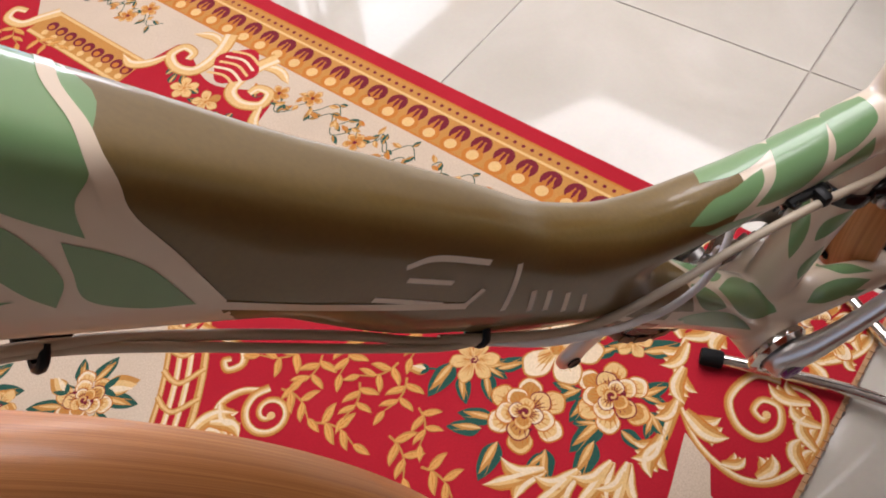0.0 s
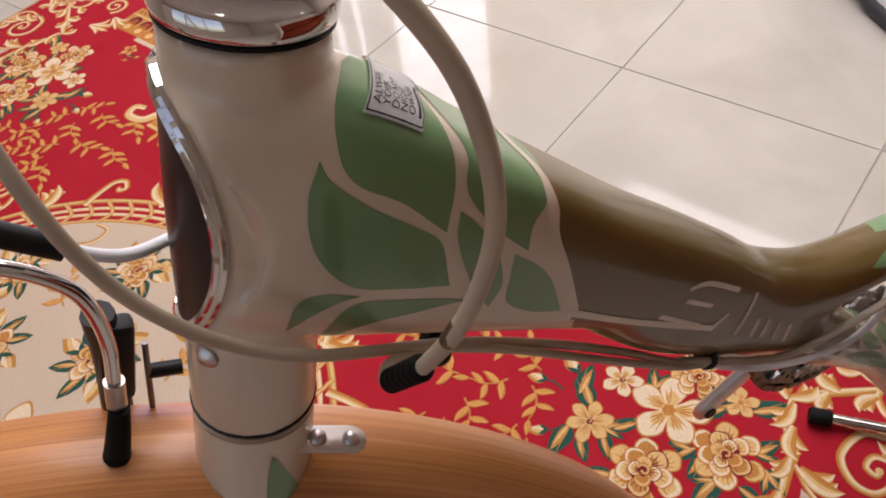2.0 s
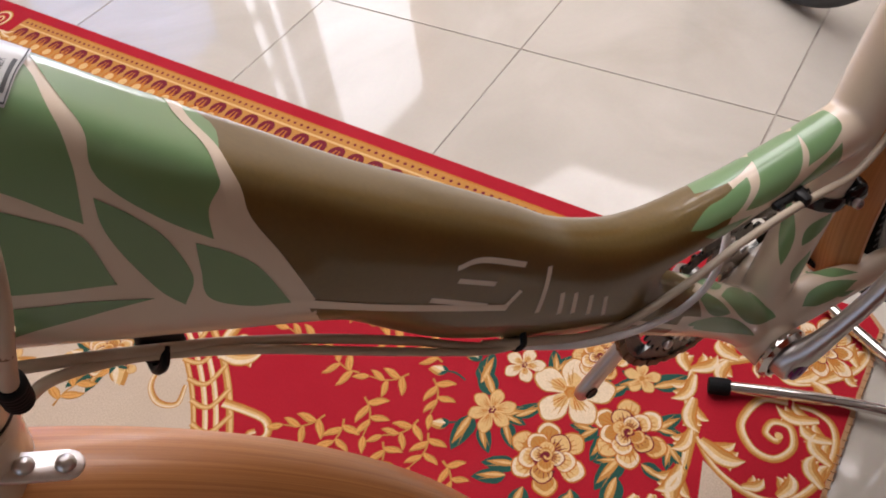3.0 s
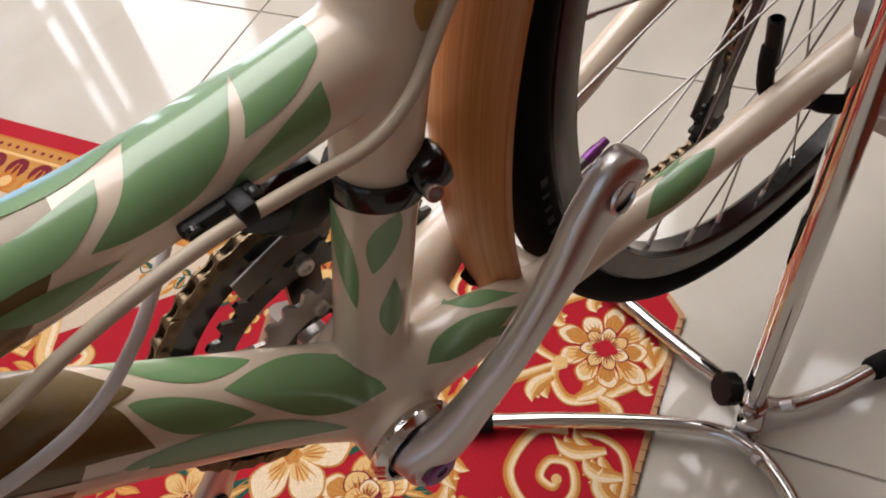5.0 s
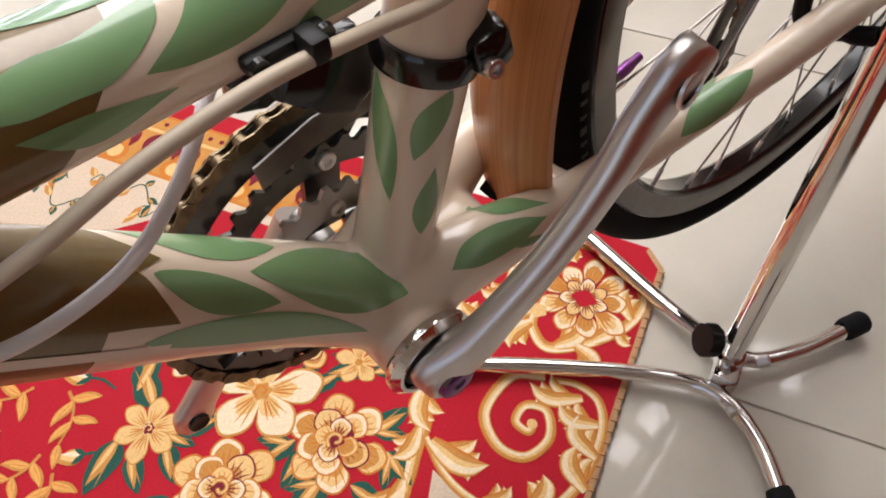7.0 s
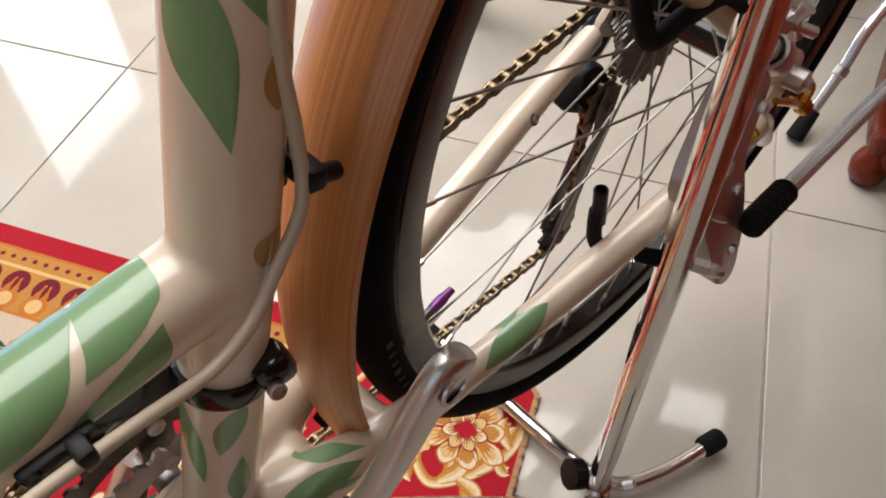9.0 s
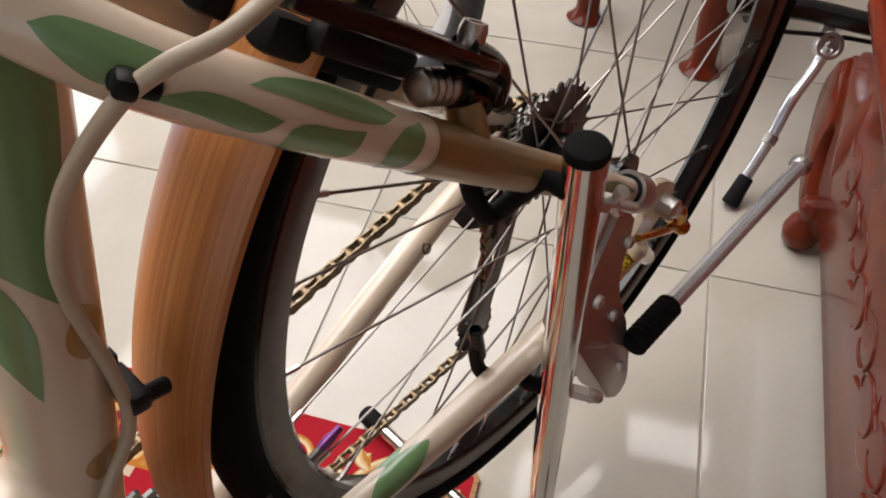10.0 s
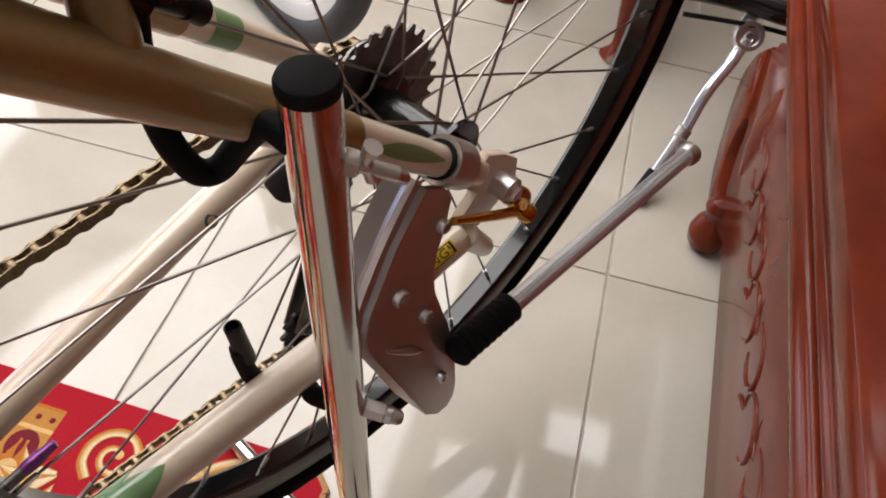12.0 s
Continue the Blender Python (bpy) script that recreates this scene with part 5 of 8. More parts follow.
def brake_side(s):
    yy = lambda y: Y0 + (y - Y0) * s
    tower = part("brake_boss", tube([(0.246, yy(-0.058), 0.654), (0.251, yy(-0.055), 0.665), (0.2535, yy(-0.049), 0.676)], lambda u: 0.0108 - 0.0026 * u, 16, 12), "tan", bike)
    part("boss_screw", bolt((0.2471, yy(-0.048), 0.6655), (0.1, -0.6 * s, 0.8), 0.0026, 0.0022), "polished", tower)
    a = part("brake_arm", box(stretch((0.176, yy(-0.050), 0.762), (0.266, yy(-0.0525), 0.690)) @ Matrix.Translation((0.056, 0, 0)), (0.118, 0.015, 0.0085), 0.003), "gloss_black", bike, "black rear brake arm")
    part("arm_head", tube([(0.250, yy(-0.051), 0.703), (0.265, yy(-0.051), 0.690), (0.272, yy(-0.051), 0.680), (0.272, yy(-0.050), 0.669)], lambda u: 0.0085 - 0.0015 * u, 14, 20), "gloss_black", a)
    part("arm_foot", rod((0.268, yy(-0.046), 0.668), (0.252, yy(-0.047), 0.681), 0.0088, 0.0080), "gloss_black", a)
    part("arm_tip", rod((0.268, yy(-0.047), 0.670), (0.287, yy(-0.045), 0.654), 0.0046, 0.0036), "black", a)
    part("tip_ring", rod((0.282, yy(-0.0455), 0.6585), (0.2885, yy(-0.045), 0.6525), 0.0048), "black", a)
    part("arm_bolt", bolt((0.256, yy(-0.050), 0.703), (0.45, 0.05 * s, 0.9), 0.0058, 0.010), "polished", a)
    part("spring_barrel", ribbed((0.2276, yy(-0.049), 0.6990), (0.2480, yy(-0.046), 0.6865), 0.0078, 4), "alloy", a)
    part("barrel_bolt", rod((0.2480, yy(-0.046), 0.6865), (0.2540, yy(-0.044), 0.6835), 0.0056), "polished", a)
    part("pad_bracket", slab([(-0.010, -0.002), (0.006, 0.014), (0.009, 0.012), (0.004, -0.006)], 0.006, Matrix.Translation((0.230, yy(-0.026), 0.685)) @ Matrix.Rotation(radians(90), 4, "X"), 0.001), "alloy", a)
    part("brake_pad", box(stretch((0.180, yy(-0.024), 0.738), (0.252, yy(-0.024), 0.676)) @ Matrix.Translation((0.040, 0, 0)), (0.078, 0.014, 0.015), 0.004), "rubber", a)
    part("pad_holder", box(stretch((0.190, yy(-0.034), 0.736), (0.246, yy(-0.034), 0.690)) @ Matrix.Translation((0.034, 0, 0)), (0.056, 0.010, 0.012), 0.003), "black", a)
    part("noodle_end", rod((0.172, yy(-0.048), 0.770), (0.186, yy(-0.050), 0.757), 0.0085, 0.0075), "black", a)
    return a


brake_side(1)
brake_side(-1)
# ---- the raised kickstand
def plate_at(x, z, out=0.0):
    """A point of the kickstand's plate, which leans outwards at its foot."""
    return Vector((x, -0.080 - 0.22 * (0.49 - z) - out, z))


pts_u = [(0.376, 0.531), (0.389, 0.5245), (0.394, 0.515), (0.388, 0.501), (0.377, 0.488), (0.373, 0.476), (0.373, 0.463), (0.382, 0.433), (0.3835, 0.402), (0.3825, 0.380), (0.379, 0.3707), (0.372, 0.3666), (0.364, 0.3676), (0.355, 0.376),
         (0.342, 0.411), (0.324, 0.458), (0.322, 0.468), (0.328, 0.482), (0.3515, 0.509)]
plate_m = Matrix(((1, 0, 0, 0), (0, 0.22, 1, -0.1878), (0, 1, 0, 0), (0, 0, 0, 1)))
ks = part("kickstand", slab(pts_u, 0.004, plate_m, 0.0012), "bracket", bike, "grey painted steel kickstand folded up")
part("plate_flange", tube([plate_at(0.3225, 0.470, -0.006), plate_at(0.3285, 0.483, -0.006), plate_at(0.352, 0.5095, -0.006), plate_at(0.3765, 0.5315, -0.006)], 0.0045, 8, 24), "bracket", ks)
bm = bmesh.new()
rim_a = [plate_at(x, z) for x, z in ((0.355, 0.376), (0.342, 0.411), (0.324, 0.458), (0.322, 0.468), (0.328, 0.482), (0.3515, 0.509), (0.376, 0.531))]
lo, hi = [bm.verts.new(p + Vector((0, -0.002, 0))) for p in rim_a], [bm.verts.new(p + Vector((-0.004, 0.020, 0.003))) for p in rim_a]
for i in range(len(lo) - 1):
    bm.faces.new((lo[i], lo[i + 1], hi[i + 1], hi[i]))
bmesh.ops.solidify(bm, geom=bm.faces[:], thickness=0.003)
part("plate_side", bm, "bracket", ks)
part("plate_rib", tube([plate_at(0.334, 0.452, 0.0022), plate_at(0.352, 0.437, 0.0026), plate_at(0.360, 0.430, 0.0020)], lambda s: 0.0022 * math.sin(math.pi * min(1, s + 0.1)) + 0.0004, 10, 16), "bracket", ks)
bm = bmesh.new()
c0, ax = Vector((0.400, -0.067, 0.529)), Vector((0.72, -0.04, -0.62)).normalized()
lathe([(0.0104, -0.0105), (0.0130, -0.0105), (0.0132, -0.0095), (0.0132, 0.0095), (0.0130, 0.0105), (0.0104, 0.0105)], c0, ax, 32, closed=True, bm=bm)
part("clamp_strap", bm, "bracket", ks, "bent steel clamp round the seat stay")
part("clamp_pad", lathe([(0.0085, -0.0125), (0.0103, -0.0125), (0.0103, 0.0125), (0.0085, 0.0125)], c0, ax, 32, closed=True), "rubber", ks)
for p, r in ((plate_at(0.3485, 0.4800, 0.002), 0.0050), (plate_at(0.3640, 0.4550, 0.002), 0.0042), (plate_at(0.3690, 0.3995, 0.002), 0.0040), (plate_at(0.3840, 0.5040, 0.002), 0.0042)):
    part("plate_bolt", bolt(p, (0, -1, 0.1), r, 0.004), "polished", ks)
part("clamp_screw", tube([(0.335, -0.078, 0.575), (0.352, -0.080, 0.560)], 0.0032, 12), "polished", ks)
LEG0, LEG1 = Vector((0.381, -0.105, 0.418)), Vector((0.660, -0.104, 0.394))
LD = (LEG1 - LEG0).normalized()
part("stand_leg", tube([LEG0, LEG1], 0.0067, 20), "bright_alloy", ks, "alloy kickstand leg")
part("leg_sleeve", ribbed(LEG0 - LD * 0.004, LEG0 + LD * 0.050, 0.0100, 9), "rubber", ks, "black ribbed rubber sleeve")
part("leg_foot", lathe([(0, -0.004), (0.0075, -0.004), (0.0098, 0.0), (0.0098, 0.005), (0.008, 0.007), (0, 0.008)], LEG1, LD, 24), "alloy", ks)
part("stay_tube", lathe([(0.0034, 0.001), (0.0046, 0.0), (0.0046, -0.030), (0.0, -0.030), (0, -0.004), (0.0034, -0.004)], (0.2765, -0.043, 0.484), Vector((-0.12, 0.05, 1)), 18), "black", bike, "black rubber tube on the chain stay")
part("stay_boss", lathe([(0.0, 0.0015), (0.0022, 0.0015), (0.003, 0.003), (0.0048, 0.0026), (0.0052, 0.0)], (0.325, 0.0465, 0.452), (0.1, -1, 0.5), 18), "steel", bike)
part("guard_bolt", bolt((0.092, -0.018, 0.384), (0.6, -0.6, 0.4), 0.0045, 0.004), "polished", bike)
part("guard_stop", box(Matrix.Translation((0.0925, 0.003, 0.393)) @ pose(0, 0, 0, 0, -40, 0), (0.010, 0.010, 0.009), 0.0012), "rubber", bike)

# ---------------------------------------------------------------- painted pattern of the bicycle
LOFTS = {"beam": beam, "arm": arm, "seat": seat, "stay_l": stay_l, "sst_l": sst_l}


def coat(bm, name):
    """Lays a painted form on the skin of its tube."""
    if name == "sst_l":
        for v in bm.verts:
            at, n, _, _ = SST.find_nearest(v.co)
            v.co = at + n * 0.0003
        return bm
    return painted(bm)


HOST = {"sst_l": seat_stay}
HEAD_LEAVES = [
    ('beam', 'mint', (0.1, 0.25), (0.22, 0.05), [(0.087, 0.146), (0.097, 0.096), (0.123, 0.071), (0.17, 0.067)], [(0.147, 0.389), (0.177, 0.271), (0.183, 0.171), (0.193, 0.129), (0.207, 0.092)]),
    ('beam', 'mint', (0.087, 0.083), (0.253, -0.029), [(0.093, 0.042), (0.123, -0.013), (0.167, -0.046), (0.213, -0.042)], [(0.103, 0.067), (0.143, 0.054), (0.193, 0.046), (0.223, 0.033)]),
    ('beam', 'mint', (0.22, 0.079), (0.3, -0.062), [(0.233, 0.046), (0.263, -0.008), (0.283, -0.042)], [(0.247, 0.067), (0.273, 0.042), (0.297, -0.013)]),
    ('beam', 'mint', (0.183, 0.352), (0.3, 0.05), [(0.193, 0.2), (0.207, 0.138), (0.217, 0.1), (0.26, 0.071)], [(0.253, 0.398), (0.3, 0.296), (0.293, 0.154), (0.293, 0.117), (0.29, 0.088)]),
    ('beam', 'mint', (0.29, 0.042), (0.373, -0.062), [(0.3, 0.0), (0.313, -0.05), (0.343, -0.067)], [(0.317, 0.029), (0.34, 0.004)]),
    ('beam', 'mint', (0.147, -0.125), (0.183, -0.058), [(0.137, -0.079), (0.153, -0.062)], [(0.153, -0.096), (0.167, -0.071)]),
    ('beam', 'mint', (0.18, -0.171), (0.28, -0.05), [(0.177, -0.079), (0.223, -0.058)], [(0.197, -0.108), (0.243, -0.075)]),
]
ARM_LEAVES = [
    ('arm', 'mint', (0.720, 0.058), (0.893, 0.320), [(0.767, 0.162), (0.805, 0.380), (0.847, 0.390), (0.880, 0.370)], [(0.750, 0.033), (0.787, 0.025), (0.820, 0.046), (0.853, 0.117)]),
    ('arm', 'mint', (0.597, 0.108), (0.753, 0.217), [(0.653, 0.171), (0.690, 0.179), (0.727, 0.204)], [(0.640, 0.075), (0.673, 0.072), (0.703, 0.075), (0.740, 0.142)]),
    ('arm', 'mint', (0.655, 0.270), (0.800, 0.300), [(0.703, 0.242), (0.747, 0.250)], [(0.680, 0.402), (0.727, 0.410), (0.780, 0.406)]),
    ('arm', 'mint', (0.863, 0.092), (0.953, 0.340), [(0.877, 0.171), (0.893, 0.350), (0.920, 0.380)], [(0.903, 0.104), (0.930, 0.142), (0.947, 0.192)]),
    ('arm', 'mint', (0.830, -0.017), (0.933, 0.104), [(0.847, 0.017), (0.887, 0.058)], [(0.860, -0.046), (0.920, -0.029)]),
    ('arm', 'mint', (0.630, 0.040), (0.737, -0.004), [(0.680, 0.034)], [(0.677, -0.047)]),
]
BEAM_LEAVES = [
    ('beam', 'mint', (0.837, 0.171), (0.980, 0.146), 0.222, 0.007, 1.11),
    ('beam', 'mint', (0.787, 0.167), (0.857, 0.087), 0.097, -0.020, 0.85),
    ('beam', 'mint', (0.780, 0.350), (0.867, 0.271), 0.135, -0.038, 0.94),
    ('beam', 'mint', (0.873, 0.333), (0.953, 0.338), 0.008, 0.006, 1.06),
    ('beam', 'mint', (0.787, -0.004), (0.947, -0.004), 0.104, 0.015, 0.73),
]
TUBE_LEAVES = [
    ('seat', 'mint', (0.323, 0.312), (0.190, 0.163), 0.113, 0.011, 0.85),
    ('seat', 'mint', (0.327, 0.017), (0.243, 0.104), 0.115, -0.010, 0.90),
    ('seat', 'mint', (0.233, 0.017), (0.147, 0.021), 0.104, -0.004, 1.26),
    ('seat', 'gold_dot', (0.687, -0.042), (0.653, -0.046), 0.136, 0.016, 1.17),
    ('seat', 'gold_dot', (0.580, -0.096), (0.553, -0.017), 0.193, 0.016, 0.97),
]
STAY_LEAVES = [
    ('stay_l', 'mint', (0.580, 0.092), (0.683, 0.221), 0.283, 0.013, 1.05),
    ('stay_l', 'mint', (0.614, 0.400), (0.663, 0.450), 0.112, -0.073, 0.65),
    ('sst_l', 'mint', (0.737, 0.025), (0.860, 0.062), 0.137, 0.011, 0.83),
]
JOINT_LEAVES = [
    ('sst_l', 'mint', (0.070, 0.000), (0.170, 0.100), [(0.090, 0.067), (0.130, 0.096)], [(0.093, -0.050), (0.127, -0.088), (0.153, -0.021)]),
    ('stay_l', 'mint', (0.217, 0.467), (0.400, 0.192), [(0.215, 0.358), (0.267, 0.235)], [(0.240, 0.380), (0.310, 0.330)]),
    ('stay_l', 'mint', (0.123, 0.125), (0.383, 0.129), [(0.167, 0.196), (0.263, 0.200)], [(0.180, 0.071), (0.287, 0.071)]),
    ('stay_l', 'mint', (0.260, 0.062), (0.363, 0.042), [(0.300, 0.075)], [(0.310, 0.021)]),
    ('beam', 'olive', (0.735, 0.150), (0.793, 0.208), [(0.760, 0.346), (0.780, 0.262)], [(0.760, 0.146), (0.780, 0.171)]),
    ('beam', 'olive', (0.735, 0.108), (0.800, 0.046), [(0.765, 0.179), (0.780, 0.171), (0.790, 0.108)], [(0.760, 0.044), (0.783, 0.044)]),
    ('seat', 'mint', (0.860, 0.083), (0.690, -0.004), [(0.815, 0.235), (0.733, 0.250), (0.718, 0.167), (0.707, 0.092)], [(0.810, -0.070), (0.743, -0.045), (0.710, -0.017)]),
    ('seat', 'mint', (0.722, 0.240), (0.637, 0.083), [(0.690, 0.260), (0.673, 0.230), (0.657, 0.154)], [(0.713, 0.167), (0.700, 0.108), (0.680, 0.071), (0.657, 0.071)]),
    ('sst_l', 'mint', (0.160, -0.075), (0.283, -0.008), [(0.197, 0.012), (0.233, 0.021)], [(0.200, -0.070), (0.260, -0.096)]),
    ('sst_l', 'mint', (0.240, 0.088), (0.417, 0.150), [(0.273, 0.160), (0.337, 0.215), (0.380, 0.205)], [(0.273, 0.083), (0.353, 0.067), (0.395, 0.085)]),
    ('sst_l', 'mint', (0.297, -0.190), (0.377, 0.038), [(0.293, -0.042), (0.310, 0.008), (0.340, 0.017)], [(0.323, -0.200), (0.357, -0.183), (0.373, -0.100)]),
    ('sst_l', 'mint', (0.422, -0.192), (0.447, 0.154), [(0.413, -0.013), (0.425, 0.092)], [(0.443, -0.121), (0.450, 0.004), (0.452, 0.100)]),
]
for name, mat, base, tip, one, other in HEAD_LEAVES + ARM_LEAVES + JOINT_LEAVES:
    bm = LOFTS[name].blade(base, tip, one, other)
    bm = coat(bm, name) if name == "sst_l" else painted(bm, 0.0004 if mat == "olive" else 0.00028)
    part("olive_tip" if mat == "olive" else "painted_leaf", bm, mat, HOST.get(name, frame_body))
for rows in (BEAM_LEAVES, TUBE_LEAVES, STAY_LEAVES):
    for name, mat, base, tip, wide, bend, blunt in rows:
        part("painted_dot" if mat == "gold_dot" else "olive_tip" if mat == "olive" else "painted_leaf",
             coat(LOFTS[name].leaf(base, tip, wide, bend, blunt), name), mat, HOST.get(name, frame_body))


def ribbon(loft, mat, way, width=0.0042, lift=0.0004):
    return part("script_bar" if mat == "script" else "pinstripe", painted(loft.ribbon(way, width), lift), mat, frame_body)


ribbon(beam, 'cream', EDGE, 0.0062, 0.0005)
ribbon(beam, 'cream', [(0.387, -0.066), (0.453, -0.076), (0.507, -0.070), (0.555, -0.056)], 0.0034)
ribbon(beam, 'cream', [(0.693, -0.033), (0.743, -0.025), (0.800, -0.029)])
for way in ([(0.490, 0.040), (0.507, 0.067), (0.547, 0.071)], [(0.497, 0.008), (0.530, 0.010)], [(0.484, -0.052), (0.535, -0.056)], [(0.556, 0.000), (0.552, -0.062)], [(0.570, 0.079), (0.587, -0.062)],
            [(0.597, 0.017), (0.610, -0.054)], [(0.610, 0.029), (0.623, -0.042)], [(0.627, 0.038), (0.640, -0.033)], [(0.643, 0.050), (0.657, -0.021)]):
    ribbon(beam, 'script', way, 0.0026, 0.0003)
# the olive length of both seat stays
for loft, host, v0, v1 in ((sst_l, seat_stay, 0, 1), (sst_r, seat_stay_far, 0, 1)):
    part("olive_length", loft.patch(0.47, 0.72, v0, v1, 0.0005, 24, 28), "tan", host)
part("painted_leaf", sst_r.patch(0.75, 0.79, 0, 1, 0.0005, 6, 28), "mint", seat_stay_far)
crownloft = Loft([(*(HT0 - HAX * along - Vector((0, wide, 0))), 0.0262, 0.0262, 2) for along, wide in BLADE])
part("painted_leaf", crownloft.leaf((0.10, 0.05), (0.95, 0.14), 0.10, 0.0, 1.0, 0.0006), "mint", crown)

# rating label on top of the beam, with its print
def lettering(words, place, size, mat, host, name="label_print"):
    """Words set in the built-in face and laid on a surface; place maps (along, up) to a point."""
    cu = bpy.data.curves.new(name, "FONT")
    cu.body, cu.size, cu.align_x, cu.resolution_u = words, size, "LEFT", 2
    tmp = new(name, cu)
    me = bpy.data.meshes.new_from_object(tmp.evaluated_get(bpy.context.evaluated_depsgraph_get()))
    bpy.data.objects.remove(tmp)
    bm = bmesh.new()
    bm.from_mesh(me)
    bpy.data.meshes.remove(me)
    for v in bm.verts:
        v.co = place(v.co.x, v.co.y)
    bmesh.ops.recalc_face_normals(bm, faces=bm.faces)
    return part(name, bm, mat, host, smooth=False)


lean = lambda v: 0.16 * (v - 0.15)
lab = part("rating_label", painted(beam.patch(0, 0, 0.138, 0.350, 0.0, 12, 16, lambda v: 0.107 + lean(v), lambda v: 0.159 + lean(v)), 0.0011), "sticker", frame_body, "grey printed label with black lines")
for way in ([(0.107, 0.142), (0.156, 0.142)], [(0.140, 0.346), (0.189, 0.346)], [(0.107, 0.142), (0.140, 0.346)], [(0.156, 0.142), (0.189, 0.346)]):
    part("label_edge", painted(beam.ribbon(way, 0.0006), 0.0014), "ink", lab)
BV = math.pi * 0.078
BL = beam.length()


def on_label(u, v):
    def place(x, y):
        w = v + x / BV
        at, n, _, _ = SKIN.find_nearest(beam.point(u + lean(w) - y / BL, w))
        return at + n * 0.0014
    return place


for k, words in enumerate(("ALWAYS", "YOUR", "DO NOT", "NIGHT", "OWNER")):
    lettering(words, on_label(0.1175 + 0.0077 * k, 0.154), 0.0062, "ink", lab)
part("label_bar", painted(beam.patch(0, 0, 0.154, 0.26, 0.0, 2, 10, lambda v: 0.1520 + lean(v), lambda v: 0.1550 + lean(v)), 0.0014), "ink", lab)
SL, SC = stay_l.length(), 2 * math.pi * 0.0095
part("label_band", stay_l.patch(0.902, 0.979, 0.095, 0.215, 0.0008, 10, 6), "ink", wl)
part("label_field", stay_l.patch(0.905, 0.976, 0.106, 0.204, 0.0010, 10, 6), "yellow", wl)
lettering("ING!", lambda x, y: stay_l.point(0.944 + x / SL, 0.120 + y / SC, 0.0013), 0.0066, "ink", wl)

# ---------------------------------------------------------------- the display stand
TOP, FOOT = Vector((0.2945, -0.088, 0.6475)), Vector((0.324, -0.0935, 0.030))
PAX = (TOP - FOOT).normalized()
PLEN = (TOP - FOOT).length
stand = thing("display_stand", "chrome tube bicycle display stand with black rubber feet", "bicycle stand", (FOOT.x, FOOT.y, 0))
part("post", lathe([(0, 0), (0.0107, 0), (0.0107, PLEN), (0, PLEN)], FOOT, PAX, 40), "chrome", stand, "chrome upright post")
part("post_cap", lathe([(0, 0.0030), (0.0085, 0.0028), (0.0102, 0.0020), (0.0110, 0.0004), (0.0110, -0.003), (0.0107, -0.004), (0, -0.004)], TOP, PAX, 32), "rubber", stand, "black rubber cap")


def at_height(z, out=0.0):
    return FOOT + PAX * ((z - FOOT.z) / PAX.z) + Vector((0, out, 0))


for pts in ([(0.125, 0.090, 0.020), (0.200, 0.020, 0.020), (0.270, -0.055, 0.020), (0.299, -0.105, 0.020), (0.290, -0.160, 0.020), (0.252, -0.220, 0.020)],
                  [(0.348, 0.179, 0.020), (0.344, 0.090, 0.020), (0.340, -0.030, 0.020), (0.349, -0.098, 0.020), (0.394, -0.130, 0.020), (0.472, -0.153, 0.020)]):
    leg = part("leg", tube(pts, 0.0082, 18, 70), "chrome", stand, "bent chrome leg")
    for a, b in ((pts[0], pts[1]), (pts[-1], pts[-2])):
        d = (Vector(b) - Vector(a)).normalized()
        part("rubber_foot", lathe([(0, -0.004), (0.010, -0.004), (0.0118, -0.001), (0.0118, 0.020), (0.0105, 0.024), (0.0085, 0.024)], a, d, 24), "rubber", leg)
m = Matrix.Translation((0.321, -0.098, 0.028)) @ pose(0, 0, 0, 0, 0, 26)
block = part("clamp_block", box(m, (0.034, 0.026, 0.026), 0.004), "chrome", stand)
bm = bmesh.new()
n = 24
kn = [((0.0165 if k % 4 < 2 else 0.0135) * math.cos(2 * math.pi * k / n), (0.0165 if k % 4 < 2 else 0.0135) * math.sin(2 * math.pi * k / n)) for k in range(n)]
part("clamp_knob", slab(kn, 0.014, look((0.306, -0.074, 0.074), (0.345, -0.099, 0.055)), 0.002), "black", block, "black plastic knob")
part("knob_screw", tube([(0.306, -0.074, 0.074), (0.324, -0.090, 0.060)], 0.0035, 10), "polished", block)
for p, w in (((0.297, -0.122, 0.020), (-0.5, -0.8, 0.4)), ((0.350, -0.112, 0.030), (0.6, -0.6, 0.5))):
    part("clamp_nut", rod(Vector(p), Vector(p) + Vector(w).normalized() * 0.012, 0.0052, n=6), "polished", block)
part("post_collar", lathe([(0.0112, 0.0), (0.0140, 0.001), (0.0140, 0.016), (0.0112, 0.018)], at_height(0.040), PAX, 28), "chrome", block)
# the two rubber-covered hooks
h0 = at_height(0.622)
hook = part("upper_hook", tube([h0 + Vector((-0.006, 0.004, 0)), h0 + Vector((-0.008, 0.016, 0.001)), (0.2840, -0.060, 0.607), (0.2800, -0.0510, 0.5925), (0.2715, -0.0495, 0.5965), (0.2650, -0.0465, 0.615), (0.2650, -0.0410, 0.640), (0.2680, -0.0390, 0.662), (0.2690, -0.0390, 0.684)], 0.0053, 14, 64), "rubber", stand, "black rubber-covered hook")
part("hook_bolt", rod((0.3025, -0.0945, 0.6125), (0.3175, -0.1075, 0.6050), 0.0030, n=14), "polished", hook)
part("hook_nut", rod((0.3020, -0.0940, 0.6130), (0.3065, -0.0980, 0.6105), 0.0056, n=6), "polished", hook)
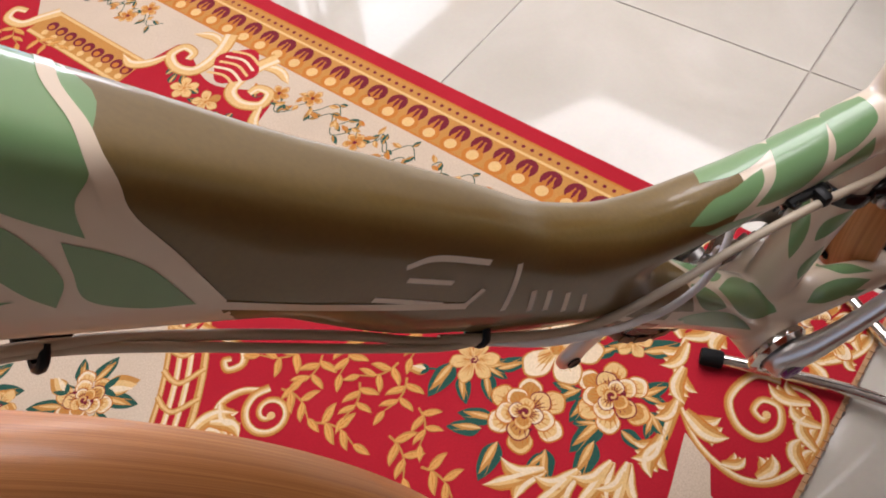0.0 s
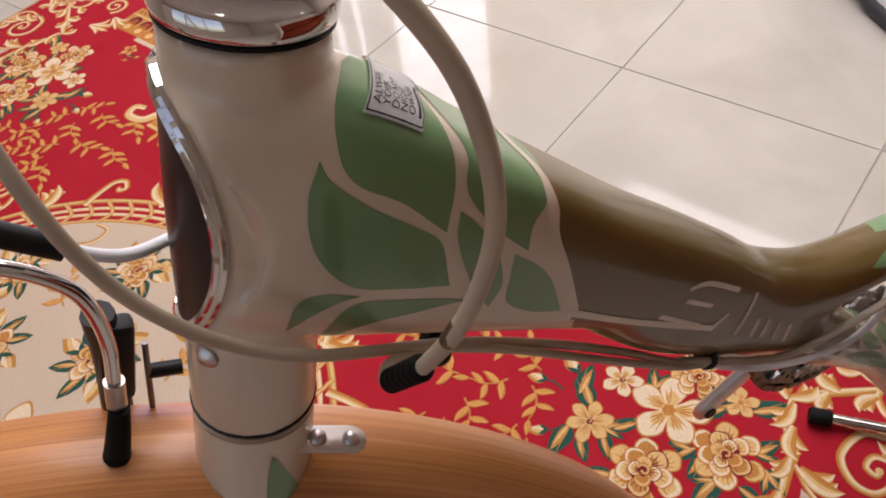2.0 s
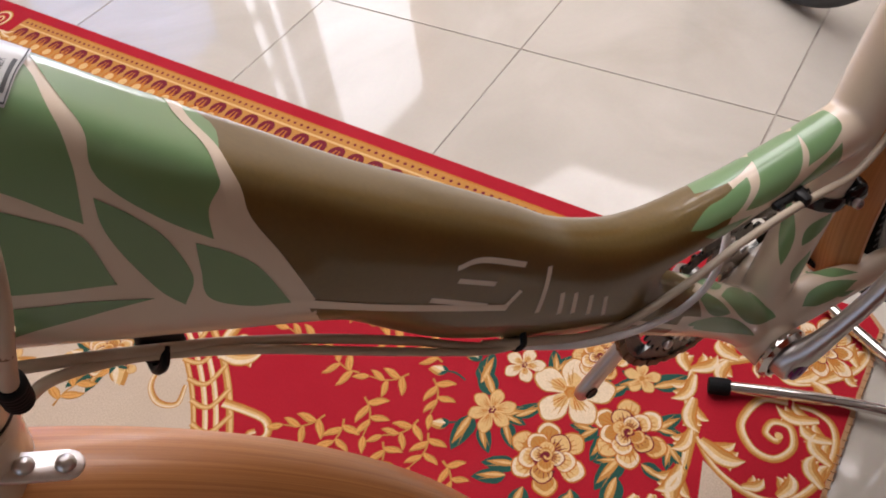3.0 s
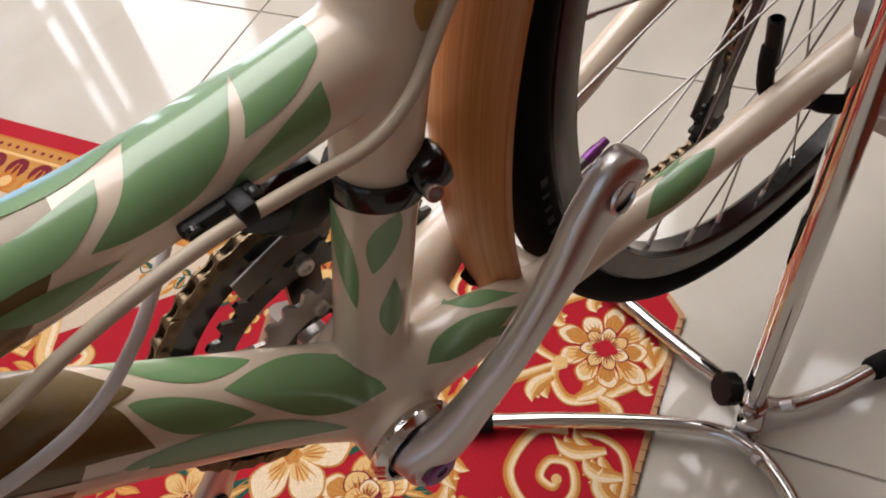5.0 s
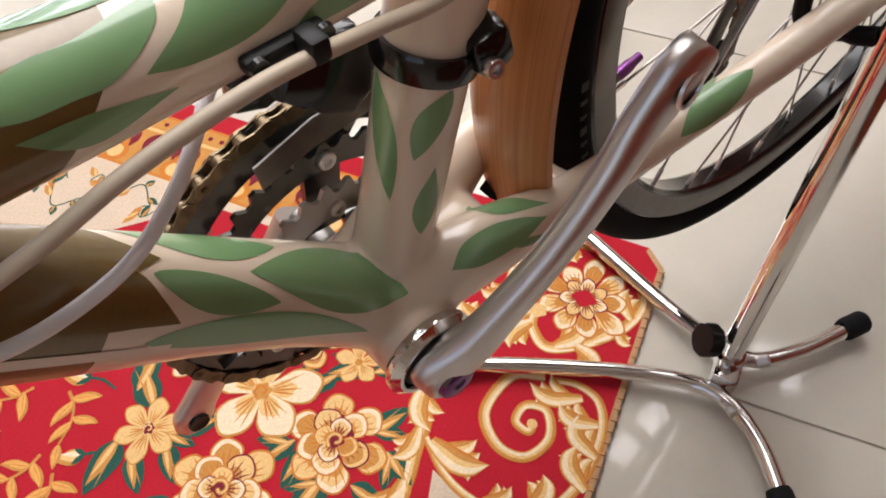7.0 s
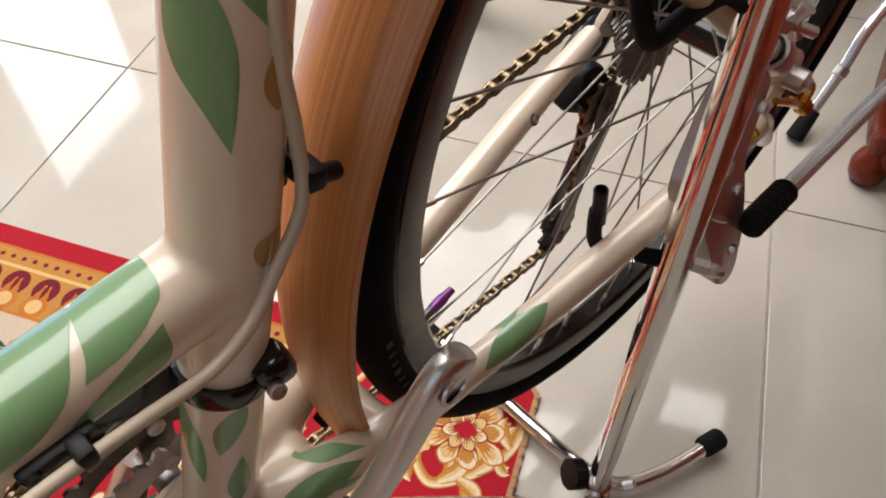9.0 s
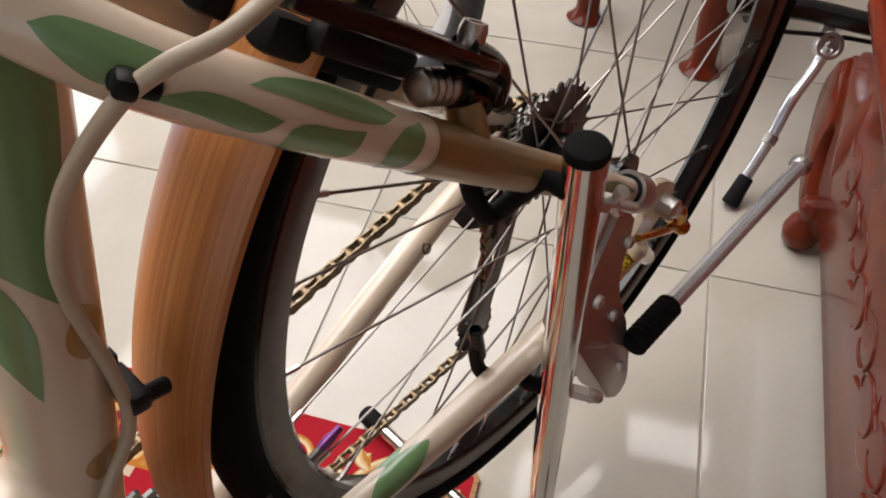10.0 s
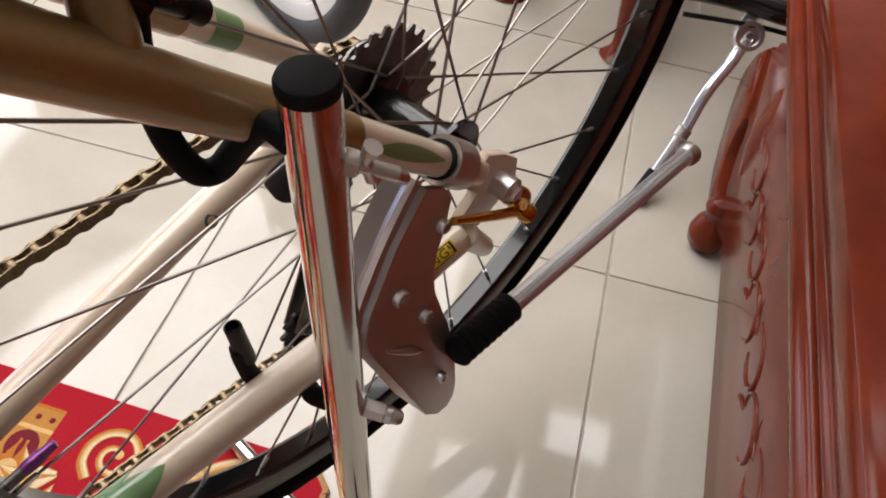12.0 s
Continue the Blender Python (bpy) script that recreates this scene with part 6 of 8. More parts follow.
part("wing_nut", tube([(0.3095, -0.1025, 0.6200), (0.3085, -0.1005, 0.6145), (0.3090, -0.1005, 0.6100), (0.3110, -0.1015, 0.6040)], lambda s: 0.0020 + 0.0018 * abs(2 * s - 1), 10, 16), "polished", hook)
part("hook_washer", rod((0.3005, -0.0925, 0.6135), (0.3022, -0.0940, 0.6128), 0.0074, n=18), "polished", hook)
h1 = at_height(0.432)
hook = part("lower_hook", tube([h1 + Vector((-0.004, 0.008, 0)), h1 + Vector((-0.006, 0.018, -0.004)), (0.300, -0.064, 0.425), (0.290, -0.053, 0.425), (0.2815, -0.0455, 0.434), (0.278, -0.0435, 0.452), (0.277, -0.043, 0.466)], lambda s: 0.0058 - 0.0012 * s, 14, 50), "rubber", stand, "black rubber-covered hook")
part("hook_nut", rod(h1 + Vector((0.006, -0.008, 0)), h1 + Vector((0.012, -0.018, -0.002)), 0.0054, n=6), "polished", hook)
part("dome_nut", lathe([(0, 0.010), (0.0024, 0.0097), (0.0040, 0.008), (0.0044, 0.004), (0.0050, 0.0035), (0.0050, 0.0), (0, 0)], h1 + Vector((0.012, -0.018, -0.002)), (0.5, -0.85, -0.15), 18), "polished", hook)

# ---------------------------------------------------------------- carved seat beside the bicycle
FN = Vector((-E1.y, E1.x, 0))


def fp(u, n, z):
    """A point from the seat's own axes: along its front, out from it, up."""
    return E1 * u + FN * n + Vector((0, 0, z))


carved = thing("carved_seat", "dark red lacquered seat with a scroll-carved apron", "seat", tuple(fp(0.5, -0.75, 0)))


def front_slab(outline, n0, n1, name, label="", bevel=0.004):
    bm = bmesh.new()
    a = [bm.verts.new(fp(u, n0, z)) for u, z in outline]
    b = [bm.verts.new(fp(u, n1, z)) for u, z in outline]
    k = len(outline)
    bm.faces.new(a)
    bm.faces.new(b[::-1])
    side = []
    for i in range(k):
        bm.faces.new((a[i], b[i], b[(i + 1) % k], a[(i + 1) % k]))
    bmesh.ops.recalc_face_normals(bm, faces=bm.faces)
    es = [e for e in bm.edges if abs((e.verts[0].co - e.verts[1].co).dot(FN)) < 1e-6]
    bmesh.ops.bevel(bm, geom=es, offset=bevel, segments=2, affect="EDGES", profile=0.5)
    return part(name, bm, "redwood", carved, label)


apron = front_slab([(-0.55, 0.090), (0.45, 0.090), (0.72, 0.095), (0.835, 0.088), (0.868, 0.100), (0.892, 0.130), (0.908, 0.166), (0.930, 0.166), (0.985, 0.243), (0.962, 0.252), (0.950, 0.272), (0.905, 0.296), (0.885, 0.318), (0.840, 0.335), (-0.55, 0.335)],
                   -0.505, -0.545, "apron", "apron carved with a running scroll")
front_slab([(0.985, 0.241), (1.028, 0.205), (1.052, 0.165), (1.054, 0.132), (1.036, 0.098), (1.000, 0.062), (0.962, 0.036), (0.900, 0.022), (0.872, 0.040), (0.915, 0.066), (0.940, 0.098), (0.944, 0.132), (0.932, 0.164)],
           -0.501, -0.549, "knee_bracket", "curved bracket below the apron's end", 0.008)
for z, r, n, end in ((0.330, 0.009, -0.503, 0.858), (0.348, 0.014, -0.496, 0.846), (0.372, 0.008, -0.499, 0.838)):
    part("moulding", tube([fp(-0.55, n, z), fp(end - 0.012, n, z), fp(end - 0.003, n - 0.002, z), fp(end, n - 0.006, z)], lambda s: r * (1.0 if s < 0.5 else 1.0 - 0.35 * (2 * s - 1) ** 6), 16, 24), "redwood", carved)
bm = bmesh.new()
wall_m = Matrix.Translation(fp(0.15, -0.527, 0.360)) @ ROT
add_box(bm, wall_m, (1.38, 0.050, 0.05), 0.006)
part("rail", bm, "redwood", carved)
bm = bmesh.new()
add_box(bm, Matrix.Translation(fp(0.18, -0.80, 0.402)) @ ROT, (1.50, 0.62, 0.036), 0.010)
part("seat_board", bm, "redwood", carved, "lacquered seat board")
bm = bmesh.new()
add_box(bm, Matrix.Translation(fp(0.86, -0.83, 0.50)) @ ROT, (0.07, 0.52, 0.16), 0.012)
part("arm_rest", bm, "redwood", carved)
bm = bmesh.new()
add_box(bm, Matrix.Translation(fp(0.18, -1.08, 0.62)) @ ROT, (1.46, 0.05, 0.42), 0.012)
part("backrest", bm, "redwood", carved)
for u in (-0.50, 0.842):
    for n in (-0.525, -1.05):
        g = part("cabriole_leg", tube([fp(u - 0.02, n - 0.03, 0.36), fp(u - 0.005, n - 0.016, 0.28), fp(u + 0.004, n - 0.004, 0.20), fp(u - 0.004, n - 0.006, 0.12), fp(u + 0.002, n + 0.004, 0.05), fp(u + 0.006, n + 0.016, 0.018)],
                                      lambda s: 0.034 - 0.014 * s + 0.006 * math.sin(6 * s), 16, 40), "redwood", carved, "curved leg with a ball foot")
        c = fp(u + 0.008, n + 0.018, 0.030)
        part("ball_foot", lathe([(0.001, -0.030), (0.016, -0.029), (0.025, -0.018), (0.028, 0.0), (0.023, 0.018), (0.016, 0.027), (0.017, 0.034), (0.020, 0.046), (0.014, 0.058), (0.001, 0.062)], c, (0, 0, 1), 20), "redwood", g)


def scroll(u, z, turn, size, flip):
    """One open curl of the shallow carving, its end rolled in."""
    pts = []
    for k in range(30):
        s = k / 29
        g = turn + flip * 4.4 * s
        r = size * (1 - 0.45 * s ** 3)
        pts.append(fp(u + r * math.cos(g) * 1.5, -0.5052, z + r * math.sin(g)))
    return tube(pts, lambda s: 0.0013 + 0.0016 * math.sin(math.pi * s), 8, 58)


for k in range(9):
    u, side = 0.250 + 0.066 * k, -1 if k % 2 else 1
    part("carved_scroll", scroll(u, 0.208 + 0.006 * side, 0.9 + (0 if side > 0 else math.pi), 0.0255, side), "redwood", apron)
    part("carved_leaf", tube([fp(u + 0.020, -0.5052, 0.205 + 0.014 * side), fp(u + 0.038, -0.5048, 0.205 + 0.020 * side), fp(u + 0.050, -0.5052, 0.205 + 0.036 * side)], lambda s: 0.0022 * math.sin(math.pi * min(1, s + 0.08)) + 0.0004, 8, 16), "redwood", apron)


# ---------------------------------------------------------------- chair farther back
chair = thing("wooden_chair", "dark red wooden chair standing on the tiles", "chair", (1.42, 0.40, 0))
for x, y in ((1.275, 0.505), (1.272, 0.245), (1.56, 0.60), (1.60, 0.30)):
    part("leg", tube([(x, y, 0.0), (x + 0.004, y, 0.04), (x - 0.004, y, 0.16), (x + 0.01, y, 0.42)], lambda s: 0.027 + 0.012 * math.exp(-14 * s) - 0.004 * math.sin(5 * s), 14, 24), "redwood", chair)
bm = bmesh.new()
add_box(bm, Matrix.Translation((1.43, 0.41, 0.44)) @ pose(0, 0, 0, 0, 0, 8), (0.46, 0.42, 0.04), 0.012)
part("seat", bm, "redwood", chair)
bm = bmesh.new()
add_box(bm, Matrix.Translation((1.64, 0.45, 0.70)) @ pose(0, 0, 0, 0, 6, 8), (0.04, 0.42, 0.50), 0.012)
part("backrest", bm, "redwood", chair)

# ---------------------------------------------------------------- second bicycle
second = thing("bicycle", "black and white bicycle parked on its kickstand", "bicycle", (1.16, 0.05, 0))
kp, kt = Vector((1.162, 0.024, 0.208)), Vector((0.987, 0.029, 0.006))
kd = (kt - kp).normalized()
off2 = Vector((-0.007, 0.002, 0.004))
leg2 = part("kickstand", tube([kp, kp + kd * 0.035, kp + kd * 0.075 + off2, kp + kd * 0.105 + off2, kp + kd * 0.150, kp + kd * 0.225], lambda s: 0.0095 - 0.0012 * s, 16, 50), "bright_alloy", second, "alloy kickstand with a black rubber tip")
part("kickstand_tip", rod(kp + kd * 0.218, kt, 0.0115, 0.0140), "rubber", leg2)
part("leg_joint", rod(kp + kd * 0.146, kp + kd * 0.162, 0.0108), "alloy", leg2)
PW = Vector((-0.72, -0.42, 0.55)).normalized()
part("pivot", lathe([(0, 0.009), (0.006, 0.009), (0.0065, 0.006), (0.013, 0.006), (0.0145, 0.010), (0.0190, 0.010), (0.0205, 0.007), (0.0205, -0.012), (0, -0.012)], kp, PW, 32), "polished", leg2)
part("pivot_bolt", bolt(kp + PW * 0.008, PW, 0.0055, 0.004), "alloy", leg2)
part("pivot_plate", box(stretch(kp + Vector((0.004, 0.012, -0.006)), kp + Vector((0.030, 0.008, 0.030))) @ Matrix.Translation((0.016, 0, 0)), (0.050, 0.020, 0.024), 0.004), "alloy", leg2)
part("chain_stay", tube([(1.085, 0.155, 0.262), (1.16, 0.067, 0.250), (1.205, -0.045, 0.245), (1.30, -0.20, 0.245)], 0.016, 16), "gloss_black", second, "black frame stay")
part("chain_stay", tube([(1.13, 0.17, 0.285), (1.235, 0.075, 0.270), (1.29, -0.02, 0.262), (1.40, -0.16, 0.26)], 0.013, 14), "gloss_black", second)
part("mudguard_stay", tube([(1.10, 0.10, 0.232), (1.17, 0.02, 0.222), (1.21, -0.06, 0.218)], 0.0035, 8), "black", second)
part("white_bracket", slab([(-0.05, -0.03), (0.05, -0.03), (0.05, 0.02), (0.02, 0.03), (-0.05, 0.03)], 0.008, Matrix.Translation((1.34, 0.21, 0.10)) @ pose(0, 0, 0, 70, 0, -30), 0.002), "white", second)
part("bracket_hole", lathe([(0, 0.0046), (0.006, 0.0046), (0.010, 0.0052), (0.011, 0.004)], Matrix.Translation((1.34, 0.21, 0.10)) @ Vector((-0.01, 0, 0)), (pose(0, 0, 0, 70, 0, -30).to_3x3() @ Vector((0, 0, 1))), 18), "steel", second)
part("rear_reflector", box(Matrix.Translation((1.40, 0.20, 0.13)) @ pose(0, 0, 0, 0, 20, -30), (0.05, 0.03, 0.035), 0.006), "black", second)
wc, wa = Vector((0.900, 0.716, 0.296)), Vector((-0.982, 0.19, 0)).normalized()
prof = [(0.273 + 0.023 * math.cos(radians(g)), 0.024 * math.sin(radians(g))) for g in range(-150, 151, 20)]
w2 = part("front_wheel", lathe([(0.229, -0.010), (0.233, -0.013), (0.257, -0.014), (0.257, 0.014), (0.233, 0.013), (0.229, 0.010)], wc, wa, 72, closed=True), "white", second, "white rimmed front wheel")
part("tyre", lathe(prof, wc, wa, 90), "tyre_grey", w2, "grey tyre")
part("hub", lathe([(0, -0.05), (0.018, -0.05), (0.018, 0.05), (0, 0.05)], wc, wa, 20), "polished", w2)
wx = wa.cross(Vector((0, 0, 1))).normalized()
for k in range(24):
    g = 2 * math.pi * k / 24
    part("spoke", tube([wc + wa * (0.03 if k % 2 else -0.03) + (wx * math.cos(g + 0.5) + Vector((0, 0, 1)) * math.sin(g + 0.5)) * 0.02, wc + (wx * math.cos(g) + Vector((0, 0, 1)) * math.sin(g)) * 0.231], 0.001, 6), "spoke", w2)
for s in (-1, 1):
    part("fork_blade", tube([wc + wa * 0.055 * s, wc + wa * 0.05 * s + Vector((0.02, 0.05, 0.20)), wc + wa * 0.035 * s + Vector((0.05, 0.11, 0.40))], 0.011, 12), "white", second)
part("brake_cable", tube([(0.93, 0.46, 0.42), (0.90, 0.46, 0.36), (0.92, 0.44, 0.31), (0.97, 0.42, 0.31), (1.00, 0.42, 0.36), (0.99, 0.44, 0.45)], 0.004, 10, 40), "white_housing", second, "white cable loop")

# ---------------------------------------------------------------- the rug
rug = thing("rug", "red and beige floral rug with scrolls, roses and a banded border", "rug", tuple(CORNER))
RUG_A, RUG_B, PILE = 1.90, 2.24, 0.006


def rug_point(s, q, z=PILE):
    """s: inwards from the window-side edge; q: along it from the corner."""
    return CORNER - E1 * s + E2 * q + Vector((0, 0, z))


out = [(0.0, 0.022), (0.022, 0.0), (RUG_A - 0.022, 0.0), (RUG_A, 0.022), (RUG_A, RUG_B - 0.022), (RUG_A - 0.022, RUG_B), (0.022, RUG_B), (0.0, RUG_B - 0.022)]
bm = bmesh.new()
lo = [bm.verts.new(rug_point(s, q, 0.0)) for s, q in out]
hi = [bm.verts.new(rug_point(s, q)) for s, q in out]
bm.faces.new(hi)
for i in range(8):
    bm.faces.new((lo[i], lo[(i + 1) % 8], hi[(i + 1) % 8], hi[i]))
bmesh.ops.recalc_face_normals(bm, faces=bm.faces)
part("ground_weave", bm, "rug_red", rug, "red woven ground", smooth=False)


WOVEN = [0]


class Motif:
    """One woven figure, its colours laid in thin steps of pile."""

    def __init__(self, flip=False):
        self.bm, self.mats, self.flip = bmesh.new(), [], flip

    def put(self, pts, mat, layer):
        if mat not in self.mats:
            self.mats.append(mat)
        vs = []
        WOVEN[0] += 1
        for s, q in pts:
            q = RUG_B - q if self.flip else q
            vs.append(self.bm.verts.new(rug_point(s, q, PILE + 0.00022 * layer + 0.0000003 * (WOVEN[0] % 70))))
        f = self.bm.faces.new(vs)
        f.material_index = self.mats.index(mat)
        f.normal_update()
        if f.normal.z < 0:
            f.normal_flip()

    def leaf(self, s, q, ang, length, wide, mat, layer=4, bend=0.0, lobes=0):
        n = 12
        a, b = (math.cos(ang), math.sin(ang)), (-math.sin(ang), math.cos(ang))
        one, two = [], []
        for i in range(n + 1):
            t = i / n
            half = wide * math.sin(math.pi * t ** 0.8) * (1 + 0.16 * lobes * math.sin(9 * t))
            off = bend * length * math.sin(math.pi * t * 0.5) ** 2
            x, y = length * t, off
            one.append((s + a[0] * x + b[0] * (y + half), q + a[1] * x + b[1] * (y + half)))
            two.append((s + a[0] * x + b[0] * (y - half), q + a[1] * x + b[1] * (y - half)))
        self.put(one[1:-1] + [one[-1]] + two[1:-1][::-1] + [one[0]], mat, layer)

    def blob(self, s, q, r, mat, layer=4, wave=0.0, k=5, squash=1.0, turn=0.0):
        n = 26
        self.put([(s + r * (1 + wave * math.cos(k * g + turn)) * math.cos(g), q + r * squash * (1 + wave * math.cos(k * g + turn)) * math.sin(g)) for g in [2 * math.pi * i / n for i in range(n)]], mat, layer)

    def stroke(self, way, wide, mat, layer=4, steps=0):
        rows = [tuple(p) for p in way]
        steps = steps or 10 * (len(rows) - 1)
        pts = [curve_at(rows, i / steps) for i in range(steps + 1)]
        prev = None
        for i, p in enumerate(pts):
            a, b = pts[max(0, i - 1)], pts[min(steps, i + 1)]
            d = math.hypot(b[0] - a[0], b[1] - a[1]) or 1.0
            w = (wide(i / steps) if callable(wide) else wide) / 2
            o = (-(b[1] - a[1]) / d * w, (b[0] - a[0]) / d * w)
            pair = ((p[0] + o[0], p[1] + o[1]), (p[0] - o[0], p[1] - o[1]))
            if prev:
                self.put((prev[0], pair[0], pair[1], prev[1]), mat, layer)
            prev = pair

    def done(self, name, label=""):
        ob = tagged(part(name, self.bm, self.mats[0], rug, label, smooth=False), kind="stuff")
        for extra in self.mats[1:]:
            ob.data.materials.append(M[extra])
        return ob


rng = random.Random(5)


def shift_way(rows, wide, share):
    """The line beside a stroke, at a share of its half width."""
    n = 8 * (len(rows) - 1)
    pts = [curve_at(rows, i / n) for i in range(n + 1)]
    out = []
    for i, p in enumerate(pts):
        a, b = pts[max(0, i - 1)], pts[min(n, i + 1)]
        d = math.hypot(b[0] - a[0], b[1] - a[1]) or 1.0
        w = wide(i / n) / 2 * share
        out.append((p[0] - (b[1] - a[1]) / d * w, p[1] + (b[0] - a[0]) / d * w))
    return out


def limb(m, rows, wide, layer=3.0, side=1, edge="rug_orange", body="rug_gold", shine="rug_white"):
    """A painted stroke: brown edge, gold body, a cream light and a white gleam along one side."""
    m.stroke(rows, wide, edge, layer)
    m.stroke(shift_way(rows, wide, 0.10 * side), lambda t: 0.86 * wide(t), body, layer + 0.12, 8 * (len(rows) - 1))
    m.stroke(shift_way(rows, wide, 0.26 * side), lambda t: 0.56 * wide(t), "rug_cream", layer + 0.24, 8 * (len(rows) - 1))
    m.stroke(shift_way(rows, wide, 0.44 * side), lambda t: 0.27 * wide(t), shine, layer + 0.36, 8 * (len(rows) - 1))


def bow(a, b, bend, n=5):
    """A bent line from a to b."""
    d = (b[0] - a[0], b[1] - a[1])
    return [(a[0] + d[0] * t - d[1] * bend * math.sin(math.pi * t ** 1.25), a[1] + d[1] * t + d[0] * bend * math.sin(math.pi * t ** 1.25)) for t in [i / (n - 1) for i in range(n)]]


def tapered(fat):
    return lambda t: fat * (0.22 + 0.78 * math.sin(math.pi * min(1.0, 0.10 + 0.78 * t))) * (1 if t < 0.72 else max(0.03, 1 - ((t - 0.72) / 0.28) ** 1.6))


def scroll_leaf(a, b, bend, fat, flip, lobes=2):
    """An acanthus leaf of a scroll: a main blade and shorter lobes that break away from its back."""
    m = Motif(flip)
    d = (b[0] - a[0], b[1] - a[1])
    size, ang = math.hypot(*d), math.atan2(d[1], d[0])
    way = bow(a, b, bend)
    side = 1 if bend > 0 else -1
    for k in range(lobes):
        for s_ in (-side, side) if k else (-side,):
            p = curve_at(way, 0.16 + 0.20 * k)
            g = ang + s_ * (0.62 - 0.10 * k)
            L = size * (0.62 - 0.12 * k)
            tip = (p[0] + L * math.cos(g), p[1] + L * math.sin(g))
            limb(m, bow(p, tip, -0.16 * s_), tapered(0.66 * fat), 2.8 + 0.1 * k, -s_)
    limb(m, way, tapered(fat), 3.4, side)
    return m.done("acanthus_leaf")


def acanthus(s, q, ang, size, count, spread, flip, wide=0.17):
    """A fan of pointed lobes that curl outwards from one root."""
    m = Motif(flip)
    for k in sorted(range(count), key=lambda k: -abs(k - (count - 1) / 2)):
        t = (k / (count - 1) - 0.5) * 2 if count > 1 else 0
        L = size * (1.05 - 0.30 * abs(t))
        g = ang + spread * t * 0.9
        limb(m, bow((s, q), (s + L * math.cos(g), q + L * math.sin(g)), -0.20 * t - 0.05), tapered(wide * 1.35 * size), 3 + 0.12 * k, -1 if t < 0 else 1)
    return m.done("acanthus_leaf")


def trunk(way, wide, flip, side=1):
    m = Motif(flip)
    limb(m, way, lambda t: wide * (0.72 + 0.4 * math.sin(math.pi * t)), 2.4, side)
    return m.done("scroll_stem")


def spiral(s, q, r, turn, way, flip, turns=1.55, wide=0.0105):
    m = Motif(flip)
    pts = []
    for k in range(17):
        t = k / 16
        g, rr = turn + way * 2 * math.pi * turns * t, r * (1 - t) ** 0.9 + 0.005 * t
        pts.append((s + rr * math.cos(g), q + rr * math.sin(g)))
    limb(m, pts, lambda t: wide * (1.05 - 0.45 * t), 3, way)
    m.blob(pts[-1][0], pts[-1][1], wide * 0.48, "rug_cream", 3.7)
    return m.done("scroll")


def scallop(s, q, ang, length, wide, notch, grow=1.0):
    """Outline of a petal, narrow at its root and wavy at its rim."""
    pts = []
    n = 15
    for i in range(n + 1):
        g = (i / n - 0.5) * 2
        rim = length * grow * (1 - 0.40 * abs(g) ** 2.6) * (1 + 0.6 * notch * math.cos(g * 6.5 + 0.7))
        a = ang + g * wide / length * 0.86
        pts.append((s + rim * math.cos(a), q + rim * math.sin(a)))
    root = 0.10 * length
    pts.append((s + root * math.cos(ang + 0.9), q + root * math.sin(ang + 0.9)))
    pts.append((s + root * math.cos(ang - 0.9), q + root * math.sin(ang - 0.9)))
    return pts


def petal(m, s, q, ang, length, wide, layer, tone="rug_cream", rim="rug_white", fold="rug_orange", dice=rng):
    """A woven petal: dark outline, toned body, pale wavy rim and fine folds from the root."""
    m.put(scallop(s, q, ang, length, wide, 0.045, 1.06), fold, layer)
    m.put(scallop(s, q, ang, length, wide * 0.93, 0.045), rim, layer + 0.05)
    c, d = s, q
    m.put(scallop(c, d, ang + 0.05, length * (0.80 + 0.06 * dice.random()), wide * 0.80, 0.06), tone, layer + 0.10)
    m.put(scallop(c, d, ang - 0.04, length * 0.56, wide * 0.56, 0.08), "rug_gold", layer + 0.15)
    for j in (-0.55, -0.18, 0.2, 0.55):
        g = ang + j * wide / length * 0.8
        L = length * (0.58 + 0.25 * dice.random())
        m.leaf(s + 0.12 * length * math.cos(g), q + 0.12 * length * math.sin(g), g, L, 0.017 * length + 0.0003, fold, layer + 0.20, 0.10 * j)


def rose(s, q, r, turn, flip):
    """A full-blown rose: three rings of ruffled petals, maroon folds between them and a curled heart."""
    m = Motif(flip)
    dice = random.Random(int(1000 * (s + 3 * q)))
    for ring, (n, far, length, wide) in enumerate(((6, 0.36, 0.72, 0.66), (5, 0.17, 0.60, 0.62), (4, 0.04, 0.42, 0.46))):
        for k in range(n):
            g = turn + 0.5 * ring + 2 * math.pi * (k + 0.25 * dice.random()) / n
            L = length * r * (0.9 + 0.2 * dice.random())
            petal(m, s + far * r * math.cos(g), q + far * r * math.sin(g), g, L, wide * r, 3.0 + 0.75 * ring + 0.11 * k,
                  ("rug_cream", "rug_gold", "rug_cream")[(k + ring) % 3], "rug_white" if (k + ring) % 2 else "rug_cream", "rug_maroon" if ring and k % 2 else "rug_orange", dice)
        if ring < 2:
            for k in range(3):
                g = turn + 1.9 * k + ring
                e = (0.50 - 0.18 * ring) * r
                m.stroke([(s + e * math.cos(g + w), q + e * math.sin(g + w)) for w in (0, 0.4, 0.8, 1.2)], lambda t: 0.17 * r * math.sin(math.pi * min(1, t + 0.04)) + 0.0003, "rug_maroon", 3.68 + 0.75 * ring)
    m.blob(s, q, 0.17 * r, "rug_maroon", 5.4, 0.16, 4, 1, turn)
    curl = [(s + 0.20 * r * math.cos(turn + 0.75 * k) * (1 - k / 10), q + 0.20 * r * math.sin(turn + 0.75 * k) * (1 - k / 10)) for k in range(9)]
    m.stroke(curl, 0.085 * r, "rug_gold", 5.6)
    m.stroke(curl, 0.035 * r, "rug_cream", 5.8)
    return m.done("rose")


